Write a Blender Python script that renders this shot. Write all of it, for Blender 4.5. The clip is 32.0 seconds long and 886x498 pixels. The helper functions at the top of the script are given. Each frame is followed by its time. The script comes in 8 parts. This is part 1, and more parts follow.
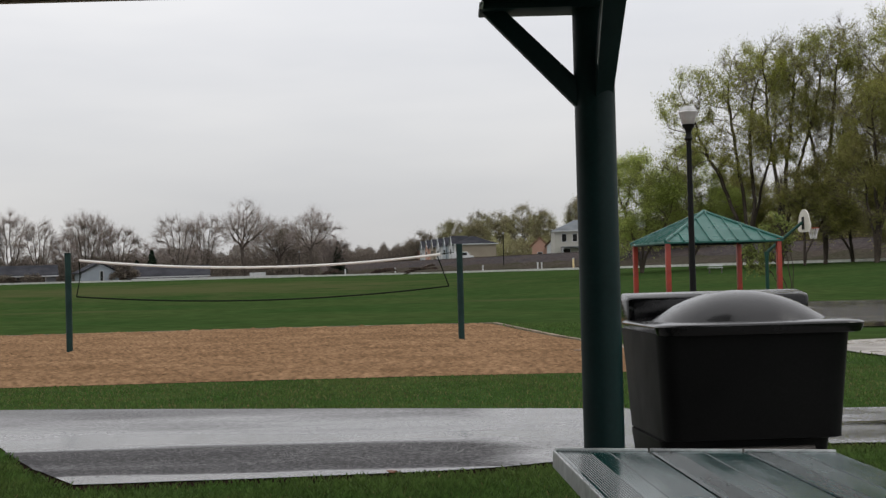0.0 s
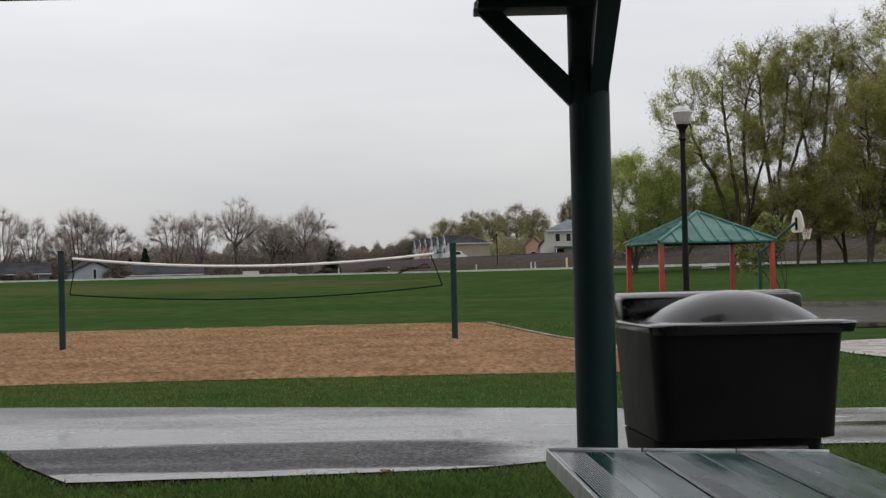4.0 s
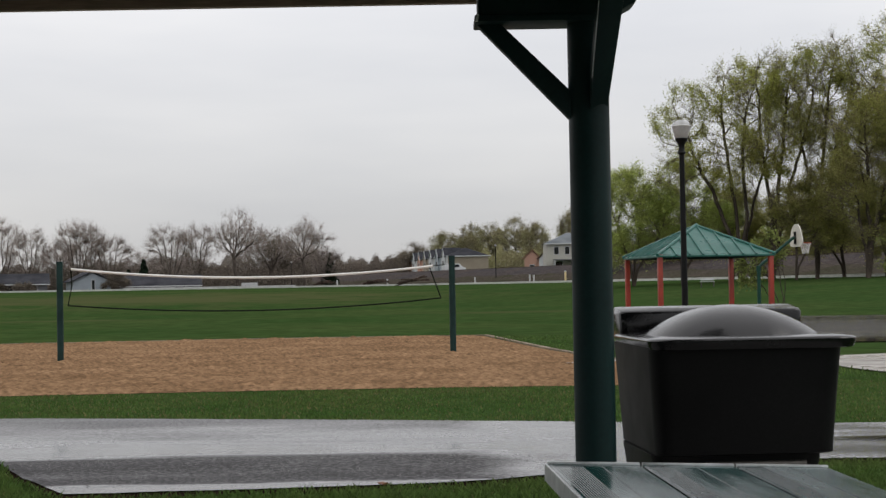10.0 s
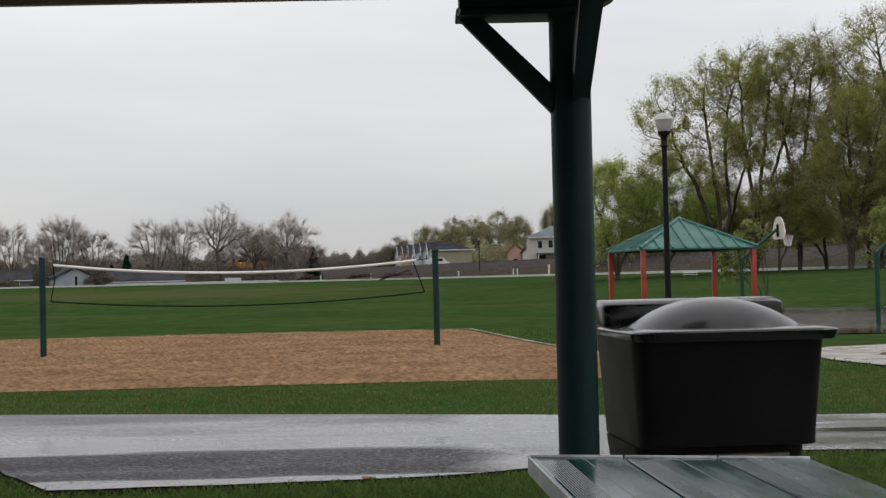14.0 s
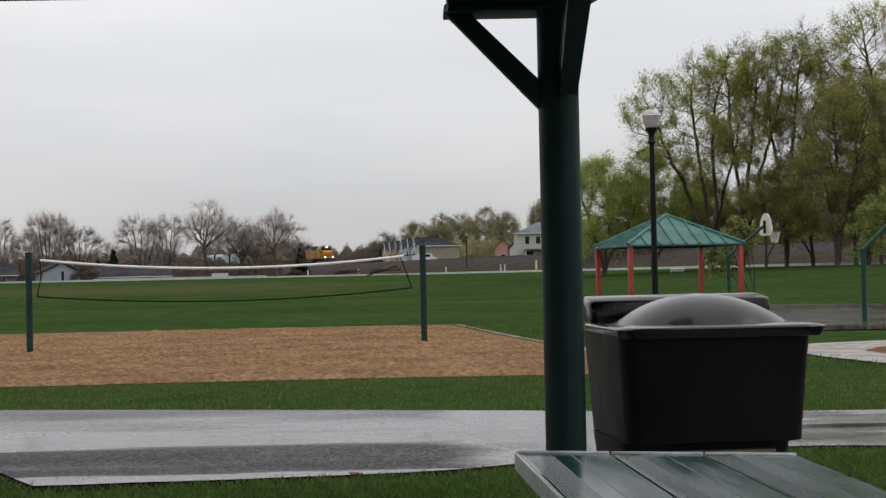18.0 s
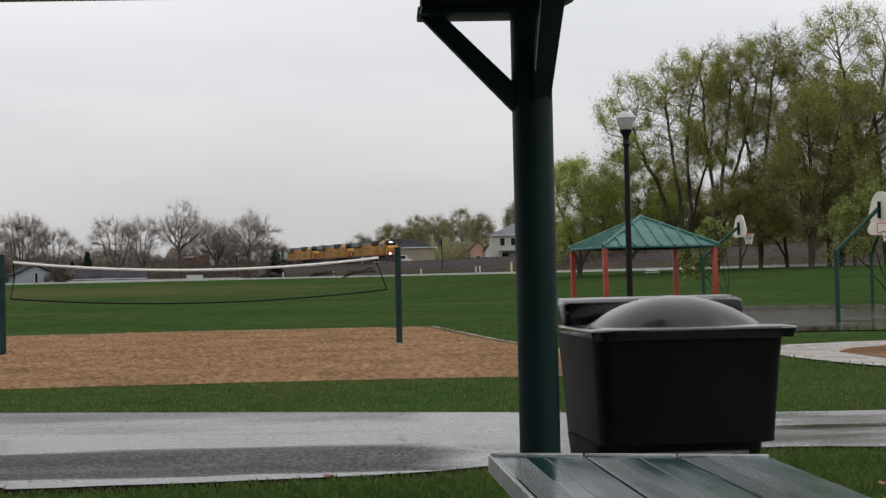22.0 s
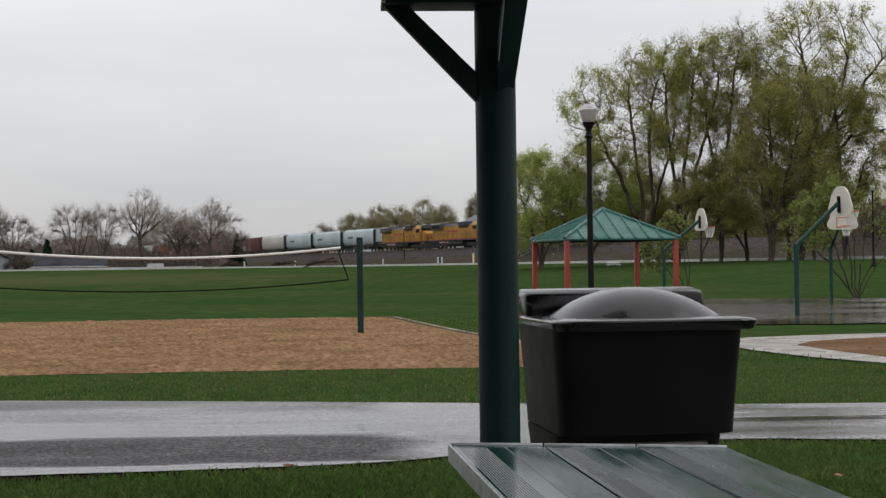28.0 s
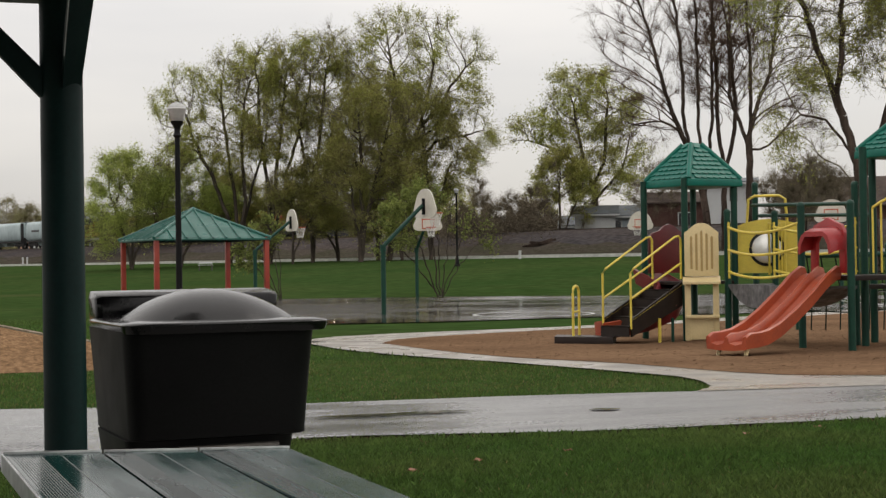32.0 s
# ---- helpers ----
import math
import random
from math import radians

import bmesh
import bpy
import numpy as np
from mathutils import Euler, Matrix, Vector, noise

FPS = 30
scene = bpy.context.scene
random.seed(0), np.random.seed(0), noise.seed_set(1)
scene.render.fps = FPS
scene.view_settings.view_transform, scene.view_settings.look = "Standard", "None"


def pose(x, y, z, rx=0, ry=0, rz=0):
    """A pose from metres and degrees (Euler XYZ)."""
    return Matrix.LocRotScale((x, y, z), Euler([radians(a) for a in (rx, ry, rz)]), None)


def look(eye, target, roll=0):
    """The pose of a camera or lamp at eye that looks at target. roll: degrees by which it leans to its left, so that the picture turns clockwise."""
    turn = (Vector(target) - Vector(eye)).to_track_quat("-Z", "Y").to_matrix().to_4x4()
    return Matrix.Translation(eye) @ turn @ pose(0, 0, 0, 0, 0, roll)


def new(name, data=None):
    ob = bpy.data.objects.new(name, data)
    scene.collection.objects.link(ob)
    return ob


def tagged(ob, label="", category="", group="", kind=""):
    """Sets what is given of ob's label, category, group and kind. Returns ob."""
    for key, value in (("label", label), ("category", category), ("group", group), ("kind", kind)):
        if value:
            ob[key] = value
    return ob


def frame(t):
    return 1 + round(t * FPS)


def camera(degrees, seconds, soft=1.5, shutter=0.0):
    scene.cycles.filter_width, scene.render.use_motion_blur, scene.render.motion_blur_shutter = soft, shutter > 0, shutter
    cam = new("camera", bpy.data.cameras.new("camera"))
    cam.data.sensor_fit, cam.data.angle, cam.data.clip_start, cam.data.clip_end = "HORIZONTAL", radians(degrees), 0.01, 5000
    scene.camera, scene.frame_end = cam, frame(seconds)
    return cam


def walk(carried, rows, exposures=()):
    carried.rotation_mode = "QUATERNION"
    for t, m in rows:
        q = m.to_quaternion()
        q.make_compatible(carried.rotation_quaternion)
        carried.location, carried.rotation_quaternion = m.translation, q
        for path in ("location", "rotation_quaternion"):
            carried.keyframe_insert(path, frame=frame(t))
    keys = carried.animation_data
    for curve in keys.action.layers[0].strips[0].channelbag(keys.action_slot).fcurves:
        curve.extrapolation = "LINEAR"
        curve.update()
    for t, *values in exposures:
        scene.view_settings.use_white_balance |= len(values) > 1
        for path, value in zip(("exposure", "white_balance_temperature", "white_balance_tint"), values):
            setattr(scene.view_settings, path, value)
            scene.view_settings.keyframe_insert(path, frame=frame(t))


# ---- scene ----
cam = camera(32.29, 32.0, soft=1.4)
EYE = 1.25
# seconds, step to the right, rise, yaw, pitch, roll
ROWS = [
    (0, 0.0046, -0.0000, -0.001, 0.935, 1.517), (0.5, 0.0048, 0.0000, -0.066, 1.038, 1.533),
    (1, 0.0052, 0.0012, -0.188, 1.199, 1.476), (1.5, 0.0066, 0.0010, -0.210, 1.233, 1.450),
    (2, 0.0078, 0.0002, -0.259, 1.069, 1.462), (2.5, 0.0068, 0.0013, -0.260, 0.972, 1.475),
    (3, 0.0059, -0.0013, -0.291, 0.900, 1.430), (3.5, 0.0035, -0.0011, -0.256, 0.844, 1.403),
    (5.5, 0.0024, 0.0004, -0.341, 1.251, 1.046), (6, 0.0034, 0.0005, -0.317, 1.306, 1.074),
    (6.5, 0.0022, 0.0024, -0.204, 1.473, 1.066), (7, 0.0003, 0.0018, -0.148, 1.453, 0.884),
    (7.5, 0.0012, -0.0001, -0.181, 1.280, 0.800), (8, -0.0006, 0.0005, -0.177, 1.235, 0.830),
    (8.5, -0.0014, 0.0004, -0.175, 1.278, 0.864), (9, -0.0001, -0.0000, -0.213, 1.252, 0.913),
    (9.5, 0.0006, -0.0001, -0.230, 1.381, 0.960), (10, 0.0010, 0.0014, -0.300, 1.368, 1.046),
    (10.5, 0.0015, 0.0000, -0.405, 1.306, 1.079), (11, 0.0011, 0.0013, -0.483, 1.292, 1.113),
    (11.5, 0.0017, 0.0015, -0.569, 1.309, 1.180), (12, 0.0013, 0.0032, -0.656, 1.340, 1.267),
    (12.5, 0.0025, 0.0019, -0.757, 1.308, 1.265), (13, 0.0044, 0.0020, -0.818, 1.244, 1.285),
    (13.5, 0.0036, 0.0021, -0.881, 1.184, 1.253), (14, 0.0045, 0.0008, -0.910, 1.134, 1.329),
    (14.5, 0.0038, 0.0007, -0.901, 1.075, 1.400), (16.5, 0.0033, 0.0014, -1.110, 1.094, 1.363),
    (17, 0.0036, 0.0022, -1.193, 1.073, 1.280), (17.5, 0.0047, 0.0008, -1.301, 1.004, 1.262),
    (18, 0.0045, 0.0013, -1.384, 0.966, 1.213), (18.5, 0.0051, 0.0014, -1.400, 0.947, 1.282),
    (19, 0.0060, 0.0016, -1.420, 0.902, 1.402), (19.5, 0.0058, 0.0015, -1.458, 0.900, 1.447),
    (20, 0.0045, 0.0032, -1.528, 0.931, 1.432), (20.5, 0.0059, 0.0024, -1.587, 0.946, 1.459),
    (21, 0.0055, 0.0012, -1.704, 1.081, 1.345), (21.5, 0.0065, 0.0031, -2.002, 1.122, 1.253),
    (22, 0.0096, 0.0032, -2.309, 1.010, 1.271), (22.5, 0.0091, 0.0029, -2.452, 0.997, 1.262),
    (23, 0.0108, 0.0021, -2.492, 0.992, 1.363), (23.5, 0.0106, 0.0034, -2.617, 1.062, 1.424),
    (24, 0.0116, 0.0027, -2.785, 0.995, 1.374), (24.5, 0.0086, 0.0014, -3.006, 0.925, 1.182),
    (25, 0.0080, 0.0013, -3.178, 0.853, 0.972), (25.5, 0.0078, -0.0000, -3.330, 0.753, 0.631),
    (27.5, 0.0100, -0.0020, -3.672, 0.519, 0.735), (28, 0.0102, -0.0007, -3.736, 0.642, 0.780),
    (28.5, 0.0112, -0.0006, -3.889, 0.839, 0.803), (29, 0.0163, 0.0014, -4.998, 1.219, 0.928),
    (29.5, 0.0545, 0.0055, -10.201, 1.576, 0.995), (29.7, 0.0625, 0.0055, -12.707, 1.438, 1.000),
    (30, 0.0748, 0.0055, -15.471, 1.135, 0.958), (30.5, 0.0877, 0.0011, -18.404, 0.553, 0.749),
    (31, 0.0954, 0.0051, -18.910, 0.568, 0.920), (31.5, 0.0995, 0.0057, -19.002, 0.589, 1.003),
    (32, 0.0940, 0.0026, -18.877, 0.435, 0.846),
]
walk(cam, [(t, pose(x, 0, EYE + z, 90 + p, r, y)) for t, x, z, y, p, r in ROWS],
     exposures=[(0.0, -0.05, 6500, 10), (29.0, -0.06, 6500, 10), (30.0, -0.10, 6560, 10), (30.6, 0.10, 6800, 10), (31.0, 0.18, 6950, 10), (31.4, 0.14, 6950, 10), (32.0, 0.03, 6950, 10)])

# ---- world and sun: a closed overcast sky, brighter overhead ----
SUN_EL, SUN_AZ = radians(52), radians(70)
world = bpy.data.worlds.new("sky")
scene.world = world
world.use_nodes = True
wn, wl = world.node_tree.nodes, world.node_tree.links
wn.clear()
w_out, w_bg = wn.new("ShaderNodeOutputWorld"), wn.new("ShaderNodeBackground")
w_sky = wn.new("ShaderNodeTexSky")
w_sky.sky_type, w_sky.sun_disc, w_sky.sun_elevation, w_sky.sun_rotation = "NISHITA", False, SUN_EL, SUN_AZ
w_co, w_sep = wn.new("ShaderNodeTexCoord"), wn.new("ShaderNodeSeparateXYZ")
w_map, w_noise, w_ramp = wn.new("ShaderNodeMapping"), wn.new("ShaderNodeTexNoise"), wn.new("ShaderNodeValToRGB")
w_mul, w_clip, w_top = wn.new("ShaderNodeMath"), wn.new("ShaderNodeMath"), wn.new("ShaderNodeMath")
w_add, w_tint, w_mix = wn.new("ShaderNodeMath"), wn.new("ShaderNodeVectorMath"), wn.new("ShaderNodeMix")
w_map.inputs["Scale"].default_value = (2.2, 2.2, 11.0)
w_noise.inputs["Scale"].default_value, w_noise.inputs["Detail"].default_value = 1.3, 4.0
w_ramp.color_ramp.elements[0].position, w_ramp.color_ramp.elements[0].color = 0.30, (0.590, 0.592, 0.612, 1)
w_ramp.color_ramp.elements[1].position, w_ramp.color_ramp.elements[1].color = 0.72, (0.715, 0.705, 0.705, 1)
w_clip.operation, w_mul.operation, w_add.operation, w_tint.operation = "MAXIMUM", "MULTIPLY", "ADD", "SCALE"
w_clip.inputs[1].default_value, w_mul.inputs[1].default_value, w_add.inputs[1].default_value = 0.0, 2.9, 0.87
w_top.operation, w_top.inputs[1].default_value = "MINIMUM", 0.42
w_mix.data_type = "RGBA"
w_mix.inputs[0].default_value = 0.012
wl.new(w_co.outputs["Generated"], w_sep.inputs[0])
wl.new(w_co.outputs["Generated"], w_map.inputs[0])
wl.new(w_map.outputs[0], w_noise.inputs["Vector"])
wl.new(w_noise.outputs["Fac"], w_ramp.inputs[0])
wl.new(w_sep.outputs["Z"], w_clip.inputs[0])
wl.new(w_clip.outputs[0], w_top.inputs[0])
wl.new(w_top.outputs[0], w_mul.inputs[0])
wl.new(w_mul.outputs[0], w_add.inputs[0])
wl.new(w_ramp.outputs[0], w_tint.inputs[0])
wl.new(w_add.outputs[0], w_tint.inputs["Scale"])
wl.new(w_tint.outputs[0], w_mix.inputs[6])
wl.new(w_sky.outputs[0], w_mix.inputs[7])
wl.new(w_mix.outputs[2], w_bg.inputs[0])
w_bg.inputs[1].default_value = 0.93
wl.new(w_bg.outputs[0], w_out.inputs[0])
sun = new("sun", bpy.data.lights.new("sun", "SUN"))
sun.data.energy, sun.data.angle, sun.data.color = 0.5, radians(25), (1.0, 0.97, 0.92)
sun.matrix_basis = look((0, 0, 50), (-math.sin(SUN_AZ) * math.cos(SUN_EL) * 50, -math.cos(SUN_AZ) * math.cos(SUN_EL) * 50, 50 - math.sin(SUN_EL) * 50))


# ---- materials ----
def material(name, base, rough=0.6, metal=0.0, vary=0.15, scale=3.0, fine=40.0, bump=0.15, dist=0.01, tint=None, wet=0.0,
             island=0.0, piece=0.0, spec=0.5, coords="Object", emit=0.0, squash=(1, 1, 1), thin=0.0):
    """Two scales of noise over a base colour; tint: the colour of the patches; wet: roughness falls in broad patches."""
    m = bpy.data.materials.new(name)
    m.use_nodes = True
    n, l = m.node_tree.nodes, m.node_tree.links
    b = n["Principled BSDF"]
    b.inputs["Metallic"].default_value, b.inputs["Specular IOR Level"].default_value = metal, spec
    co, mp = n.new("ShaderNodeTexCoord"), n.new("ShaderNodeMapping")
    mp.inputs["Scale"].default_value = squash
    l.new(co.outputs[coords], mp.inputs[0])
    big, small = n.new("ShaderNodeTexNoise"), n.new("ShaderNodeTexNoise")
    big.inputs["Scale"].default_value, big.inputs["Detail"].default_value = scale, 5.0
    small.inputs["Scale"].default_value, small.inputs["Detail"].default_value = fine, 3.0
    for t in (big, small):
        l.new(mp.outputs[0], t.inputs["Vector"])
    ramp = n.new("ShaderNodeValToRGB")
    dark = tint or tuple(c * (1 - 2 * vary) for c in base)
    ramp.color_ramp.elements[0].position, ramp.color_ramp.elements[0].color = 0.32, (*dark, 1)
    ramp.color_ramp.elements[1].position, ramp.color_ramp.elements[1].color = 0.66, (*base, 1)
    l.new(big.outputs["Fac"], ramp.inputs[0])
    grain = n.new("ShaderNodeMapRange")
    grain.inputs["From Min"].default_value, grain.inputs["From Max"].default_value = 0.25, 0.75
    grain.inputs["To Min"].default_value, grain.inputs["To Max"].default_value = 1 - 1.2 * vary, 1 + 1.2 * vary
    l.new(small.outputs["Fac"], grain.inputs["Value"])
    sc = n.new("ShaderNodeVectorMath")
    sc.operation = "SCALE"
    l.new(ramp.outputs[0], sc.inputs[0])
    l.new(grain.outputs[0], sc.inputs["Scale"])
    last = sc.outputs[0]
    for amount, node, out in ((island, "ShaderNodeNewGeometry", "Random Per Island"), (piece, "ShaderNodeObjectInfo", "Random")):
        if amount:
            src, mr, s2 = n.new(node), n.new("ShaderNodeMapRange"), n.new("ShaderNodeVectorMath")
            s2.operation = "SCALE"
            mr.inputs["To Min"].default_value, mr.inputs["To Max"].default_value = 1 - amount, 1 + amount
            l.new(src.outputs[out], mr.inputs["Value"])
            l.new(last, s2.inputs[0])
            l.new(mr.outputs[0], s2.inputs["Scale"])
            last = s2.outputs[0]
    l.new(last, b.inputs["Base Color"])
    rr = n.new("ShaderNodeMapRange")
    rr.inputs["From Min"].default_value, rr.inputs["From Max"].default_value = 0.4, 0.6
    rr.inputs["To Min"].default_value, rr.inputs["To Max"].default_value = min(1, rough * 1.1), max(0.03, rough * (0.9 - wet))
    l.new(big.outputs["Fac"], rr.inputs["Value"])
    l.new(rr.outputs[0], b.inputs["Roughness"])
    if bump:
        bp = n.new("ShaderNodeBump")
        bp.inputs["Strength"].default_value, bp.inputs["Distance"].default_value = bump, dist
        l.new(small.outputs["Fac"], bp.inputs["Height"])
        l.new(bp.outputs[0], b.inputs["Normal"])
    if thin:
        tr, mx = n.new("ShaderNodeBsdfTranslucent"), n.new("ShaderNodeMixShader")
        mx.inputs[0].default_value = thin
        l.new(last, tr.inputs[0])
        l.new(b.outputs[0], mx.inputs[1])
        l.new(tr.outputs[0], mx.inputs[2])
        l.new(mx.outputs[0], n["Material Output"].inputs[0])
    if emit:
        b.inputs["Emission Color"].default_value, b.inputs["Emission Strength"].default_value = (*base, 1), emit
    return m


GRASS = material("grass", (0.0265, 0.0525, 0.0152), 0.8, vary=0.24, scale=0.09, fine=1.3, bump=0.6, dist=0.06, tint=(0.039, 0.060, 0.0192), spec=0.0)


def worn_patches(m, patches):
    """Thin brown turf in a few uneven patches: x, y, half width, half depth, strength."""
    n, l = m.node_tree.nodes, m.node_tree.links
    b = n["Principled BSDF"]
    co, tear = n.new("ShaderNodeTexCoord"), n.new("ShaderNodeTexNoise")
    tear.inputs["Scale"].default_value, tear.inputs["Detail"].default_value = 0.22, 6.0
    l.new(co.outputs["Object"], tear.inputs["Vector"])
    last = b.inputs["Base Color"].links[0].from_socket
    for x, y, w, d, strength in patches:
        mp, ln, add, mr, mix = (n.new("ShaderNode" + k) for k in ("Mapping", "VectorMath", "Math", "MapRange", "Mix"))
        mp.inputs["Location"].default_value, mp.inputs["Scale"].default_value = (-x / w, -y / d, 0), (1 / w, 1 / d, 0)
        l.new(co.outputs["Object"], mp.inputs[0])
        ln.operation, add.operation, add.inputs[1].default_value = "LENGTH", "MULTIPLY_ADD", 3.2
        l.new(mp.outputs[0], ln.inputs[0])
        l.new(tear.outputs["Fac"], add.inputs[0])
        l.new(ln.outputs["Value"], add.inputs[2])
        mr.inputs["From Min"].default_value, mr.inputs["From Max"].default_value = 1.9, 2.9
        mr.inputs["To Min"].default_value, mr.inputs["To Max"].default_value = strength, 0.0
        l.new(add.outputs[0], mr.inputs["Value"])
        mix.data_type = "RGBA"
        mix.inputs[7].default_value = (0.068, 0.069, 0.031, 1)
        l.new(mr.outputs[0], mix.inputs[0])
        l.new(last, mix.inputs[6])
        last = mix.outputs[2]
    l.new(last, b.inputs["Base Color"])


worn_patches(GRASS, ((-27, 150, 26, 34, 0.75), (4, 86, 5, 3, 0.5), (-20, 84, 4, 2.5, 0.5), (-2, 21.4, 9, 0.7, 0.5)))
EDGING = material("sandy_edging", (0.235, 0.190, 0.135), 0.8, vary=0.2, scale=1.5, fine=12, spec=0.1)
BLADE = material("grass_blade", (0.056, 0.116, 0.025), 0.6, vary=0.30, scale=0.55, fine=9, bump=0, tint=(0.092, 0.130, 0.036), island=0.30, spec=0.08, thin=0.35)
DRY = material("dry_blade", (0.20, 0.16, 0.07), 0.7, vary=0.2, bump=0, island=0.3, spec=0.2)
SAND = material("sand", (0.226, 0.140, 0.080), 0.9, vary=0.42, scale=0.6, fine=9.0, bump=1.0, dist=0.06, tint=(0.155, 0.094, 0.052), spec=0.0)
MULCH = material("wood_chips", (0.185, 0.115, 0.070), 0.9, vary=0.22, scale=0.35, fine=9, bump=0.9, dist=0.03, tint=(0.120, 0.072, 0.044), spec=0.0)
DIRT = material("dark_soil", (0.020, 0.014, 0.010), 0.9, vary=0.25, scale=3, fine=25, bump=0.8, dist=0.03, spec=0.0)
ASPHALT = material("wet_asphalt", (0.076, 0.074, 0.076), 0.36, vary=0.22, scale=0.42, fine=48, bump=0.10, dist=0.004, tint=(0.062, 0.061, 0.062), wet=0.62, squash=(0.28, 1.5, 1), spec=0.85)


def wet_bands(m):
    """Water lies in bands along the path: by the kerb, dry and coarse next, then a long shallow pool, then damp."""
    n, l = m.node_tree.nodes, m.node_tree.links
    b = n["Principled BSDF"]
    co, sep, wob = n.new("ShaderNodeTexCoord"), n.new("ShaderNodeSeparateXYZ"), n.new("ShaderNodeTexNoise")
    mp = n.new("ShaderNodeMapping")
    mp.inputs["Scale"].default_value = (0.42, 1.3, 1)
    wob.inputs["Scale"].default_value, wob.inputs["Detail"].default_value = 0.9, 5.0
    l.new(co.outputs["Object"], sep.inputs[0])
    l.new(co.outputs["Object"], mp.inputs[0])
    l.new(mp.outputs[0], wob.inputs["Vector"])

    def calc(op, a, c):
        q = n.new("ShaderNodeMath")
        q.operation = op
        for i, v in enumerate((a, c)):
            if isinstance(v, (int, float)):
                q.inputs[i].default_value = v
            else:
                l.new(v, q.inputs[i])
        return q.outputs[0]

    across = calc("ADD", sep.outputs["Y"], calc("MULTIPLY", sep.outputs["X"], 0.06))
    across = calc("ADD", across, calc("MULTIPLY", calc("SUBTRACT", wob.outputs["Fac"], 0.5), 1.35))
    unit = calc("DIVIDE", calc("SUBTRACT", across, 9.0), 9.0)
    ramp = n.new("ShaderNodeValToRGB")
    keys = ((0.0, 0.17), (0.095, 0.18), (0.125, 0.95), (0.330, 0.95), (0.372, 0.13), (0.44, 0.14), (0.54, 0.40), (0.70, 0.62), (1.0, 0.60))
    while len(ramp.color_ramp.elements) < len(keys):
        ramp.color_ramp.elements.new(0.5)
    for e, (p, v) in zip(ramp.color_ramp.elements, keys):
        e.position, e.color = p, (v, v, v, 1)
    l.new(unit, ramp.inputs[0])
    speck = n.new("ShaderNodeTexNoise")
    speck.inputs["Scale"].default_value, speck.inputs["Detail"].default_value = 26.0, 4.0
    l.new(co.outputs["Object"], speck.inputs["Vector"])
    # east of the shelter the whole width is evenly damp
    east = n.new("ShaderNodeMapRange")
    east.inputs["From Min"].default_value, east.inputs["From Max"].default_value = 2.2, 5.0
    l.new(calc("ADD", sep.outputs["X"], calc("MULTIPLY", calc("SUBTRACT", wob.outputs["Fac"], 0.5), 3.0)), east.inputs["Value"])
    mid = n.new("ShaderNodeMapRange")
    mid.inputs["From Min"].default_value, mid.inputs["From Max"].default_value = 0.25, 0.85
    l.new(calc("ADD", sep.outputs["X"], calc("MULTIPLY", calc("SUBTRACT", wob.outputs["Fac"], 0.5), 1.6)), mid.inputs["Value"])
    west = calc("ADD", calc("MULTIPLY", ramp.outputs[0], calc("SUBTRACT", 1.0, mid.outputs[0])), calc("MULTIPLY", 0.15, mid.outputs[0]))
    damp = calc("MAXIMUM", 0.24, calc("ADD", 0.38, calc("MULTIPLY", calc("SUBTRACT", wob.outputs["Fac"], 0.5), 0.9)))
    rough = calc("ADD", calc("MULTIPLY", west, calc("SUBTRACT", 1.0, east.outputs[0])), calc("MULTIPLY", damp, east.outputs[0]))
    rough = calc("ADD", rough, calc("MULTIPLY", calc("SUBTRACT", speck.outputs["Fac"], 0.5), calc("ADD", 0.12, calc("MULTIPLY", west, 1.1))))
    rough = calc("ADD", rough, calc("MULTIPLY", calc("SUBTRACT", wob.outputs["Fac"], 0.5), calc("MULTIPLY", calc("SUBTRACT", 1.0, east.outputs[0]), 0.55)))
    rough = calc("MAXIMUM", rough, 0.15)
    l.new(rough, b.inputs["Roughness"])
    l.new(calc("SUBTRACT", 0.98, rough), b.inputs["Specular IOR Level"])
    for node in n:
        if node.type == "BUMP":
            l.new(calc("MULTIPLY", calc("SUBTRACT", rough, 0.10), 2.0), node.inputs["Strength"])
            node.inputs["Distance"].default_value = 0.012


def puddled(m, scale, squash, lo, hi, dry, wet):
    """Rain lies in streaks: smooth and shining there, rough and dull between."""
    n, l = m.node_tree.nodes, m.node_tree.links
    b = n["Principled BSDF"]
    co, mp, t = n.new("ShaderNodeTexCoord"), n.new("ShaderNodeMapping"), n.new("ShaderNodeTexNoise")
    mp.inputs["Scale"].default_value = squash
    t.inputs["Scale"].default_value, t.inputs["Detail"].default_value = scale, 6.0
    l.new(co.outputs["Object"], mp.inputs[0])
    l.new(mp.outputs[0], t.inputs["Vector"])
    for name, v0, v1 in (("Roughness", dry, wet), ("Specular IOR Level", 0.03, 1.0)):
        r = n.new("ShaderNodeMapRange")
        r.inputs["From Min"].default_value, r.inputs["From Max"].default_value = lo, hi
        r.inputs["To Min"].default_value, r.inputs["To Max"].default_value = v0, v1
        l.new(t.outputs["Fac"], r.inputs["Value"])
        l.new(r.outputs[0], b.inputs[name])


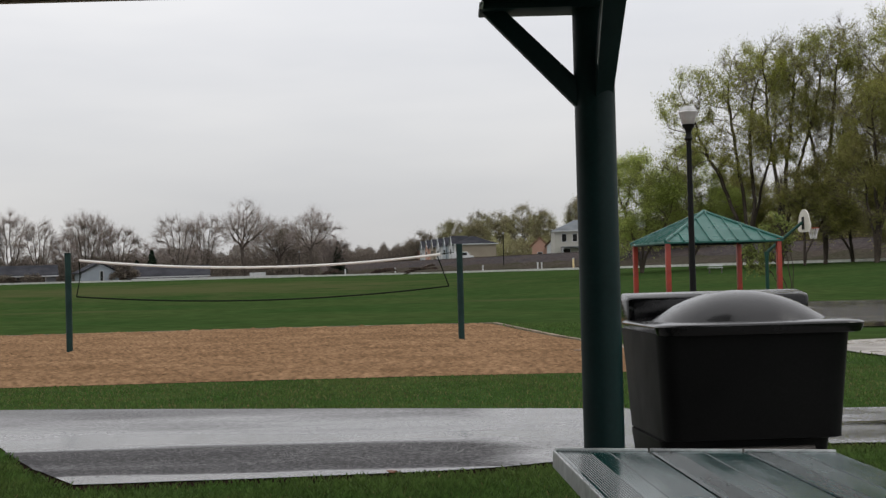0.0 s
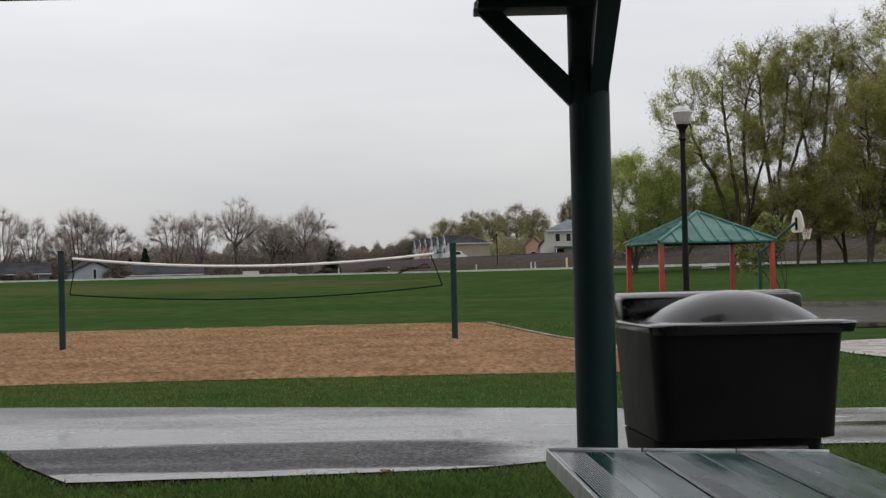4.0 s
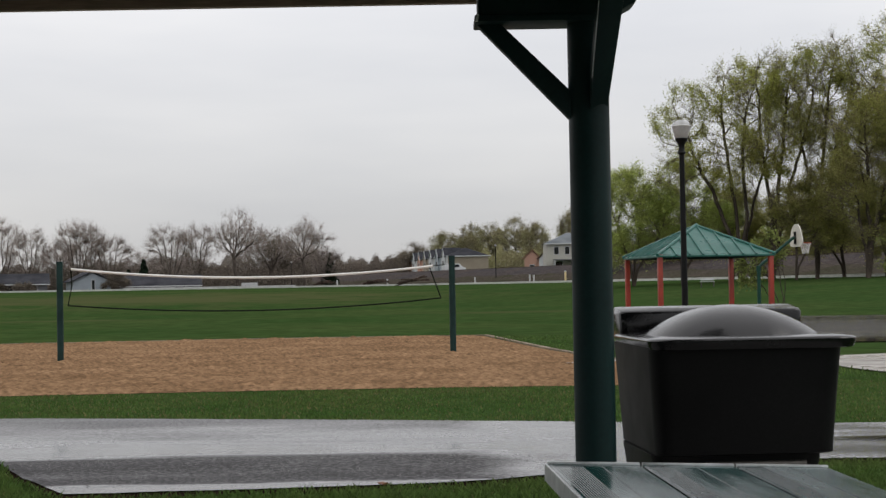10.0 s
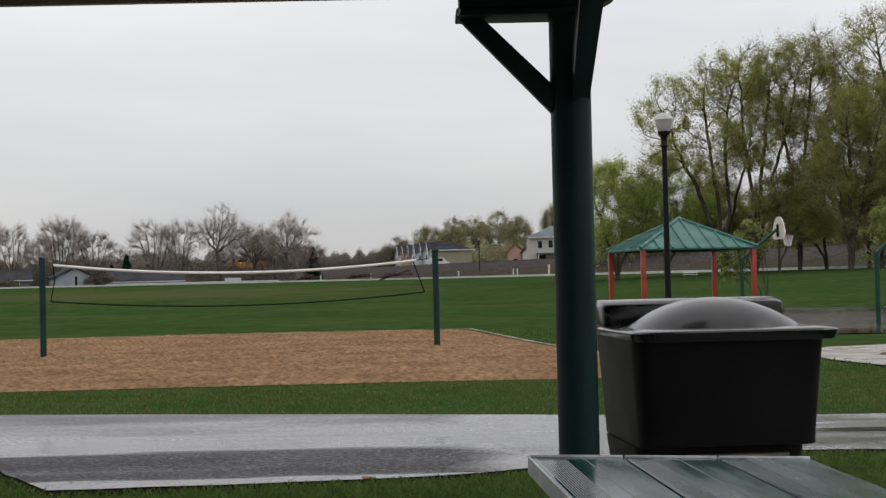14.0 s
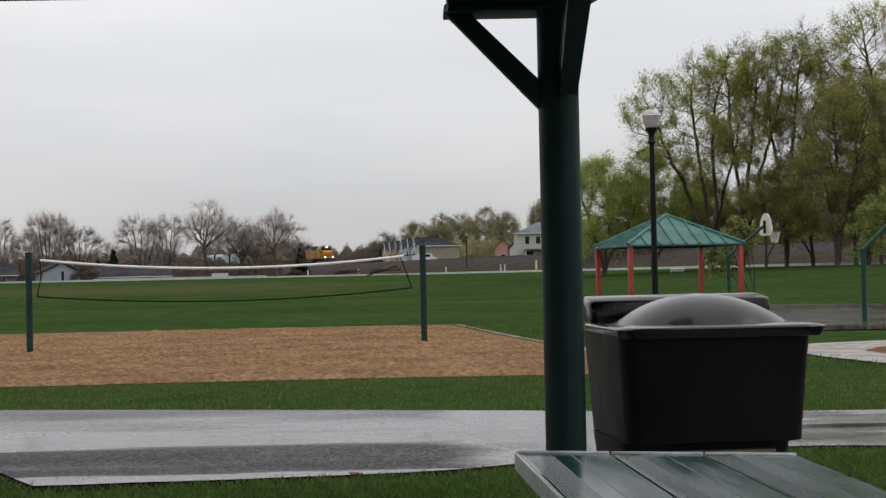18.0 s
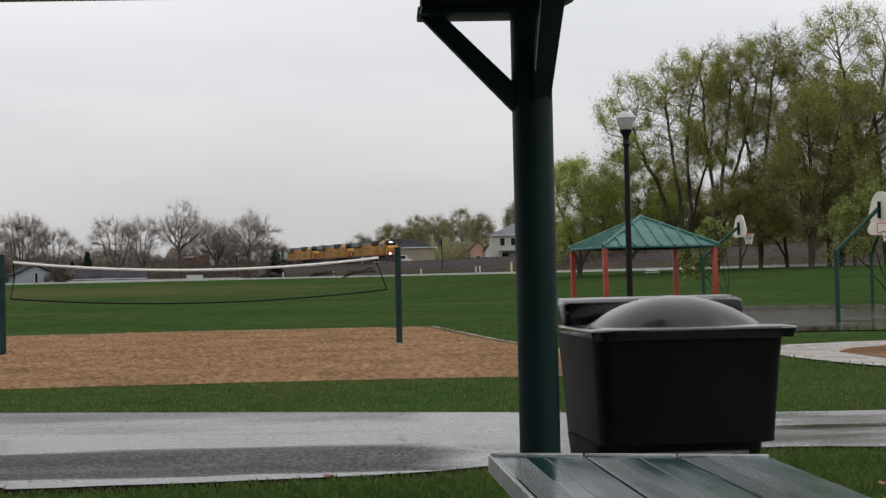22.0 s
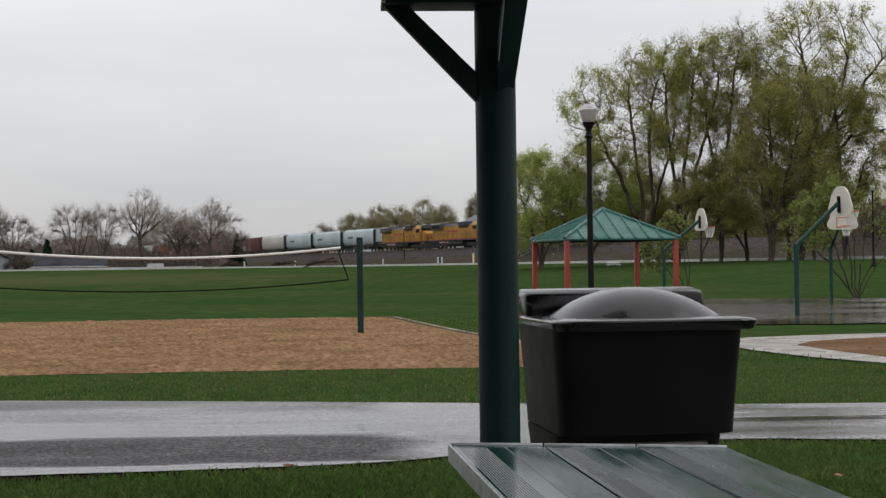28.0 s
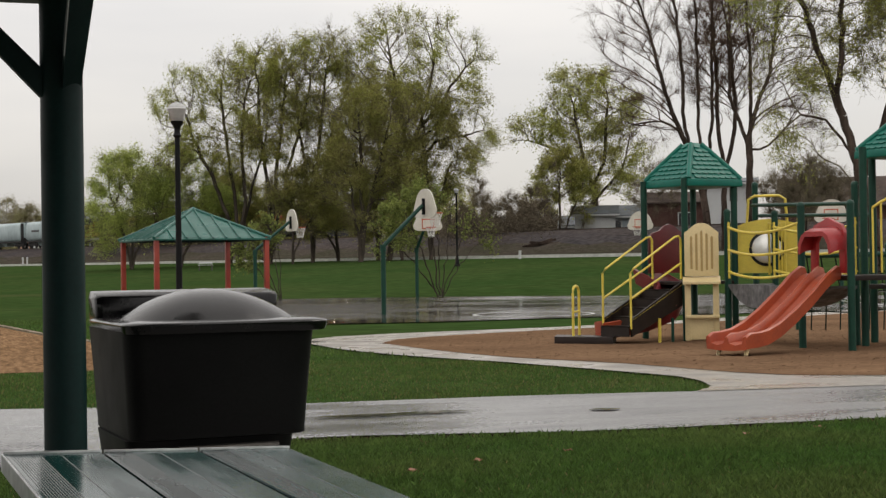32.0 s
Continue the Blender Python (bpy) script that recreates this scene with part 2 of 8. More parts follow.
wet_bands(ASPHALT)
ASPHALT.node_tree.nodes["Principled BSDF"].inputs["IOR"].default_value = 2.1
PUDDLE = material("standing_water", (0.050, 0.050, 0.050), 0.07, vary=0.1, scale=1, fine=6, bump=0.02, dist=0.004, spec=1.0)
CONCRETE = material("damp_concrete", (0.300, 0.270, 0.235), 0.5, vary=0.20, scale=0.9, fine=22, bump=0.25, dist=0.006, tint=(0.165, 0.150, 0.132), wet=0.4, spec=0.45)
PAD = material("shelter_concrete", (0.24, 0.23, 0.22), 0.7, vary=0.12, scale=0.8, fine=20, bump=0.2, dist=0.005)
COURT = material("wet_court", (0.040, 0.035, 0.033), 0.5, vary=0.2, scale=0.20, fine=5, bump=0.12, dist=0.010, tint=(0.036, 0.032, 0.031), squash=(0.40, 1.5, 1), spec=0.5)
puddled(COURT, 0.36, (0.32, 0.8, 1), 0.42, 0.60, 0.24, 0.05)
COURT.node_tree.nodes["Principled BSDF"].inputs["IOR"].default_value = 2.0
DRYLEAF = material("dry_leaf", (0.23, 0.085, 0.035), 0.6, vary=0.25, scale=20, fine=90)
CHIPWOOD = material("chip_wood", (0.175, 0.108, 0.066), 0.85, vary=0.1, bump=0, island=0.35, spec=0.0)
CHIPS = material("stone_chips", (0.115, 0.112, 0.110), 0.6, vary=0.3, bump=0, island=0.5, spec=0.3)
LINE = material("line_paint", (0.55, 0.55, 0.52), 0.35, vary=0.15, bump=0.05)
BALLAST = material("ballast", (0.052, 0.048, 0.050), 0.9, vary=0.4, scale=0.12, fine=1.6, bump=0.9, dist=0.25, tint=(0.064, 0.053, 0.048), spec=0.0)
WEEDS = material("embankment_weeds", (0.062, 0.052, 0.044), 0.9, vary=0.4, scale=0.25, fine=2.4, bump=0.9, dist=0.3, tint=(0.044, 0.043, 0.029), spec=0.0)
STEEL = material("weathered_steel", (0.12, 0.11, 0.10), 0.5, 0.8, vary=0.2)
RAIL = material("rail_steel", (0.10, 0.075, 0.06), 0.5, 0.6, vary=0.2)
GREEN = material("dark_green_enamel", (0.0040, 0.022, 0.021), 0.5, vary=0.12, scale=4, fine=60, bump=0.04, dist=0.002, spec=0.2)
POSTGREEN = material("green_post_enamel", (0.006, 0.046, 0.030), 0.45, vary=0.12, scale=3, fine=40, bump=0.04, dist=0.002, spec=0.25)
NETPOST = material("dull_green_post", (0.014, 0.036, 0.033), 0.6, vary=0.15, scale=3, fine=40, bump=0.04, dist=0.002, spec=0.15)
TABLE = material("green_table_enamel", (0.013, 0.066, 0.060), 0.26, vary=0.40, scale=2.2, fine=45, bump=0.05, dist=0.002, tint=(0.006, 0.032, 0.031), wet=0.45, squash=(3.5, 0.5, 1), spec=0.12)
# near-white metal, far paler than the planks
TABLE_EDGE = material("pale_edge_metal", (0.62, 0.64, 0.64), 0.35, 0.3, vary=0.15, scale=8)
BLACK = material("black_plastic", (0.0036, 0.0036, 0.0038), 0.5, vary=0.25, scale=2.5, fine=90, bump=0.10, dist=0.002, tint=(0.006, 0.006, 0.006), spec=0.12)
LID = material("wet_black_lid", (0.0045, 0.0045, 0.005), 0.19, vary=0.3, scale=9.0, fine=120, bump=0.14, dist=0.003, tint=(0.009, 0.009, 0.009), wet=0.55, spec=0.29)
RUBBER = material("rubber", (0.012, 0.012, 0.012), 0.8, vary=0.2)
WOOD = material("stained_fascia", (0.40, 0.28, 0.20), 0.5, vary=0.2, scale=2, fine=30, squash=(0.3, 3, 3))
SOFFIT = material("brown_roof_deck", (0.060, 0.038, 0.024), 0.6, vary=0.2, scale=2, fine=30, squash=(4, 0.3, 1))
LAMPBLACK = material("black_lamp_paint", (0.006, 0.006, 0.0065), 0.5, vary=0.15, spec=0.15)
GLOBE = material("milky_globe", (0.42, 0.41, 0.41), 0.25, vary=0.06, bump=0)
LAMPWHITE = material("white_lamp_top", (0.62, 0.62, 0.62), 0.4, vary=0.05, bump=0)
ROOFGREEN = material("green_metal_roof", (0.022, 0.110, 0.088), 0.42, vary=0.12, scale=1.2, fine=20, bump=0.05, wet=0.3, spec=0.3)
REDPOST = material("red_post_paint", (0.33, 0.035, 0.016), 0.45, vary=0.15, scale=2)
BOARD = material("white_backboard", (0.62, 0.58, 0.50), 0.4, vary=0.08, scale=3)
RIMRED = material("orange_rim", (0.50, 0.085, 0.025), 0.45, vary=0.1)
NET = material("white_net_cord", (0.75, 0.74, 0.71), 0.8, vary=0.08, bump=0)
NETDARK = material("dark_net_cord", (0.016, 0.020, 0.014), 0.8, vary=0.1, bump=0, spec=0.03)
YELLOW = material("yellow_powder_coat", (0.72, 0.56, 0.085), 0.35, vary=0.08, scale=3)
TAN = material("tan_plastic", (0.70, 0.56, 0.30), 0.45, vary=0.07, scale=3)
SLIDE = material("orange_red_slide", (0.36, 0.068, 0.028), 0.34, vary=0.12, scale=2.5, fine=30, bump=0.03, tint=(0.28, 0.050, 0.022), spec=0.35)
HOOD = material("red_plastic_hood", (0.33, 0.020, 0.022), 0.35, vary=0.1, scale=3)
MAROON = material("maroon_plastic", (0.150, 0.013, 0.017), 0.35, vary=0.12)
TOWERROOF = material("teal_plastic_roof", (0.004, 0.135, 0.100), 0.42, vary=0.08, scale=3, fine=30, bump=0.04, spec=0.25)
DECK = material("brown_coated_deck", (0.018, 0.010, 0.007), 0.5, vary=0.2, scale=4, fine=60, spec=0.3)
TREAD = material("grey_rubber_tread", (0.170, 0.170, 0.178), 0.5, vary=0.3, scale=6, fine=14, bump=0.5)
# opaque white: the sky's reflection in the bubble is put into the colour
BUBBLE = material("sky_white_bubble", (0.90, 0.90, 0.88), 0.12, 0.15, vary=0.05, bump=0, spec=0.8)
BARK = material("grey_bark", (0.085, 0.070, 0.057), 0.85, vary=0.25, scale=1.5, fine=8, bump=0.6, dist=0.05, squash=(1, 1, 0.3), spec=0.0)
DARKBARK = material("dark_wet_bark", (0.085, 0.062, 0.050), 0.8, vary=0.3, scale=1.5, fine=8, bump=0.6, dist=0.05, squash=(1, 1, 0.3), spec=0.05)
TWIGBARK = material("twig_bark", (0.200, 0.170, 0.120), 0.85, vary=0.2, scale=1.5, fine=8, bump=0, spec=0.0)
BUDTWIG = material("red_brown_twigs", (0.125, 0.085, 0.064), 0.85, vary=0.2, scale=1.5, fine=8, bump=0, spec=0.0)
# distant bark and twigs: the haze is mixed into their paler colours
BARKFAR = material("hazed_bark", (0.120, 0.098, 0.086), 0.85, vary=0.22, scale=1.5, fine=8, bump=0.3, dist=0.05, squash=(1, 1, 0.3), spec=0.0)
FARTWIG = material("hazed_brown_twigs", (0.340, 0.285, 0.255), 0.85, vary=0.2, scale=0.4, fine=3, bump=0, island=0.25, spec=0.0)
LEAF = material("spring_leaf", (0.355, 0.385, 0.098), 0.6, vary=0.14, scale=0.12, fine=1.2, bump=0, tint=(0.340, 0.325, 0.098), island=0.3, spec=0.0, thin=0.5)
LEAFBRIGHT = material("fresh_leaf", (0.410, 0.500, 0.135), 0.6, vary=0.14, scale=0.15, fine=1.2, bump=0, tint=(0.395, 0.440, 0.135), island=0.3, spec=0.0, thin=0.5)
BUD = material("brown_buds", (0.230, 0.175, 0.125), 0.7, vary=0.2, scale=0.2, fine=2, bump=0, island=0.3, spec=0.05, thin=0.4)
OLIVE = material("olive_leaf", (0.335, 0.340, 0.095), 0.65, vary=0.18, scale=0.15, fine=1.5, bump=0, tint=(0.300, 0.280, 0.108), island=0.3, spec=0.0, thin=0.5)
SHRUBLEAF = material("shrub_leaf", (0.230, 0.270, 0.080), 0.55, vary=0.15, scale=0.6, fine=4, bump=0, island=0.35, spec=0.05, thin=0.45)
EVERGREEN = material("evergreen_needles", (0.012, 0.026, 0.012), 0.7, vary=0.2, bump=0, island=0.3, spec=0.2)
SCRUB = material("brown_scrub", (0.185, 0.155, 0.130), 0.85, vary=0.22, scale=0.1, fine=1, bump=0, island=0.3, spec=0.0, thin=0.35)
UNDERBRUSH = material("underbrush", (0.120, 0.110, 0.058), 0.85, vary=0.25, scale=0.2, fine=1.5, bump=0, tint=(0.120, 0.092, 0.062), island=0.35, spec=0.0, thin=0.2)
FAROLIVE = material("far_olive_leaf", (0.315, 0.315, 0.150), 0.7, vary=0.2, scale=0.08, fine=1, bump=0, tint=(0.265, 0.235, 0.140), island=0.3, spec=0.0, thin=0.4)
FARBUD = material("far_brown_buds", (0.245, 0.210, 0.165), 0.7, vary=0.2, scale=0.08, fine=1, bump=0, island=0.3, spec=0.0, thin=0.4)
SCRUBDARK = material("dark_scrub", (0.150, 0.125, 0.092), 0.85, vary=0.25, scale=0.15, fine=1, bump=0, island=0.35, spec=0.0, thin=0.2)
ROOFBROWN = material("brown_shingles", (0.070, 0.052, 0.044), 0.8, vary=0.2, scale=0.4, fine=3, spec=0.1)
FARWHITE = material("far_white_paint", (0.52, 0.53, 0.53), 0.6, vary=0.06, scale=0.5)
SIDING = material("cream_siding", (0.40, 0.39, 0.34), 0.6, vary=0.06, scale=0.5)
BLUESIDE = material("pale_blue_siding", (0.30, 0.34, 0.37), 0.6, vary=0.08, scale=0.5)
BEIGE = material("beige_siding", (0.27, 0.225, 0.17), 0.65, vary=0.06, scale=0.4)
# dark wall colour that holds the shade of the far houses' porches
FARSHADE = material("shaded_grey_siding", (0.120, 0.122, 0.130), 0.7, vary=0.15, scale=0.4, fine=3)
PEACH = material("peach_siding", (0.46, 0.27, 0.20), 0.65, vary=0.06, scale=0.4)
TERRA = material("rust_red_siding", (0.30, 0.14, 0.085), 0.65, vary=0.08, scale=0.4)
SHINGLE = material("grey_shingles", (0.042, 0.043, 0.050), 0.85, vary=0.2, scale=0.4, fine=3, spec=0.05)
SHINGLE2 = material("blue_grey_shingles", (0.115, 0.13, 0.14), 0.8, vary=0.15, scale=0.4, fine=3)
BRICKRED = material("brown_brick", (0.085, 0.035, 0.025), 0.8, vary=0.2, scale=0.5, fine=6)
PANE = material("dark_window", (0.012, 0.014, 0.016), 0.1, vary=0.1, bump=0)
LOCOYEL = material("loco_yellow", (0.40, 0.205, 0.026), 0.5, vary=0.20, scale=0.5, fine=4, tint=(0.27, 0.13, 0.018), spec=0.3)
LOCOGREY = material("loco_grey", (0.055, 0.055, 0.058), 0.5, vary=0.15, scale=0.5)
LOCODARK = material("loco_underframe", (0.018, 0.016, 0.015), 0.7, vary=0.3, scale=0.8)
LOCORED = material("red_stripe", (0.32, 0.03, 0.02), 0.5, vary=0.1)
HEADLIGHT = material("headlight", (1.0, 0.84, 0.58), 0.2, vary=0.02, bump=0, emit=14.0)
CARBLUE = material("pale_blue_hopper", (0.40, 0.48, 0.49), 0.5, vary=0.12, scale=0.3, fine=3, tint=(0.33, 0.40, 0.41), squash=(1, 1, 0.3))
CARCREAM = material("cream_hopper", (0.47, 0.45, 0.40), 0.55, vary=0.12, scale=0.3, fine=3)
CARMAROON = material("oxide_red_car", (0.105, 0.028, 0.022), 0.65, vary=0.2, scale=0.3, fine=3)
CARBROWN = material("rust_boxcar", (0.20, 0.075, 0.042), 0.65, vary=0.2, scale=0.3, fine=3)
GRAFFITI = material("faded_spray_paint", (0.22, 0.20, 0.19), 0.6, vary=0.3, scale=1.2)
VEHICLE = material("white_vehicle", (0.55, 0.56, 0.56), 0.3, vary=0.05, bump=0)


def see_through(m, share):
    """Clear or sheer material: part of the light goes straight on."""
    n, l = m.node_tree.nodes, m.node_tree.links
    tr, mx = n.new("ShaderNodeBsdfTransparent"), n.new("ShaderNodeMixShader")
    mx.inputs[0].default_value = share
    l.new(n["Principled BSDF"].outputs[0], mx.inputs[1])
    l.new(tr.outputs[0], mx.inputs[2])
    l.new(mx.outputs[0], n["Material Output"].inputs[0])


CLEARCAP = material("clear_lamp_cap", (0.80, 0.80, 0.80), 0.2, vary=0.03, bump=0)
see_through(CLEARCAP, 0.62)


# ---- mesh helpers ----
class Shape:
    """A list of corners and faces that grows piece by piece."""

    def __init__(self):
        self.v, self.f = [], []

    def put(self, verts, faces):
        k = len(self.v)
        self.v += [tuple(p) for p in verts]
        self.f += [tuple(i + k for i in q) for q in faces]
        return self

    def box(self, x0, x1, y0, y1, z0, z1, m=None):
        c = [Vector((x, y, z)) for z in (z0, z1) for x, y in ((x0, y0), (x1, y0), (x1, y1), (x0, y1))]
        if m is not None:
            c = [m @ p for p in c]
        return self.put(c, [(3, 2, 1, 0), (4, 5, 6, 7), (0, 1, 5, 4), (1, 2, 6, 5), (2, 3, 7, 6), (3, 0, 4, 7)])

    def rod(self, a, b, r0, r1=None, n=10, caps=True):
        a, b = Vector(a), Vector(b)
        r1 = r0 if r1 is None else r1
        q = (b - a).to_track_quat("Z", "Y")
        ring = [q @ Vector((math.cos(2 * math.pi * i / n), math.sin(2 * math.pi * i / n), 0)) for i in range(n)]
        f = [(i, (i + 1) % n, n + (i + 1) % n, n + i) for i in range(n)]
        if caps:
            f += [tuple(range(n))[::-1], tuple(range(n, 2 * n))]
        return self.put([a + p * r0 for p in ring] + [b + p * r1 for p in ring], f)

    def tube(self, pts, r, n=8):
        pts = [Vector(p) for p in pts]
        v, f = [], []
        up = Vector((0.13, 0.07, 1)).normalized()
        for i, p in enumerate(pts):
            d = (pts[min(i + 1, len(pts) - 1)] - pts[max(i - 1, 0)]).normalized()
            s = d.cross(up)
            if s.length < 0.05:
                s = d.cross(Vector((1, 0, 0)))
            s.normalize()
            u = s.cross(d)
            v += [p + (s * math.cos(2 * math.pi * k / n) + u * math.sin(2 * math.pi * k / n)) * r for k in range(n)]
        for i in range(len(pts) - 1):
            f += [(i * n + k, i * n + (k + 1) % n, (i + 1) * n + (k + 1) % n, (i + 1) * n + k) for k in range(n)]
        f += [tuple(range(n)), tuple(range((len(pts) - 1) * n, len(pts) * n))[::-1]]
        return self.put(v, f)

    def lathe(self, profile, n=20, centre=(0, 0, 0), sx=1.0, sy=1.0):
        c = Vector(centre)
        v = [c + Vector((r * sx * math.cos(2 * math.pi * k / n), r * sy * math.sin(2 * math.pi * k / n), z)) for r, z in profile for k in range(n)]
        f = [(i * n + k, i * n + (k + 1) % n, (i + 1) * n + (k + 1) % n, (i + 1) * n + k) for i in range(len(profile) - 1) for k in range(n)]
        f += [tuple(range(n))[::-1], tuple(range((len(profile) - 1) * n, len(profile) * n))]
        return self.put(v, f)

    def loft(self, rings):
        """Closed rings of equal count, joined and capped."""
        n = len(rings[0])
        v = [p for ring in rings for p in ring]
        f = [(i * n + k, i * n + (k + 1) % n, (i + 1) * n + (k + 1) % n, (i + 1) * n + k) for i in range(len(rings) - 1) for k in range(n)]
        f += [tuple(range(n))[::-1], tuple(range((len(rings) - 1) * n, len(rings) * n))]
        return self.put(v, f)

    def prism(self, poly, a, b, axis="y"):
        """A flat outline drawn through from a to b along an axis."""
        put = {"y": lambda p, t: (p[0], t, p[1]), "x": lambda p, t: (t, p[0], p[1]), "z": lambda p, t: (p[0], p[1], t)}[axis]
        return self.loft([[put(p, a) for p in poly], [put(p, b) for p in poly]])

    def mesh(self, name, smooth=40, bevel=0.0, turned=None):
        me = bpy.data.meshes.new(name)
        if bevel:
            bm = bmesh.new()
            vs = [bm.verts.new(p) for p in self.v]
            for q in self.f:
                bm.faces.new([vs[i] for i in q])
            bmesh.ops.recalc_face_normals(bm, faces=bm.faces)
            sharp = [e for e in bm.edges if len(e.link_faces) == 2 and e.calc_face_angle(0) > radians(30)]
            bmesh.ops.bevel(bm, geom=sharp, offset=bevel, segments=2, profile=0.6, affect="EDGES", clamp_overlap=True)
            bm.to_mesh(me)
            bm.free()
        else:
            me.from_pydata(self.v, [], self.f)
            bm = bmesh.new()
            bm.from_mesh(me)
            bmesh.ops.recalc_face_normals(bm, faces=bm.faces)
            bm.to_mesh(me)
            bm.free()
        if smooth:
            me.polygons.foreach_set("use_smooth", [True] * len(me.polygons))
            me.set_sharp_from_angle(angle=radians(smooth))
        return me


def part(name, shape, mat, parent=None, label="", smooth=40, bevel=0.0):
    me = shape.mesh(name, smooth, bevel) if isinstance(shape, Shape) else shape
    if not me.materials:
        me.materials.append(mat)
    ob = new(name, me)
    ob.parent = parent
    return tagged(ob, label)


def empty(name, label, category, m=None, group="", kind=""):
    ob = new(name)
    ob.empty_display_size = 0.2
    if m is not None:
        ob.matrix_basis = m
    return tagged(ob, label, category, group, kind)


def raw_mesh(name, verts, faces, mat, smooth=False):
    """A large mesh from number arrays, all faces with the same count of corners."""
    me = bpy.data.meshes.new(name)
    verts, faces = np.asarray(verts, dtype=np.float32), np.asarray(faces, dtype=np.int32)
    k = faces.shape[1]
    me.vertices.add(len(verts))
    me.vertices.foreach_set("co", verts.ravel())
    me.loops.add(faces.size)
    me.loops.foreach_set("vertex_index", faces.ravel())
    me.polygons.add(len(faces))
    me.polygons.foreach_set("loop_start", np.arange(0, faces.size, k, dtype=np.int32))
    me.update(calc_edges=True)
    if smooth:
        me.polygons.foreach_set("use_smooth", [True] * len(faces))
    me.materials.append(mat)
    return me


# ---- the lie of the land ----
TRACK_X, TRACK_Y, TRACK_Z = 66.0, 150.0, 4.4
TRACK_DIR = Vector((-0.355, 0.935, 0)).normalized()


def ease(a, b, v):
    u = np.clip((v - a) / (b - a), 0, 1)
    return u * u * (3 - 2 * u)


def lawn_rim(az):
    """How far the lawn reaches, by the angle to the right of straight ahead."""
    a = np.clip(az, -0.12, 1.2)
    line = (123.0 - 29.0) / (np.sin(a) + 0.38 * np.cos(a))
    return np.minimum(line, 255.0)


def height(x, y):
    x, y = np.asarray(x, dtype=float), np.asarray(y, dtype=float)
    d, az = np.hypot(x, y), np.arctan2(x, y)
    z = -0.10 * ease(8, 14, d) - 0.20 * ease(14, 28, d) - 0.08 * ease(28, 40, d) - 0.02 * (1 - ease(30, 60, d))
    rim = lawn_rim(az)
    ahead = ease(-0.2, 0.3, np.cos(az))
    z = z + 1.75 * ease(66, np.maximum(rim, 80), d) * ahead
    z = z + 0.35 * np.exp(-((x + 26) / 22) ** 2 - ((y - 118) / 9) ** 2)
    return z


def ground_z(x, y):
    return float(height(x, y))


def sheet(name, xs, ys, lift, mat, label, kind="structure"):
    """A draped sheet between two edge lines, each a list of (x, y) of equal count."""
    a, b = np.array(xs, dtype=float), np.array(ys, dtype=float)
    n, k = len(a), 9
    u = np.linspace(0, 1, k)[None, :, None]
    p = a[:, None, :] * (1 - u) + b[:, None, :] * u
    z = height(p[..., 0], p[..., 1]) + lift
    v = np.concatenate([p, z[..., None]], 2).reshape(-1, 3)
    i, j = np.meshgrid(np.arange(n - 1), np.arange(k - 1), indexing="ij")
    q = (i * k + j).ravel()
    f = np.stack([q, q + 1, q + k + 1, q + k], 1)
    me = raw_mesh(name, v, f, mat, True)
    bm = bmesh.new()
    bm.from_mesh(me)
    bmesh.ops.recalc_face_normals(bm, faces=bm.faces)
    if sum(fc.normal.z for fc in bm.faces) < 0:
        bmesh.ops.reverse_faces(bm, faces=bm.faces)
    bm.to_mesh(me)
    bm.free()
    return tagged(new(name, me), label, kind=kind)


def line_through(points, n, wobble=0.0, seed=1):
    """n places along a polyline, with a little unevenness."""
    p = np.array(points, dtype=float)
    s = np.concatenate([[0], np.cumsum(np.hypot(*np.diff(p, axis=0).T))])
    t = np.linspace(0, s[-1], n)
    out = np.stack([np.interp(t, s, p[:, 0]), np.interp(t, s, p[:, 1])], 1)
    if wobble:
        g = np.random.RandomState(seed)
        w = np.convolve(g.randn(n + 6), np.ones(5) / 5, "same")[3:-3]
        out[:, 1] += wobble * w + 0.4 * wobble * g.randn(n)
    return out


def make_ground():
    az = np.radians(np.concatenate([np.arange(-180, -30, 6), np.arange(-30, 50, 0.6), np.arange(50, 180, 6)]))
    rad = np.concatenate([np.linspace(0.01, 8, 6), np.geomspace(9, 420, 120), np.geomspace(480, 3500, 10)])
    a, r = np.meshgrid(az, rad, indexing="ij")
    x, y = r * np.sin(a), r * np.cos(a)
    v = np.stack([x, y, height(x, y)], 2).reshape(-1, 3)
    n, k = len(az), len(rad)
    i, j = np.meshgrid(np.arange(n), np.arange(k - 1), indexing="ij")
    q, q2 = (i * k + j).ravel(), (((i + 1) % n) * k + j).ravel()
    me = raw_mesh("ground", v, np.stack([q, q + 1, q2 + 1, q2], 1)[:, ::-1], GRASS, True)
    tagged(new("ground", me), "short wet green park lawn with a worn patch", kind="structure")


make_ground()


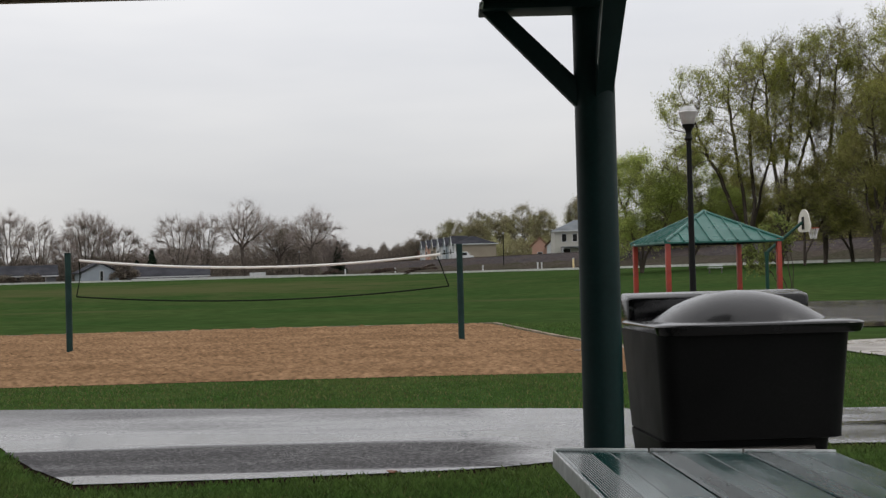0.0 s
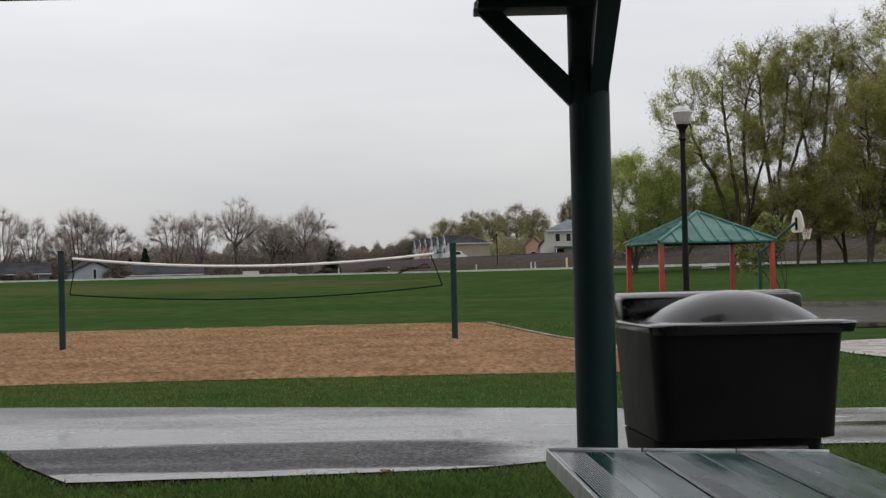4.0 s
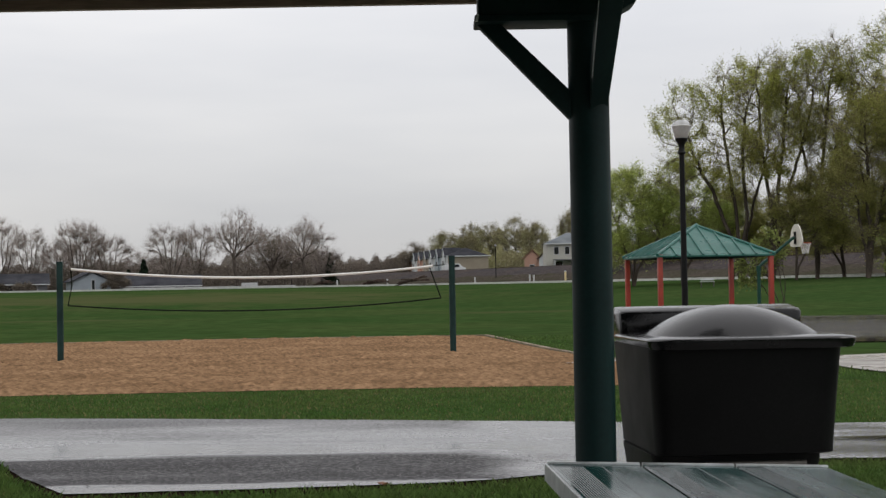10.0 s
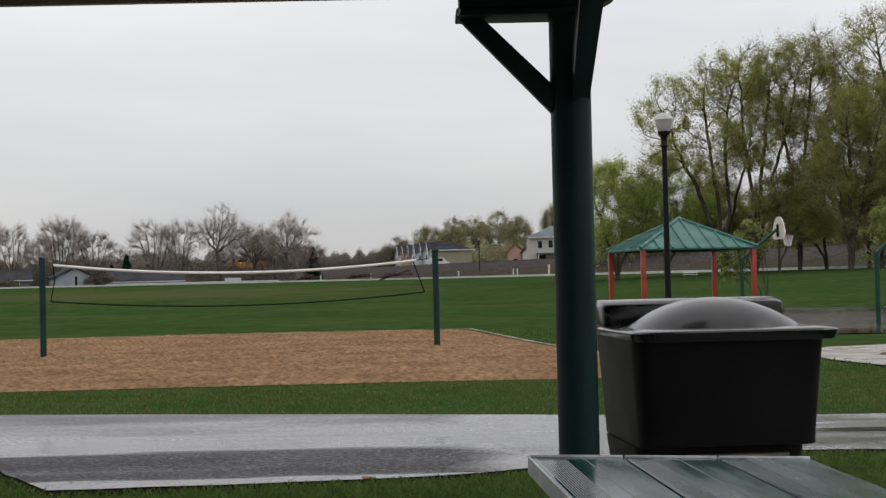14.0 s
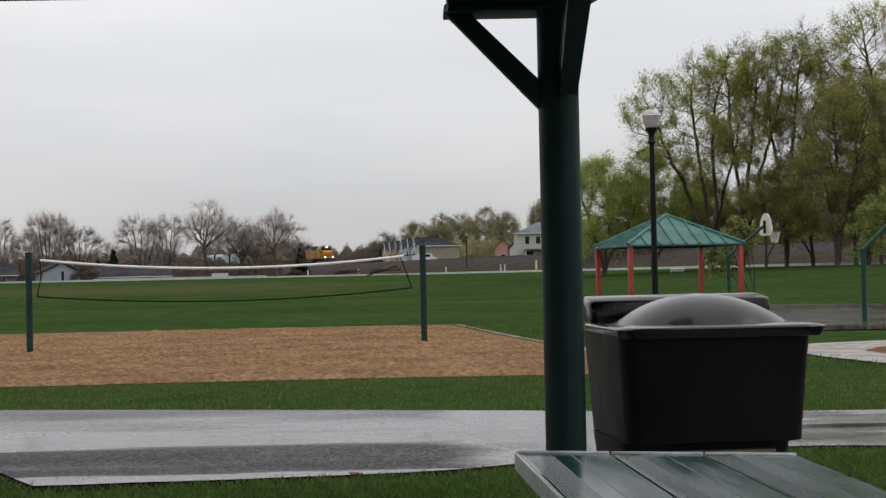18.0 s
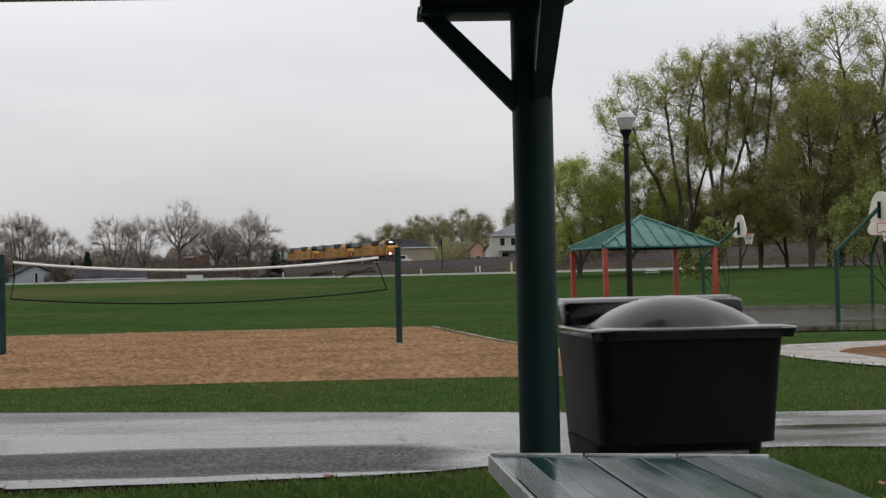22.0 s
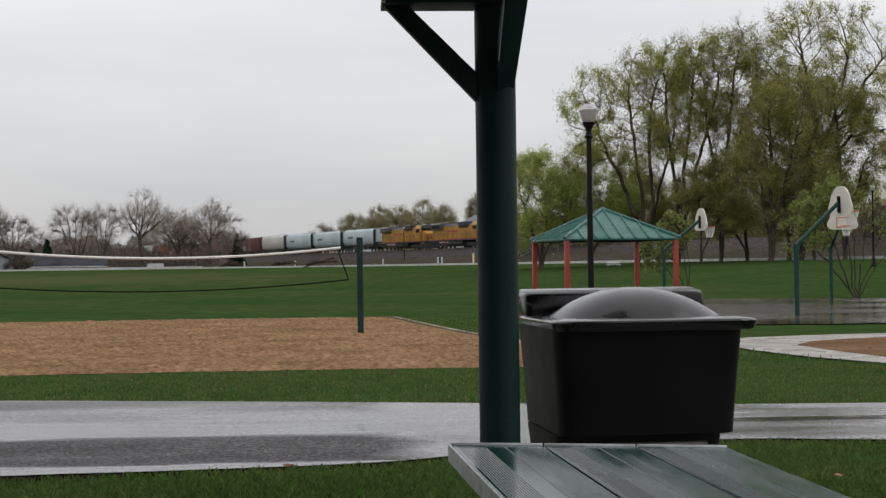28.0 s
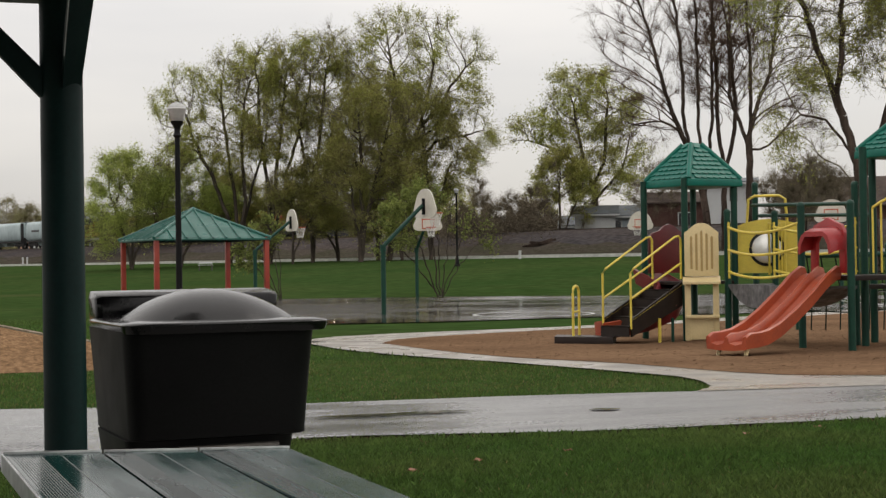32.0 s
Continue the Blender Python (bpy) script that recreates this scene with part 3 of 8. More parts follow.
# ---- paths, sand, court ----
def make_paths():
    near = line_through([(-30, 17), (-9, 14.6), (-3.76, 12.9), (-2.95, 10.9), (-2.37, 9.72), (-1.47, 9.76), (-0.52, 9.85), (0.25, 9.98), (0.6, 10.25), (1.7, 10.9), (2.9, 11.25), (4.12, 10.95), (5.2, 10.76), (7.6, 10.77), (12, 10.4), (30, 8)], 200, 0.025, 3)
    far = line_through([(-32, 24.5), (-12, 18.8), (-4.4, 16.89), (-1.82, 16.02), (1.33, 15.01), (3.58, 14.35), (5.62, 14.2), (7.5, 13.87), (8.76, 14.05), (9.8, 13.88), (14, 13.4), (31, 11.5)], 200, 0.02, 4)
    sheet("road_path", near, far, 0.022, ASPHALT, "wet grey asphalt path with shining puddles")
    soil = [(p[0], p[1] - 0.22) for p in near]
    sheet("dark_edge", soil, [(p[0], p[1] + 0.05) for p in near], 0.012, DIRT, "dark wet soil along the path's edge")
    for i, (x, y, a, b) in enumerate(((4.0, 12.85, 0.72, 0.10), (5.83, 12.40, 0.15, 0.08))):
        g = np.random.RandomState(20 + i)
        t = np.linspace(0, math.pi, 24)
        wob = 1 + 0.16 * np.convolve(g.randn(28), np.ones(5) / 2.2, "valid")[:24]
        up = [(x - a * math.cos(q), y + b * w * math.sin(q)) for q, w in zip(t, wob)]
        low = [(x - a * math.cos(q), y - b * w * math.sin(q)) for q, w in zip(t, wob[::-1])]
        sheet("water_puddle", low, up, 0.036, PUDDLE, "shallow rain puddle lying on the asphalt")


def make_sand():
    near = line_through([(-19, 22.9), (-6.6, 22.7), (-2.4, 22.6), (2.0, 22.35), (4.6, 22.25)], 90, 0.03, 7)
    far = line_through([(-21, 48.6), (-14.1, 48.7), (-5.2, 49.4), (1.5, 48.9)], 90, 0.03, 8)
    u = np.linspace(0, 1, 230)[:, None, None]
    k = np.linspace(0, len(near) - 1, 210)
    edge = [np.stack([np.interp(k, np.arange(len(e)), e[:, 0]), np.interp(k, np.arange(len(e)), e[:, 1])], 1)[None] for e in (near, far)]
    p = edge[0] * (1 - u ** 1.35) + edge[1] * u ** 1.35
    g = np.random.RandomState(77)
    rough = g.randn(230, 210)
    soft = sum(np.roll(np.roll(rough, i, 0), j, 1) for i in (0, 1, 2) for j in (0, 1, 2)) / 3
    rim = np.minimum(1, np.minimum(np.arange(230), 229 - np.arange(230)) / 5.0)[:, None] * np.minimum(1, np.minimum(np.arange(210), 209 - np.arange(210)) / 4.0)[None, :]
    z = height(p[..., 0], p[..., 1]) + 0.008 + rim * (0.040 + 0.019 * rough + 0.008 * soft)
    i, j = np.meshgrid(np.arange(229), np.arange(209), indexing="ij")
    q = (i * 210 + j).ravel()
    me = raw_mesh("ground_sand", np.concatenate([p, z[..., None]], 2).reshape(-1, 3), np.stack([q, q + 1, q + 211, q + 210], 1), SAND, True)
    tagged(new("ground_sand", me), "trodden brown sand of a volleyball court", kind="structure")
    curb = empty("court_edging", "pale concrete edging around the sand court", "edging", kind="structure")
    for i in range(26):
        y0, y1 = 49.0 - i * 1.02, 49.0 - i * 1.02 - 1.0
        x0, x1 = 1.55 + (49 - y0) * 0.113, 1.55 + (49 - y1) * 0.113
        z = ground_z(x0, y0)
        b = Shape().put([(x0, y0, z - 0.1), (x0 + 0.14, y0, z - 0.1), (x1 + 0.14, y1, z - 0.1), (x1, y1, z - 0.1), (x0, y0, z + 0.045), (x0 + 0.14, y0, z + 0.045), (x1 + 0.14, y1, z + 0.045), (x1, y1, z + 0.045)],
                        [(3, 2, 1, 0), (4, 5, 6, 7), (0, 1, 5, 4), (1, 2, 6, 5), (2, 3, 7, 6), (3, 0, 4, 7)])
        part("edging_block", b, EDGING, curb, smooth=0)
    for i in range(22):
        x0, x1 = -20.0 + i * 0.98, -20.0 + i * 0.98 + 0.96
        y0 = float(np.interp(x0, [-21, -14.1, -5.2, 1.5], [48.7, 48.8, 49.5, 49.0]))
        z = ground_z(x0, y0)
        part("edging_block", Shape().box(x0, x1, y0, y0 + 0.14, z - 0.1, z + 0.04), EDGING, curb, smooth=0)


def make_walkway():
    sheet("playground_mulch", line_through([(14, 13.75), (10.54, 14.95), (9.63, 15.48), (9.35, 16.4), (9.22, 19.15), (8.60, 21.8), (8.48, 24.2), (8.34, 27.75), (9.04, 29.1), (10.0, 29.9), (12.2, 31.1)], 90, 0.02, 12), line_through([(26, 12.2), (26, 18), (26, 29), (26, 37)], 90), 0.034, MULCH, "damp brown wood-chip playground surface")
    sheet("pavement_lower", line_through([(7.5, 13.8), (7.95, 14.3), (8.29, 15.18), (8.45, 16.05), (8.33, 17.3), (8.05, 20.4), (7.42, 23.9), (7.14, 26.4), (7.1, 29.6)], 70, 0.012, 13), line_through([(14.2, 13.2), (14.2, 13.9), (10.2, 16.5), (9.9, 19.0), (9.5, 22), (9.2, 25), (8.9, 28.5)], 70), 0.028, CONCRETE, "pale damp concrete walk")
    sheet("pavement_upper", line_through([(7.1, 29.6), (8.3, 31.2), (9.89, 32.0), (14.2, 33.2), (26.5, 38.6)], 60), line_through([(8.9, 27.9), (10.2, 30.0), (12.5, 31.0), (14.2, 31.8), (26.5, 37.0)], 60), 0.032, CONCRETE, "pale damp concrete walk beside the playground")
    sheet("pavement_far", line_through([(2.5, 30.4), (5.0, 30.5), (7.5, 30.2)], 12), line_through([(2.5, 29.2), (5.0, 29.3), (7.5, 29.0)], 12), 0.046, CONCRETE, "pale concrete walk end")
    sheet("court_slab", line_through([(8, 39.7), (12.8, 38.5), (17.7, 38.7), (36, 37.2)], 60), line_through([(13, 67), (20, 65), (27.4, 60.5), (46, 55)], 60), 0.03, COURT, "wet dark asphalt basketball court with sky shining in it")
    # painted lines of the court
    for a, b, w in (((20.0, 60.5), (33.5, 56.0), 0.06), ((19.0, 52.0), (33.0, 48.0), 0.05), ((29.0, 41.5), (33.5, 55.5), 0.06)):
        A, B = np.array(a), np.array(b)
        side = np.array((-(B - A)[1], (B - A)[0])) / np.hypot(*(B - A)) * w
        sheet("line_mark", line_through([A - side, B - side], 30), line_through([A + side, B + side], 30), 0.037, LINE, "worn white court line")
    t = np.linspace(0, 2 * math.pi, 49)
    sheet("line_circle", [(17.1 + 1.80 * math.cos(q), 41.6 + 1.80 * math.sin(q)) for q in t], [(17.1 + 1.68 * math.cos(q), 41.6 + 1.68 * math.sin(q)) for q in t], 0.039, LINE, "worn white centre circle on the court")


def make_bank():
    """The railway embankment, swept along the line."""
    side = Vector((-TRACK_DIR.y, TRACK_DIR.x, 0))
    ts = np.arange(-130, 1150, 2.5)
    g = np.random.RandomState(5)

    def sweep(name, prof, mat, label, rough):
        v, k = [], len(prof)
        for t in ts:
            for q, (gap, z) in enumerate(prof):
                p = Vector((TRACK_X, TRACK_Y, 0)) + TRACK_DIR * float(t) + side * (gap + g.randn() * rough)
                v.append((p.x, p.y, z + g.randn() * rough * 0.35))
        i, j = np.meshgrid(np.arange(len(ts) - 1), np.arange(k - 1), indexing="ij")
        q = (i * k + j).ravel()
        tagged(new(name, raw_mesh(name, v, np.stack([q, q + k, q + k + 1, q + 1], 1), mat, False)), label, kind="structure")

    sweep("ground_weeds", [(25, 0.9), (22, 1.40), (18, 1.75), (15, 2.1), (12.5, 2.45), (10, 2.8)], WEEDS, "brown weedy foot of the railway bank", 0.28)
    sweep("ground_ballast", [(10.4, 2.6), (9, 3.0), (7, 3.5), (5.2, 3.75), (3.4, 3.95), (2.2, 4.22), (1.5, 4.25), (-1.5, 4.25), (-2.2, 4.22), (-4, 3.8), (-9, 3.4), (-14, 2.0)], BALLAST, "grey crushed-stone railway bank", 0.05)
    for gap in (0.75, -0.75):
        s = Shape()
        a = Vector((TRACK_X, TRACK_Y, TRACK_Z)) + side * gap
        p, q = a - TRACK_DIR * 130, a + TRACK_DIR * 1120
        for u0, u1, z0, z1 in ((-0.07, 0.07, -0.17, -0.14), (-0.012, 0.012, -0.14, -0.04), (-0.036, 0.036, -0.04, 0.0)):
            c = [e + side * u + Vector((0, 0, z)) for e in (p, q) for u, z in ((u0, z0), (u1, z0), (u1, z1), (u0, z1))]
            s.put(c, [(0, 1, 2, 3), (7, 6, 5, 4), (0, 4, 5, 1), (1, 5, 6, 2), (2, 6, 7, 3), (3, 7, 4, 0)])
        tagged(part("track_rail", s, RAIL, smooth=0), "brown steel rail of the railway line", kind="structure")
    ties = Shape()
    r = TRACK_DIR.to_track_quat("X", "Z").to_matrix().to_4x4()
    for i in range(560):
        c = Vector((TRACK_X, TRACK_Y, TRACK_Z - 0.17)) + TRACK_DIR * (-100 + i * 0.6)
        ties.box(-0.11, 0.11, -1.3, 1.3, -0.14, 0, Matrix.Translation(c) @ r)
    tagged(part("track_ties", ties, BARK, smooth=0), "dark timber sleepers under the rails", kind="stuff")
    # the pale kerb along the lawn's rim
    az = np.radians(np.linspace(-22, 48, 140))
    b = [((float(lawn_rim(q)) + 0.3) * math.sin(q), (float(lawn_rim(q)) + 0.3) * math.cos(q)) for q in az]
    kerb = empty("kerb_rim", "pale concrete kerb along the lawn's far rim", "kerb", kind="structure")
    for (x0, y0), (x1, y1) in zip(b[:-1], b[1:]):
        z = ground_z(x0, y0)
        part("kerb_stone", Shape().put([(x0, y0, z - 0.2), (x1, y1, z - 0.2), (x1, y1, z + 0.26), (x0, y0, z + 0.26), (x0, y0 + 0.4, z - 0.2), (x1, y1 + 0.4, z - 0.2), (x1, y1 + 0.4, z + 0.26), (x0, y0 + 0.4, z + 0.26)],
                                       [(0, 1, 2, 3), (7, 6, 5, 4), (0, 4, 5, 1), (1, 5, 6, 2), (2, 6, 7, 3), (3, 7, 4, 0)]), LINE, kerb, smooth=0)
    c = [((float(lawn_rim(q)) + 30) * math.sin(q), (float(lawn_rim(q)) + 30) * math.cos(q)) for q in az]
    sheet("ground_verge", b, c, 0.06, WEEDS, "brown rough verge below the railway bank")


make_paths()
make_sand()
make_walkway()
make_bank()
sheet("floor_pad", [(-7, -6), (-7, 7.3)], [(2.6, -6), (2.6, 7.3)], 0.030, PAD, "grey concrete slab under the picnic shelter")


# ---- the picnic shelter, table and cart ----
def make_shelter():
    s = empty("picnic_shelter", "dark green steel picnic shelter with a brown boarded roof", "shelter")
    px, py = 0.590, 5.72
    part("post", Shape().rod((px, py, 0), (px, py, 2.32), 0.0765, n=28), GREEN, s, "round dark green steel post")
    part("base_plate", Shape().box(px - 0.16, px + 0.16, py - 0.16, py + 0.16, 0.012, 0.03), GREEN, s, bevel=0.004)
    part("beam_seat", Shape().box(0.165, 0.70, py - 0.10, py + 0.10, 2.222, 2.248), GREEN, s, "flat steel seat plate", bevel=0.006)
    part("cross_beam", Shape().prism([(0.178, 2.249), (0.69, 2.249), (0.765, 2.290), (0.765, 2.46), (0.178, 2.46)], py - 0.085, py + 0.085), GREEN, s, bevel=0.006)
    # slim pale sliver at the left end of the seat plate
    part("plate_sliver", Shape().rod((0.170, py - 0.104, 2.222), (0.176, py - 0.104, 2.246), 0.007, n=8), TABLE_EDGE, s, "small bright sliver at the seat plate's end")
    b = Shape().put([(0.175, py - 0.03, 2.223), (0.265, py - 0.03, 2.223), (px - 0.055, py - 0.03, 1.955), (px - 0.06, py - 0.03, 1.850),
                     (0.175, py + 0.03, 2.223), (0.265, py + 0.03, 2.223), (px - 0.055, py + 0.03, 1.955), (px - 0.06, py + 0.03, 1.850)],
                    [(0, 1, 2, 3), (7, 6, 5, 4), (0, 4, 5, 1), (1, 5, 6, 2), (2, 6, 7, 3), (3, 7, 4, 0)])
    part("brace", b, GREEN, s, "diagonal steel brace", bevel=0.004)
    c = Shape().put([(px + 0.004, py - 0.46, 2.30), (px + 0.094, py - 0.46, 2.30), (px + 0.094, py - 0.36, 2.30), (px + 0.004, py - 0.36, 2.30),
                     (px - 0.004, py - 0.060, 1.87), (px + 0.066, py - 0.022, 1.89), (px + 0.066, py - 0.02, 1.98), (px - 0.004, py - 0.02, 1.98)],
                    [(3, 2, 1, 0), (4, 5, 6, 7), (0, 1, 5, 4), (1, 2, 6, 5), (2, 3, 7, 6), (3, 0, 4, 7)])
    part("brace", c, GREEN, s, "diagonal steel brace", bevel=0.004)
    # thin pale rod laid along the brace's left edge
    part("edge_strip", Shape().rod((px + 0.001, py - 0.430, 2.262), (px - 0.005, py - 0.180, 1.995), 0.0014, n=6), TABLE_EDGE, s, "thin pale strip along the brace's edge")
    part("long_beam", Shape().box(px - 0.07, px + 0.16, -6.0, py - 0.09, 2.30, 2.52), GREEN, s, bevel=0.006)
    part("end_beam", Shape().box(-6.5, 0.172, py - 0.06, py + 0.06, 2.36, 2.50), GREEN, s, bevel=0.006)
    # roof boards and eave
    for i in range(28):
        x0 = -7.2 + i * 0.30
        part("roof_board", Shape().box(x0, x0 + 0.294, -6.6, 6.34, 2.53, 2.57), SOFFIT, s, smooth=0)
    part("fascia", Shape().box(-7.2, 0.862, 6.345, 6.385, 2.426, 2.60), WOOD, s, "grey-brown stained eave board", bevel=0.004)
    part("fascia", Shape().box(0.866, 1.20, 6.345, 6.385, 2.454, 2.60), WOOD, s, bevel=0.004)
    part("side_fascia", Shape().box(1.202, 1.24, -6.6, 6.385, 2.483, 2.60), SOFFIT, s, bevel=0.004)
    part("roof_skin", Shape().put([(-7.3, 6.5, 2.625), (1.32, 6.5, 2.625), (1.32, -6.7, 2.625), (-7.3, -6.7, 2.625), (-5.0, 3.5, 3.7), (-1.0, 3.5, 3.7), (-1.0, -3.7, 3.7), (-5.0, -3.7, 3.7)],
                                  [(3, 2, 1, 0), (4, 5, 6, 7), (0, 1, 5, 4), (1, 2, 6, 5), (2, 3, 7, 6), (3, 0, 4, 7)]), ROOFGREEN, s, smooth=0)
    for x, y in ((-6.2, 5.72), (-6.2, -5.6), (0.59, -5.6)):
        part("post", Shape().rod((x, y, 0), (x, y, 2.52), 0.0765, n=20), GREEN, s)


def make_table():
    m = pose(0, 0, 0.016, 0, 0, 2.4) @ Matrix.Rotation(radians(2.1), 4, "Y")
    t = empty("picnic_table", "weathered dark green metal picnic table with ribbed planks", "table", m)
    y0, y1, z = 1.75, 4.115, 0.768
    for i in range(3):
        x0 = 0.440 + i * 0.2575
        x1 = x0 + 0.2495
        prof = [(x0, z - 0.042), (x0, z - 0.003), (x0 + 0.004, z)]
        ribs = 12 if i == 0 else 9
        for k in range(ribs):
            a = x0 + 0.010 + k * 0.0066
            prof += [(a, z), (a + 0.0012, z - 0.0018), (a + 0.0036, z - 0.0018), (a + 0.0048, z)]
        a = x0 + 0.135
        prof += [(a, z), (a + 0.001, z - 0.0015), (a + 0.006, z - 0.0015), (a + 0.007, z)]
        prof += [(x1 - 0.004, z), (x1, z - 0.003), (x1, z - 0.042)]
        part("plank", Shape().prism(prof, y0, y1), TABLE, t, "dark green ribbed metal plank", smooth=30)
        part("end_cap", Shape().box(x0 - 0.001, x1 + 0.001, y1, y1 + 0.006, z - 0.045, z + 0.0055), TABLE_EDGE, t, "bright metal end cap", bevel=0.001)
    part("side_trim", Shape().box(0.4335, 0.4390, y0, y1 + 0.006, z - 0.045, z - 0.001), TABLE_EDGE, t, "bright edge strip")
    for y in (2.15, 3.7):
        part("frame_leg", Shape().tube([(0.30, y, 0.03), (0.62, y, 0.70), (0.66, y, 0.715), (0.98, y, 0.715), (1.02, y, 0.70), (1.34, y, 0.03)], 0.024, 10), GREEN, t, "bent green steel leg")
        part("seat_arm", Shape().tube([(0.16, y, 0.40), (0.46, y, 0.37), (1.18, y, 0.37), (1.48, y, 0.40)], 0.021, 8), GREEN, t)
        part("under_bar", Shape().box(0.46, 1.18, y - 0.03, y + 0.03, 0.70, 0.727), GREEN, t)
    for x0 in (0.05, 1.36):
        part("bench_plank", Shape().box(x0, x0 + 0.245, y0, y1, 0.425, 0.462), TABLE, t, "dark green metal bench plank", bevel=0.004)


def round_rect(w, d, r, z, n=5, cx=0.0, cy=0.0):
    pts = []
    for sx, sy, a0 in ((1, 1, 0), (-1, 1, 90), (-1, -1, 180), (1, -1, 270)):
        for k in range(n):
            a = radians(a0 + 90 * k / (n - 1))
            pts.append((cx + sx * (w / 2 - r) + r * math.cos(a), cy + sy * (d / 2 - r) + r * math.sin(a), z))
    return pts


def make_cart():
    c = empty("waste_cart", "black plastic wheeled waste cart with a wet domed lid", "waste cart", pose(1.21, 6.29, 0.012, 0, 0, 4))
    body = [round_rect(w, d, r, z, cx=cx, cy=0.03) for z, w, d, r, cx in ((0.56, 0.67, 0.72, 0.05, -0.032), (0.565, 0.705, 0.755, 0.055, -0.032), (0.60, 0.712, 0.77, 0.07, -0.032), (0.80, 0.738, 0.81, 0.075, -0.031), (0.984, 0.766, 0.850, 0.08, -0.030))]
    part("bin_body", Shape().loft(body), BLACK, c, "black ribbed bin body", smooth=50)
    low = [round_rect(w, d, 0.05, z, cx=-0.055, cy=0.03) for z, w, d in ((0.06, 0.56, 0.50), (0.30, 0.62, 0.58), (0.56, 0.677, 0.66))]
    part("lower_body", Shape().loft(low), BLACK, c, smooth=50)
    part("catch_bar", Shape().rod((-0.20, -0.335, 0.52), (0.20, -0.335, 0.52), 0.016, n=10), STEEL, c)
    rim = [round_rect(w, d, r, z, 8, cx=-0.006, cy=-0.01) for z, w, d, r in ((0.980, 0.772, 0.81, 0.08), (0.974, 0.790, 0.824, 0.085), (0.977, 0.804, 0.834, 0.09), (0.990, 0.816, 0.844, 0.095), (1.004, 0.828, 0.852, 0.10), (1.010, 0.828, 0.852, 0.10), (1.015, 0.820, 0.844, 0.10), (1.019, 0.795, 0.82, 0.09), (1.025, 0.700, 0.72, 0.07))]
    lid = part("lid", Shape().loft(rim), LID, c, "wet black lid with a broad dome", smooth=38)
    dome = []
    for k in range(13):
        e = 1 - k / 12.5
        z = 1.020 + 0.122 * (1 - e ** 2.1)
        dome.append([(-0.018 + 0.352 * e * math.copysign(abs(math.cos(q)) ** 0.8, math.cos(q)), -0.055 + 0.315 * e * math.copysign(abs(math.sin(q)) ** 0.8, math.sin(q)), z) for q in [2 * math.pi * j / 40 for j in range(40)]])
    part("dome", Shape().loft(dome), LID, lid, "domed lid top with rain on it", smooth=80)
    part("hinge_box", Shape().loft([round_rect(0.72, 0.20, 0.03, 0.985, cy=0.395), round_rect(0.79, 0.20, 0.03, 1.0, cy=0.395), round_rect(0.80, 0.20, 0.03, 1.10, cy=0.395), [(x, y, 1.112 + (y - 0.30) * 0.10) for x, y, z in round_rect(0.785, 0.19, 0.03, 0, cy=0.395)]]), LID, c, "raised handle and hinge box", smooth=60)
    part("handle", Shape().rod((-0.30, 0.50, 1.05), (0.30, 0.50, 1.05), 0.016, n=10), BLACK, c)
    for x in (-0.31, 0.31):
        w = part("wheel", Shape().rod((x - 0.03, 0.30, 0.128), (x + 0.03, 0.30, 0.128), 0.128, n=24), RUBBER, c, bevel=0.008)
        part("hub", Shape().rod((x - 0.036, 0.30, 0.128), (x + 0.036, 0.30, 0.128), 0.05, n=16), BLACK, w)


def make_lamp(x, y, z, name="lamp_post", k=1.0, label="black lamp post with a milky globe and white cap"):
    m = pose(x, y, z)
    p = empty(name, label, "lamp post", m, group="park lamps")
    H = 4.55 * k
    part("base", Shape().lathe([(0.17 * k, 0), (0.17 * k, 0.10), (0.12 * k, 0.16), (0.105 * k, 0.55), (0.075 * k, 0.62)], 16), LAMPBLACK, p)
    part("pole", Shape().rod((0, 0, 0.6), (0, 0, H - 0.72), 0.062 * k, 0.046 * k, 14), LAMPBLACK, p)
    part("collar", Shape().lathe([(0.05, H - 0.74), (0.085, H - 0.70), (0.06, H - 0.66), (0.055, H - 0.58), (0.075, H - 0.52), (0.115, H - 0.47), (0.12, H - 0.43), (0.07, H - 0.425)], 16), LAMPBLACK, p)
    g = [(0.100, H - 0.435), (0.118, H - 0.42), (0.150, H - 0.30), (0.174, H - 0.215), (0.178, H - 0.205)]
    part("globe", Shape().lathe(g, 24), GLOBE, p, "milky ribbed glass globe", smooth=60)
    part("cap_ring", Shape().lathe([(0.178, H - 0.208), (0.183, H - 0.204), (0.183, H - 0.196), (0.177, H - 0.193)], 24), LAMPWHITE, p)
    part("cap", Shape().lathe([(0.178, H - 0.193), (0.168, H - 0.155), (0.135, H - 0.115), (0.08, H - 0.088), (0.03, H - 0.080)], 24), CLEARCAP, p, "clear domed lamp cap", smooth=60)
    return p


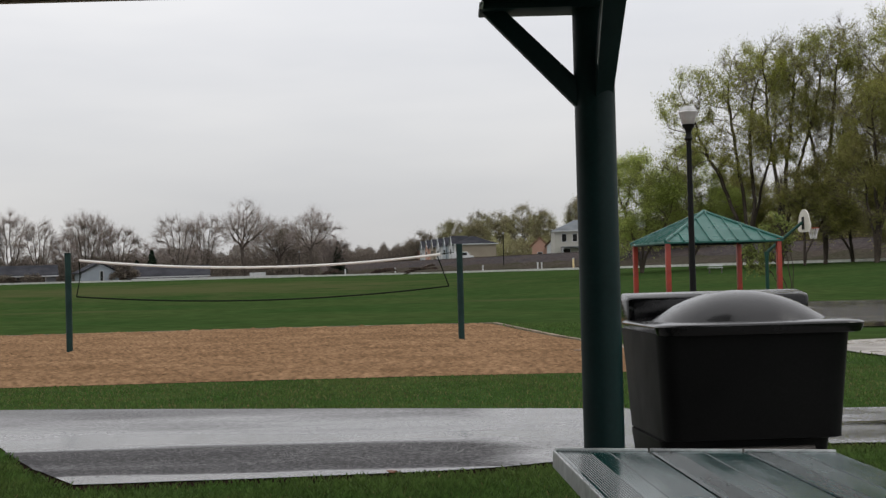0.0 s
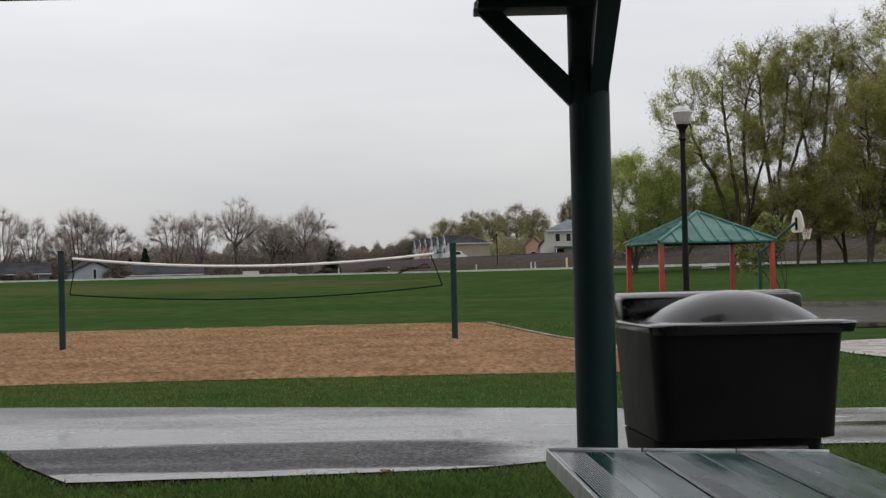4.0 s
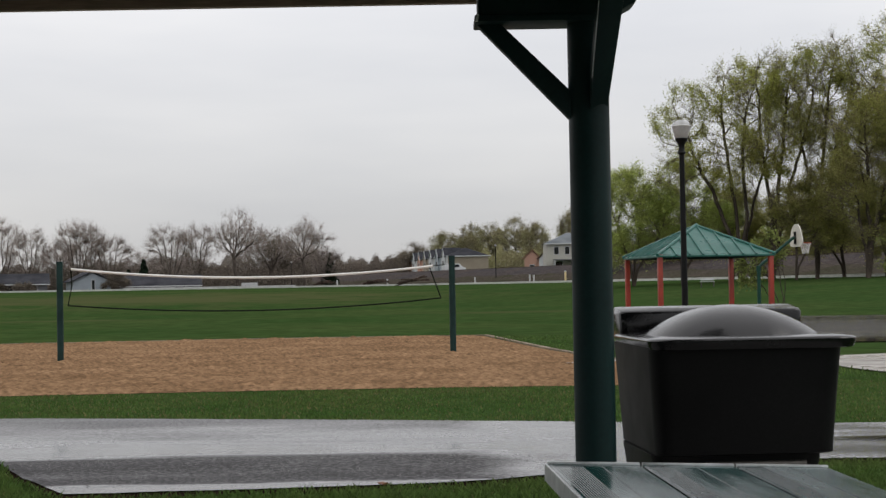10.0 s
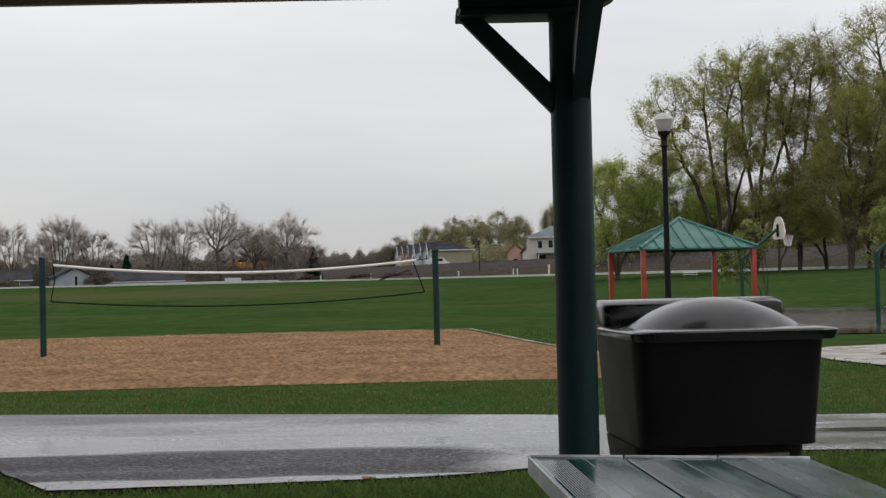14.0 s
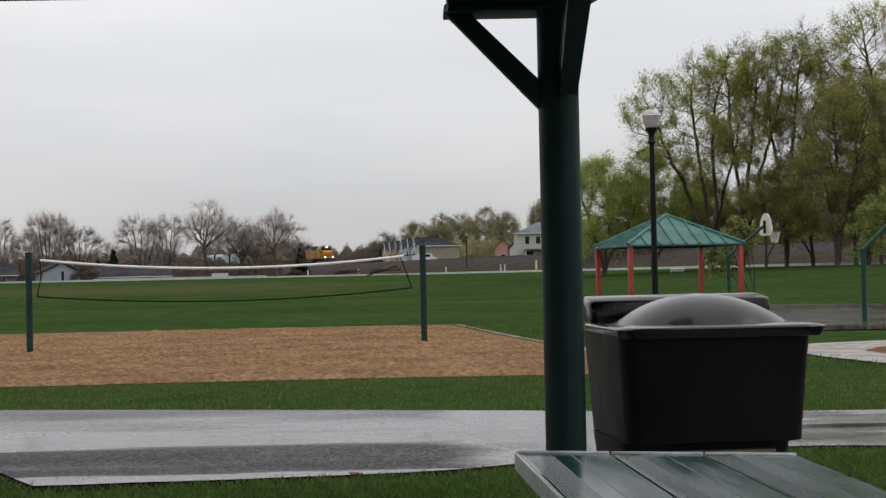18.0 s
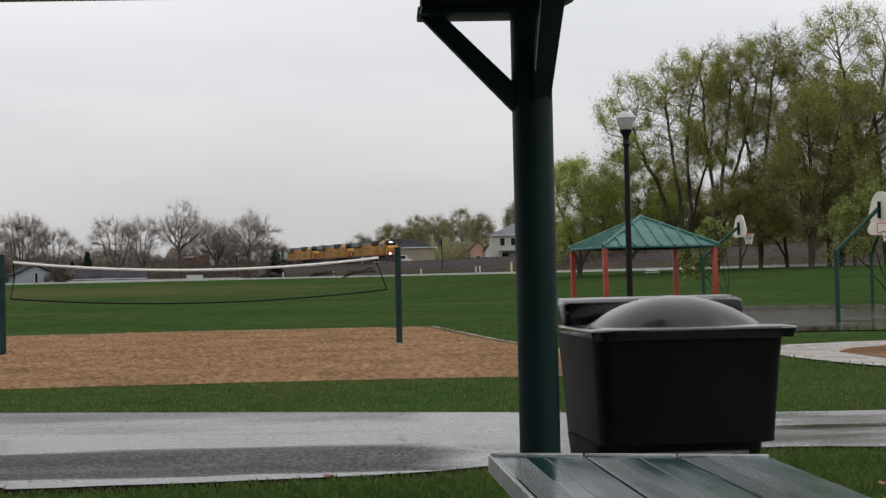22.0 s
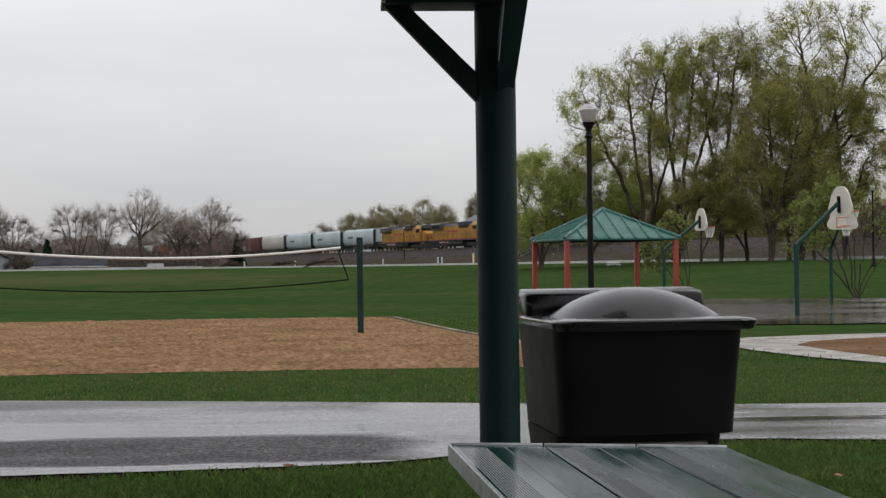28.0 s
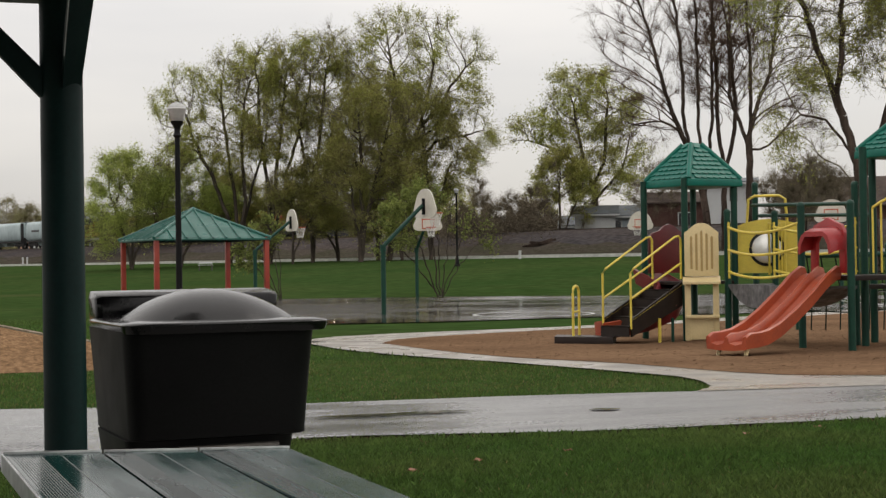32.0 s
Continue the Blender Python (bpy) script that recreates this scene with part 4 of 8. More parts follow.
def make_gazebo():
    cx, cy, z0, r = 8.80, 51.3, -0.38, 1.87
    g = empty("gazebo", "small gazebo with a green metal roof on red posts", "gazebo", pose(cx, cy, z0, 0, 0, 9))
    e, top = 2.56, 3.44
    for x, y in ((-r, -r), (r, -r), (r, r), (-r, r)):
        part("post", Shape().box(x - 0.075, x + 0.075, y - 0.075, y + 0.075, 0, e - 0.06), REDPOST, g, "square red painted post", bevel=0.008)
    for i in range(4):
        q = pose(0, 0, 0, 0, 0, 90 * i)
        # dark enamel here puts the shade under the eaves into the beam's colour
        part("eave_beam", Shape().box(-r, r, -r - 0.05, -r + 0.05, e - 0.17, e - 0.06, q), GREEN, g, "eave beam, darkened for the shade under the roof")
        w = 1.99
        a = [q @ Vector(p) for p in ((-w, -w, e - 0.10), (w, -w, e - 0.10), (0.10, -0.10, top), (-0.10, -0.10, top))]
        b = [p - Vector((0, 0, 0.05)) for p in a]
        slope = part("roof_slope", Shape().put(a + b, [(0, 1, 2, 3), (7, 6, 5, 4), (0, 4, 5, 1), (1, 5, 6, 2), (2, 6, 7, 3), (3, 7, 4, 0)]), ROOFGREEN, g, smooth=0)
        for k in range(-4, 5):
            x = k * 0.45
            t = abs(x) / w
            p0, p1 = Vector((x, -w, e - 0.085)), Vector((x, -w * t - 0.10 * (1 - t), (e - 0.085) * t + (top + 0.01) * (1 - t)))
            if (p1 - p0).length > 0.3:
                part("seam_rib", Shape().rod(q @ p0, q @ p1, 0.036, n=6), ROOFGREEN, slope)
        part("hip_cap", Shape().rod(q @ Vector((-w, -w, e - 0.08)), q @ Vector((-0.06, -0.06, top + 0.02)), 0.055, n=8), ROOFGREEN, g)
    part("peak_cap", Shape().lathe([(0.16, top - 0.03), (0.13, top + 0.05), (0.03, top + 0.12)], 8), ROOFGREEN, g)
    part("slab", Shape().box(-2.3, 2.3, -2.3, 2.3, -0.05, 0.03), CONCRETE, g)


def make_net():
    L, R = Vector((-8.70, 35.55, -0.36)), Vector((0.41, 36.48, -0.36))
    n = empty("volleyball_net", "sagging worn volleyball net between green steel posts", "net")
    for p, h, r in ((L, 2.30, 0.075), (R, 2.29, 0.075)):
        q = part("post", Shape().rod(p, p + Vector((0, 0, h)), r, n=16), NETPOST, n, "square-topped green steel post")
        part("cap", Shape().rod(p + Vector((0, 0, h)), p + Vector((0, 0, h + 0.03)), r * 1.05, n=16), NETPOST, q)
    def cord(z0, z1, sag, a, b, k=25):
        out = []
        for i in range(k):
            u = i / (k - 1)
            p = L.lerp(R, a + (b - a) * u)
            out.append((p.x, p.y, z0 + (z1 - z0) * u - sag * 4 * u * (1 - u)))
        return out
    part("top_band", Shape().tube(cord(1.787, 1.722, 0.234, 0.028, 0.950), 0.033, 6), NET, n, "white top band of the net")
    part("top_rope", Shape().tube(cord(1.722, 1.76, 0.0, 0.950, 0.985, 4), 0.010, 5), NETDARK, n)
    part("bottom_cord", Shape().tube(cord(0.945, 0.960, 0.205, 0.020, 0.970), 0.019, 6), NETDARK, n, "dark bottom cord")
    part("side_cord", Shape().tube([cord(1.787, 1.722, 0.234, 0.028, 0.950)[0], cord(1.4, 1.4, 0, 0.030, 0.05)[0], cord(0.945, 0.96, 0, 0.020, 0.970)[0]], 0.016, 6), NETDARK, n)
    a, b = cord(1.73, 1.73, 0, 0.940, 0.95)[0], cord(0.96, 0.96, 0, 0.970, 0.98)[0]
    part("side_cord", Shape().tube([a, ((a[0] + b[0]) / 2, a[1], 1.35), b], 0.016, 6), NETDARK, n)


def make_hoop(x, y, z, face, reach=1.25, up=0.0, label="basketball hoop on a bent dark green pole over the wet court"):
    """face: the direction in which the board looks, degrees from +x."""
    h = empty("basketball_hoop", label, "basketball hoop", pose(x, y, z, 0, 0, face), group="hoops round the court")
    r = 0.075
    part("pole", Shape().rod((0, 0, 0), (0, 0, 2.12), r, n=14), POSTGREEN, h)
    part("pole_collar", Shape().rod((0, 0, 1.96), (0, 0, 2.16), r + 0.02, n=14), POSTGREEN, h)
    part("arm", Shape().tube([(0, 0, 2.08), (0.12, 0, 2.22), (reach - 0.1, 0, 3.28 + up)], 0.062, 10), POSTGREEN, h)
    part("bracket", Shape().box(reach - 0.10, reach - 0.02, -0.035, 0.035, 3.0 + up, 3.50 + up), LAMPBLACK, h)
    half = [(0.42, 0.0), (0.56, 0.03), (0.655, 0.10), (0.685, 0.19), (0.675, 0.28), (0.625, 0.37), (0.575, 0.47), (0.53, 0.57), (0.46, 0.69), (0.36, 0.79), (0.24, 0.86), (0.12, 0.895)]
    out = [(u, 2.90 + up + v) for u, v in half] + [(0, 3.80 + up)] + [(-u, 2.90 + up + v) for u, v in reversed(half)]
    part("backboard", Shape().prism(out, reach - 0.02, reach + 0.02, "x"), BOARD, h, "rounded white fan backboard", smooth=20)
    q = Shape()
    for y0, y1, z0, z1 in ((-0.29, -0.25, 3.0, 3.38), (0.25, 0.29, 3.0, 3.38), (-0.29, 0.29, 3.38, 3.42), (-0.29, 0.29, 2.98, 3.02)):
        q.box(reach + 0.02, reach + 0.026, y0, y1, z0 + up, z1 + up)
    part("target_square", q, RIMRED, h, "orange painted square", smooth=0)
    ring = [(reach + 0.36 + 0.225 * math.cos(2 * math.pi * k / 24), 0.225 * math.sin(2 * math.pi * k / 24), 3.05 + up) for k in range(25)]
    part("rim", Shape().tube(ring, 0.016, 6), RIMRED, h, "orange steel rim")
    part("rim_bracket", Shape().box(reach + 0.02, reach + 0.15, -0.07, 0.07, 2.98 + up, 3.06 + up), RIMRED, h)
    net = Shape()
    for k in range(14):
        for s in (1, -1):
            a0, a1, a2 = (2 * math.pi * (k + o * s) / 14 for o in (0, 0.5, 1.0))
            pts = [(reach + 0.36 + rr * math.cos(a), rr * math.sin(a), zz + up) for rr, a, zz in ((0.225, a0, 3.05), (0.165, a1, 2.86), (0.12, a2, 2.62))]
            net.tube(pts, 0.006, 4)
    part("net", net, NET, h, "white cord net", smooth=0)
    return h


make_shelter()
make_table()
make_cart()
make_lamp(4.672, 28.62, -0.30, k=1.024)
make_lamp(36.6, 103.6, ground_z(36.6, 103.6), k=1.25, label="black lamp post with a pale globe, by the railway bank")
make_gazebo()
make_net()
make_hoop(13.43, 44.62, -0.40, 12, 1.5, up=0.08)
make_hoop(20.95, 64.6, -0.34, -85, 1.3)
make_hoop(12.86, 60.7, -0.36, 8, 1.6)
make_hoop(34.0, 67.7, -0.30, 218, 1.1)
make_hoop(34.6, 52.2, -0.38, 218, 1.1)


# ---- the playground ----
GZ = -0.31


def capped_post(parent, x, y, top, r=0.062, name="post"):
    p = part(name, Shape().rod((x, y, GZ), (x, y, top - 0.06), r, n=16), POSTGREEN, parent)
    part("post_cap", Shape().lathe([(r * 1.08, top - 0.075), (r * 1.08, top - 0.05), (r * 0.8, top - 0.015), (r * 0.3, top)], 14, (x, y, 0)), POSTGREEN, p)
    return p


def tile_roof(parent, cx, cy, turn, half, eave, top):
    """A moulded plastic pyramid roof with rows of scalloped shingles."""
    skirt = [[(s * Vector((px, py, 0)) + Vector((0, 0, z)))[:] for px, py in ((-1, -1), (1, -1), (1, 1), (-1, 1))] for s, z in ((half, eave), (half * 1.01, eave + 0.02), (half, eave + 0.13), (half * 0.96, eave + 0.15))]
    m = pose(cx, cy, 0, 0, 0, turn)
    part("roof_skirt", Shape().loft([[m @ Vector(p) for p in ring] for ring in skirt]), TOWERROOF, parent, "moulded teal roof skirt", bevel=0.01)
    tip, low, rise = 0.12, half * 0.965, top - eave - 0.14

    def bell(u):
        """Half width and height of the bulging slope, u from eave to top."""
        return tip + (low - tip) * (1 - u ** 1.05), eave + 0.14 + rise * u

    ring = [[m @ Vector((s * px, s * py, z)) for px, py in ((-1, -1), (1, -1), (1, 1), (-1, 1))] for s, z in [bell(k / 10) for k in range(11)] + [(tip * 0.6, top + 0.03)]]
    part("roof_shell", Shape().loft(ring), TOWERROOF, parent, "teal plastic pyramid roof", smooth=25)
    for i in range(4):
        q = m @ pose(0, 0, 0, 0, 0, 90 * i)
        part("hip_strip", Shape().tube([q @ Vector((-s, -s, z)) for s, z in [bell(k / 10) for k in range(11)]], 0.05, 8), TOWERROOF, parent, smooth=60)
    # one scallop, used again for all
    sw, sh = 0.145, 0.115
    out = [(-sw / 2, sh), (-sw / 2, 0.03), (-sw * 0.36, 0.008), (-sw * 0.15, 0), (sw * 0.15, 0), (sw * 0.36, 0.008), (sw / 2, 0.03), (sw / 2, sh)]
    sc = Shape().loft([[(x * 0.97, y, -0.01) for x, y in out], [(x * 0.97, y, 0.024 * (1 - y / sh) + 0.004) for x, y in out]]).mesh("shingle", 0)
    sc.materials.append(TOWERROOF)
    rows = int(math.hypot(low - tip, rise) * 1.06 / (sh * 0.92))
    for i in range(4):
        for r in range(rows):
            (s0, z0), (s1, z1) = bell(r / rows), bell((r + 0.9) / rows)
            slope = math.atan2(z1 - z0, s0 - s1)
            w = s0 - 0.06
            n = int(2 * w / sw) + 1
            for k in range(n):
                x = (k - (n - 1) / 2) * sw + (0.25 * sw if r % 2 else -0.25 * sw)
                if abs(x) + sw * 0.4 > w + 0.02:
                    continue
                ob = new("shingle", sc)
                ob.parent = parent
                ob.matrix_basis = m @ pose(0, 0, 0, 0, 0, 90 * i) @ Matrix.Translation((x, -s0, z0)) @ Matrix.Rotation(slope, 4, "X")


def make_tower():
    t = empty("play_tower", "green-posted playground tower with a teal shingled plastic roof", "play tower")
    F, Lf, Rt, Bk = (13.42, 25.20), (13.17, 26.36), (14.60, 25.46), (14.36, 26.62)
    for x, y in (F, Lf, Rt, Bk):
        part("post", Shape().rod((x, y, GZ), (x, y, 2.70), 0.062, n=16), POSTGREEN, t)
    tile_roof(t, 13.96, 25.88, 12.3, 0.655, 2.56, 3.38)
    m = pose(13.89, 25.91, 0, 0, 0, 12.3)
    part("deck", Shape().box(-0.62, 0.62, -0.62, 0.62, 0.74, 0.80, m), DECK, t, "brown coated deck", bevel=0.006)
    # maroon back panel with a wavy top
    pts = [(-0.5, 0.95), (0.5, 0.95), (0.5, 1.62), (0.42, 1.72), (0.25, 1.76), (0.12, 1.86), (0, 1.90), (-0.12, 1.86), (-0.25, 1.76), (-0.42, 1.72), (-0.5, 1.62)]
    s = Shape().prism(pts, 0.58, 0.63)
    s.v = [tuple(m @ Vector(p)) for p in s.v]
    part("back_panel", s, MAROON, t, "maroon plastic panel with a wavy top", bevel=0.008)
    return t


def make_counter():
    """The tan play panel with slots, shelf and lower window."""
    a, b = Vector((13.39, 25.12, 0)), Vector((13.90, 24.86, 0))
    d = (b - a).normalized()
    m = Matrix.Translation((a + b) / 2) @ Matrix.Rotation(math.atan2(d.y, d.x), 4, "Z")
    c = empty("play_counter", "tan plastic play panel with slots and a counter shelf", "play counter", m)
    w = 0.31
    arch = [(-w, 0.90), (w, 0.90), (w, 1.70), (w * 0.8, 1.74), (w * 0.45, 1.83), (w * 0.2, 1.87), (-w * 0.2, 1.87), (-w * 0.45, 1.83), (-w * 0.8, 1.74), (-w, 1.70)]
    part("upper_panel", Shape().prism(arch, -0.03, 0.03), TAN, c, "tan arched panel", bevel=0.012)
    for k in range(5):
        x = (k - 2) * 0.093
        h = 1.74 - 0.05 * abs(k - 2)
        # flat strip on the face; a darker tan holds the slot's shade
        part("slot", Shape().prism([(x - 0.020, 0.99 + 0.02 * abs(k - 2)), (x + 0.020, 0.99 + 0.02 * abs(k - 2)), (x + 0.022, h - 0.03), (x, h), (x - 0.022, h - 0.03)], -0.033, -0.0305), MATS["slot"], c, "upright slot strip with its inner shade painted on")
    part("shelf", Shape().put([(-w - 0.04, -0.20, 0.80), (w + 0.02, -0.20, 0.80), (w + 0.02, 0.05, 0.90), (-w - 0.04, 0.05, 0.90), (-w - 0.04, -0.20, 0.75), (w + 0.02, -0.20, 0.75), (w + 0.02, 0.05, 0.80), (-w - 0.04, 0.05, 0.80)],
                              [(0, 1, 2, 3), (7, 6, 5, 4), (0, 4, 5, 1), (1, 5, 6, 2), (2, 6, 7, 3), (3, 7, 4, 0)]), TAN, c, "sloping tan counter", bevel=0.01)
    for x in (-w + 0.05, w - 0.06):
        part("leg", Shape().box(x - 0.055, x + 0.055, -0.035, 0.035, -0.28, 0.80), TAN, c, bevel=0.01)
    part("lower_shelf", Shape().box(-w, w, -0.14, 0.04, 0.13, 0.19), TAN, c, "tan lower shelf", bevel=0.02)
    part("lower_panel", Shape().box(-w + 0.10, w - 0.115, -0.028, 0.028, -0.26, 0.14), TAN, c, bevel=0.01)


def make_stairs():
    s = empty("play_stairs", "brown coated stairs with yellow tube handrails", "stairs")
    near, far = [Vector((13.34, 25.22, 0)), Vector((12.08, 24.74, 0))], [Vector((13.08, 25.86, 0)), Vector((11.84, 25.40, 0))]
    n = 5
    for i in range(n):
        u0, u1 = i / n, (i + 1.25) / n
        z = 0.76 - (i + 0.6) * 0.158
        c = [near[0].lerp(near[1], u0), near[0].lerp(near[1], u1), far[0].lerp(far[1], u1), far[0].lerp(far[1], u0)]
        v = [p + Vector((0, 0, z - 0.03)) for p in c] + [p + Vector((0, 0, z)) for p in c]
        part("tread", Shape().put(v, [(3, 2, 1, 0), (4, 5, 6, 7), (0, 1, 5, 4), (1, 2, 6, 5), (2, 3, 7, 6), (3, 0, 4, 7)]), DECK, s, smooth=0)
        q = c[1], c[2]
        v = [q[0] + Vector((0, 0, z - 0.19)), q[1] + Vector((0, 0, z - 0.19)), q[1] + Vector((0, 0, z)), q[0] + Vector((0, 0, z))]
        off = (near[0] - near[1]).normalized() * 0.02
        part("riser", Shape().put(v + [p + off for p in v], [(0, 1, 2, 3), (7, 6, 5, 4), (0, 4, 5, 1), (1, 5, 6, 2), (2, 6, 7, 3), (3, 7, 4, 0)]), DECK, s, smooth=0)
    for a, b in (near, far):
        v = []
        side = (far[0] - near[0]).normalized() * 0.02
        for p, z0, z1 in ((a, 0.36, 0.80), (b, -0.16, 0.16)):
            v += [p - side + Vector((0, 0, z0)), p + side + Vector((0, 0, z0)), p + side + Vector((0, 0, z1)), p - side + Vector((0, 0, z1))]
        part("stringer", Shape().put(v, [(0, 1, 2, 3), (7, 6, 5, 4), (0, 4, 5, 1), (1, 5, 6, 2), (2, 6, 7, 3), (3, 7, 4, 0)]), DECK, s, smooth=0)
        up = [a + Vector((0, 0, 0.85)), a + Vector((0, 0, 1.58)), a.lerp(b, 0.04) + Vector((0, 0, 1.64)), a.lerp(b, 0.12) + Vector((0, 0, 1.62)), b.lerp(a, 0.06) + Vector((0, 0, 1.06)), b + Vector((0, 0, 0.98)), b + Vector((0, 0, -0.02))]
        part("handrail", Shape().tube(up, 0.021, 8), YELLOW, s, "yellow tube handrail")
        part("mid_rail", Shape().tube([a + Vector((0, 0, 1.14)), b + Vector((0, 0, 0.52))], 0.021, 8), YELLOW, s, "yellow tube rail")
        part("low_rail", Shape().tube([a + Vector((0, 0, 0.74)), b + Vector((0, 0, 0.13))], 0.021, 8), YELLOW, s, "yellow tube rail")
    st = empty("play_step", "low dark coated landing step at the stairs", "step")
    part("landing", Shape().put([(11.00, 25.70, -0.32), (11.80, 24.92, -0.32), (12.1, 25.4, -0.32), (11.35, 26.4, -0.32), (11.00, 25.70, -0.16), (11.80, 24.92, -0.16), (12.1, 25.4, -0.16), (11.35, 26.4, -0.16)],
                                [(3, 2, 1, 0), (4, 5, 6, 7), (0, 1, 5, 4), (1, 2, 6, 5), (2, 3, 7, 6), (3, 0, 4, 7)]), DECK, st, bevel=0.01)
    h = empty("hand_hoop", "yellow upright tube hand hoop in the wood chips", "hand hoop")
    A, B = Vector((11.40, 25.75, 0)), Vector((11.60, 25.93, 0))
    arc = [A + Vector((0, 0, GZ))] + [A.lerp(B, 0.5 - 0.5 * math.cos(q)) + Vector((0, 0, 0.62 + 0.13 * math.sin(q))) for q in np.linspace(0, math.pi, 9)] + [B + Vector((0, 0, GZ))]
    part("tube", Shape().tube(arc, 0.024, 8), YELLOW, h)
    part("rung", Shape().tube([A + Vector((0, 0, 0.28)), B + Vector((0, 0, 0.28))], 0.02, 8), YELLOW, h)
    for x, y in ((12.75, 24.95), (13.05, 25.02)):
        part("support", Shape().rod((x, y, GZ), (x, y, 0.15), 0.03, n=8), YELLOW if x < 12.9 else POSTGREEN, s)


def make_curved_slide():
    s = empty("curved_slide", "maroon curved slide behind the stairs with an orange-red end", "slide")
    way = [Vector(p) for p in ((13.30, 26.60, 0.78), (13.45, 25.75, 0.50), (13.10, 25.42, 0.12), (12.45, 25.40, -0.10), (11.85, 25.62, -0.19))]
    rings, n = [], 17
    for k in range(n):
        u = k / (n - 1) * (len(way) - 1)
        i = min(int(u), len(way) - 2)
        f = u - i
        f = f * f * (3 - 2 * f) * 0.4 + f * 0.6
        c, d = way[i].lerp(way[i + 1], f), (way[min(i + 1, len(way) - 1)] - way[max(i - 1, 0)])
        d = Vector((d.x, d.y, 0)).normalized()
        side = Vector((-d.y, d.x, 0))
        rings.append([c + side * p + Vector((0, 0, q)) for p, q in ((-0.30, 0.26), (-0.25, 0.27), (-0.19, 0.04), (0, 0), (0.19, 0.04), (0.25, 0.27), (0.30, 0.26), (0.23, -0.03), (0, -0.06), (-0.23, -0.03))])
    part("chute", Shape().loft(rings[:13]), MAROON, s, "maroon curved chute", smooth=60)
    part("chute_end", Shape().loft(rings[12:]), SLIDE, s, "orange-red chute end", smooth=60)


def make_slide():
    s = empty("double_slide", "orange-red double slide with small pale feet", "slide")
    top, end = Vector((13.86, 21.38, 0.93)), Vector((11.48, 20.28, -0.10))
    d = Vector((end.x - top.x, end.y - top.y, 0))
    run = d.length
    d.normalize()
    side = Vector((-d.y, d.x, 0))  # towards the camera's right-hand edge of the chute
    prof = [(0, 0.0), (0.05, -0.02), (0.15, -0.14), (0.32, -0.42), (0.50, -0.68), (0.66, -0.87), (0.78, -0.965), (0.88, -0.995), (0.96, -1.0), (1.0, -1.015)]
    rings = []
    h = 0.155
    for u, z in prof:
        c = top + d * (run * u) + Vector((0, 0, z * 0.99))
        k = h if 0.03 < u < 0.97 else h * 0.75
        sec = [(-0.50, k), (-0.46, k + 0.02), (-0.41, k), (-0.38, 0.03), (-0.22, 0.0), (-0.07, 0.03), (-0.04, k - 0.01), (0, k + 0.01), (0.04, k - 0.01), (0.07, 0.03), (0.22, 0.0), (0.38, 0.03), (0.41, k), (0.46, k + 0.02), (0.50, k), (0.48, -0.06), (0.2, -0.08), (-0.2, -0.08), (-0.48, -0.06)]
        rings.append([c + side * (p * 0.74) + Vector((0, 0, q)) for p, q in sec])
    part("chute", Shape().loft(rings), SLIDE, s, "orange-red two-lane plastic chute", smooth=50)
    for p in (-0.25, 0.25):
        c = end + side * p - d * 0.12
        part("foot", Shape().rod((c.x, c.y, GZ), (c.x - d.x * 0.05, c.y - d.y * 0.05, -0.14), 0.026, 0.04, 8), TAN, s, "pale yellow support foot")
    # hood over the top
    a = Vector((13.93, 21.74, 0))
    b = Vector((14.03, 20.86, 0))
    e = (b - a).normalized()
    out = Vector((-e.y, e.x, 0)) * -1
    if out.x > 0:
        out = -out
    hood = empty("slide_hood", "red moulded plastic slide entrance hood", "slide hood")
    w = (b - a).length
    face = [(0.02, 0.96), (0.02, 1.60), (0.12, 1.74), (w * 0.35, 1.80), (w * 0.5, 1.86), (w * 0.65, 1.80), (w - 0.12, 1.74), (w - 0.02, 1.60), (w - 0.02, 0.96), (w - 0.15, 0.96), (w - 0.17, 1.45), (w - 0.26, 1.58), (0.26, 1.58), (0.17, 1.45), (0.15, 0.96)]
    def at(p, o):
        q = a + e * p[0] + out * o
        return (q.x, q.y, p[1])
    part("face", Shape().loft([[at(p, 0.0) for p in face], [at(p, 0.07) for p in face]]), HOOD, hood, "red hood face", bevel=0.012)
    arch = [(0.02, 1.34), (0.02, 1.50), (0.10, 1.64), (0.22, 1.70), (w - 0.22, 1.70), (w - 0.10, 1.64), (w - 0.02, 1.50), (w - 0.02, 1.34), (w - 0.07, 1.34), (w - 0.10, 1.50), (w - 0.20, 1.62), (0.20, 1.62), (0.10, 1.50), (0.07, 1.34)]
    part("canopy", Shape().loft([[at(p, 0.07) for p in arch], [at((p[0] * 0.96 + 0.02 * w, p[1] - 0.03), 0.26) for p in arch], [at((p[0] * 0.94 + 0.03 * w, p[1] - 0.07), 0.34) for p in arch]]), HOOD, hood, "red canopy lip", smooth=50)


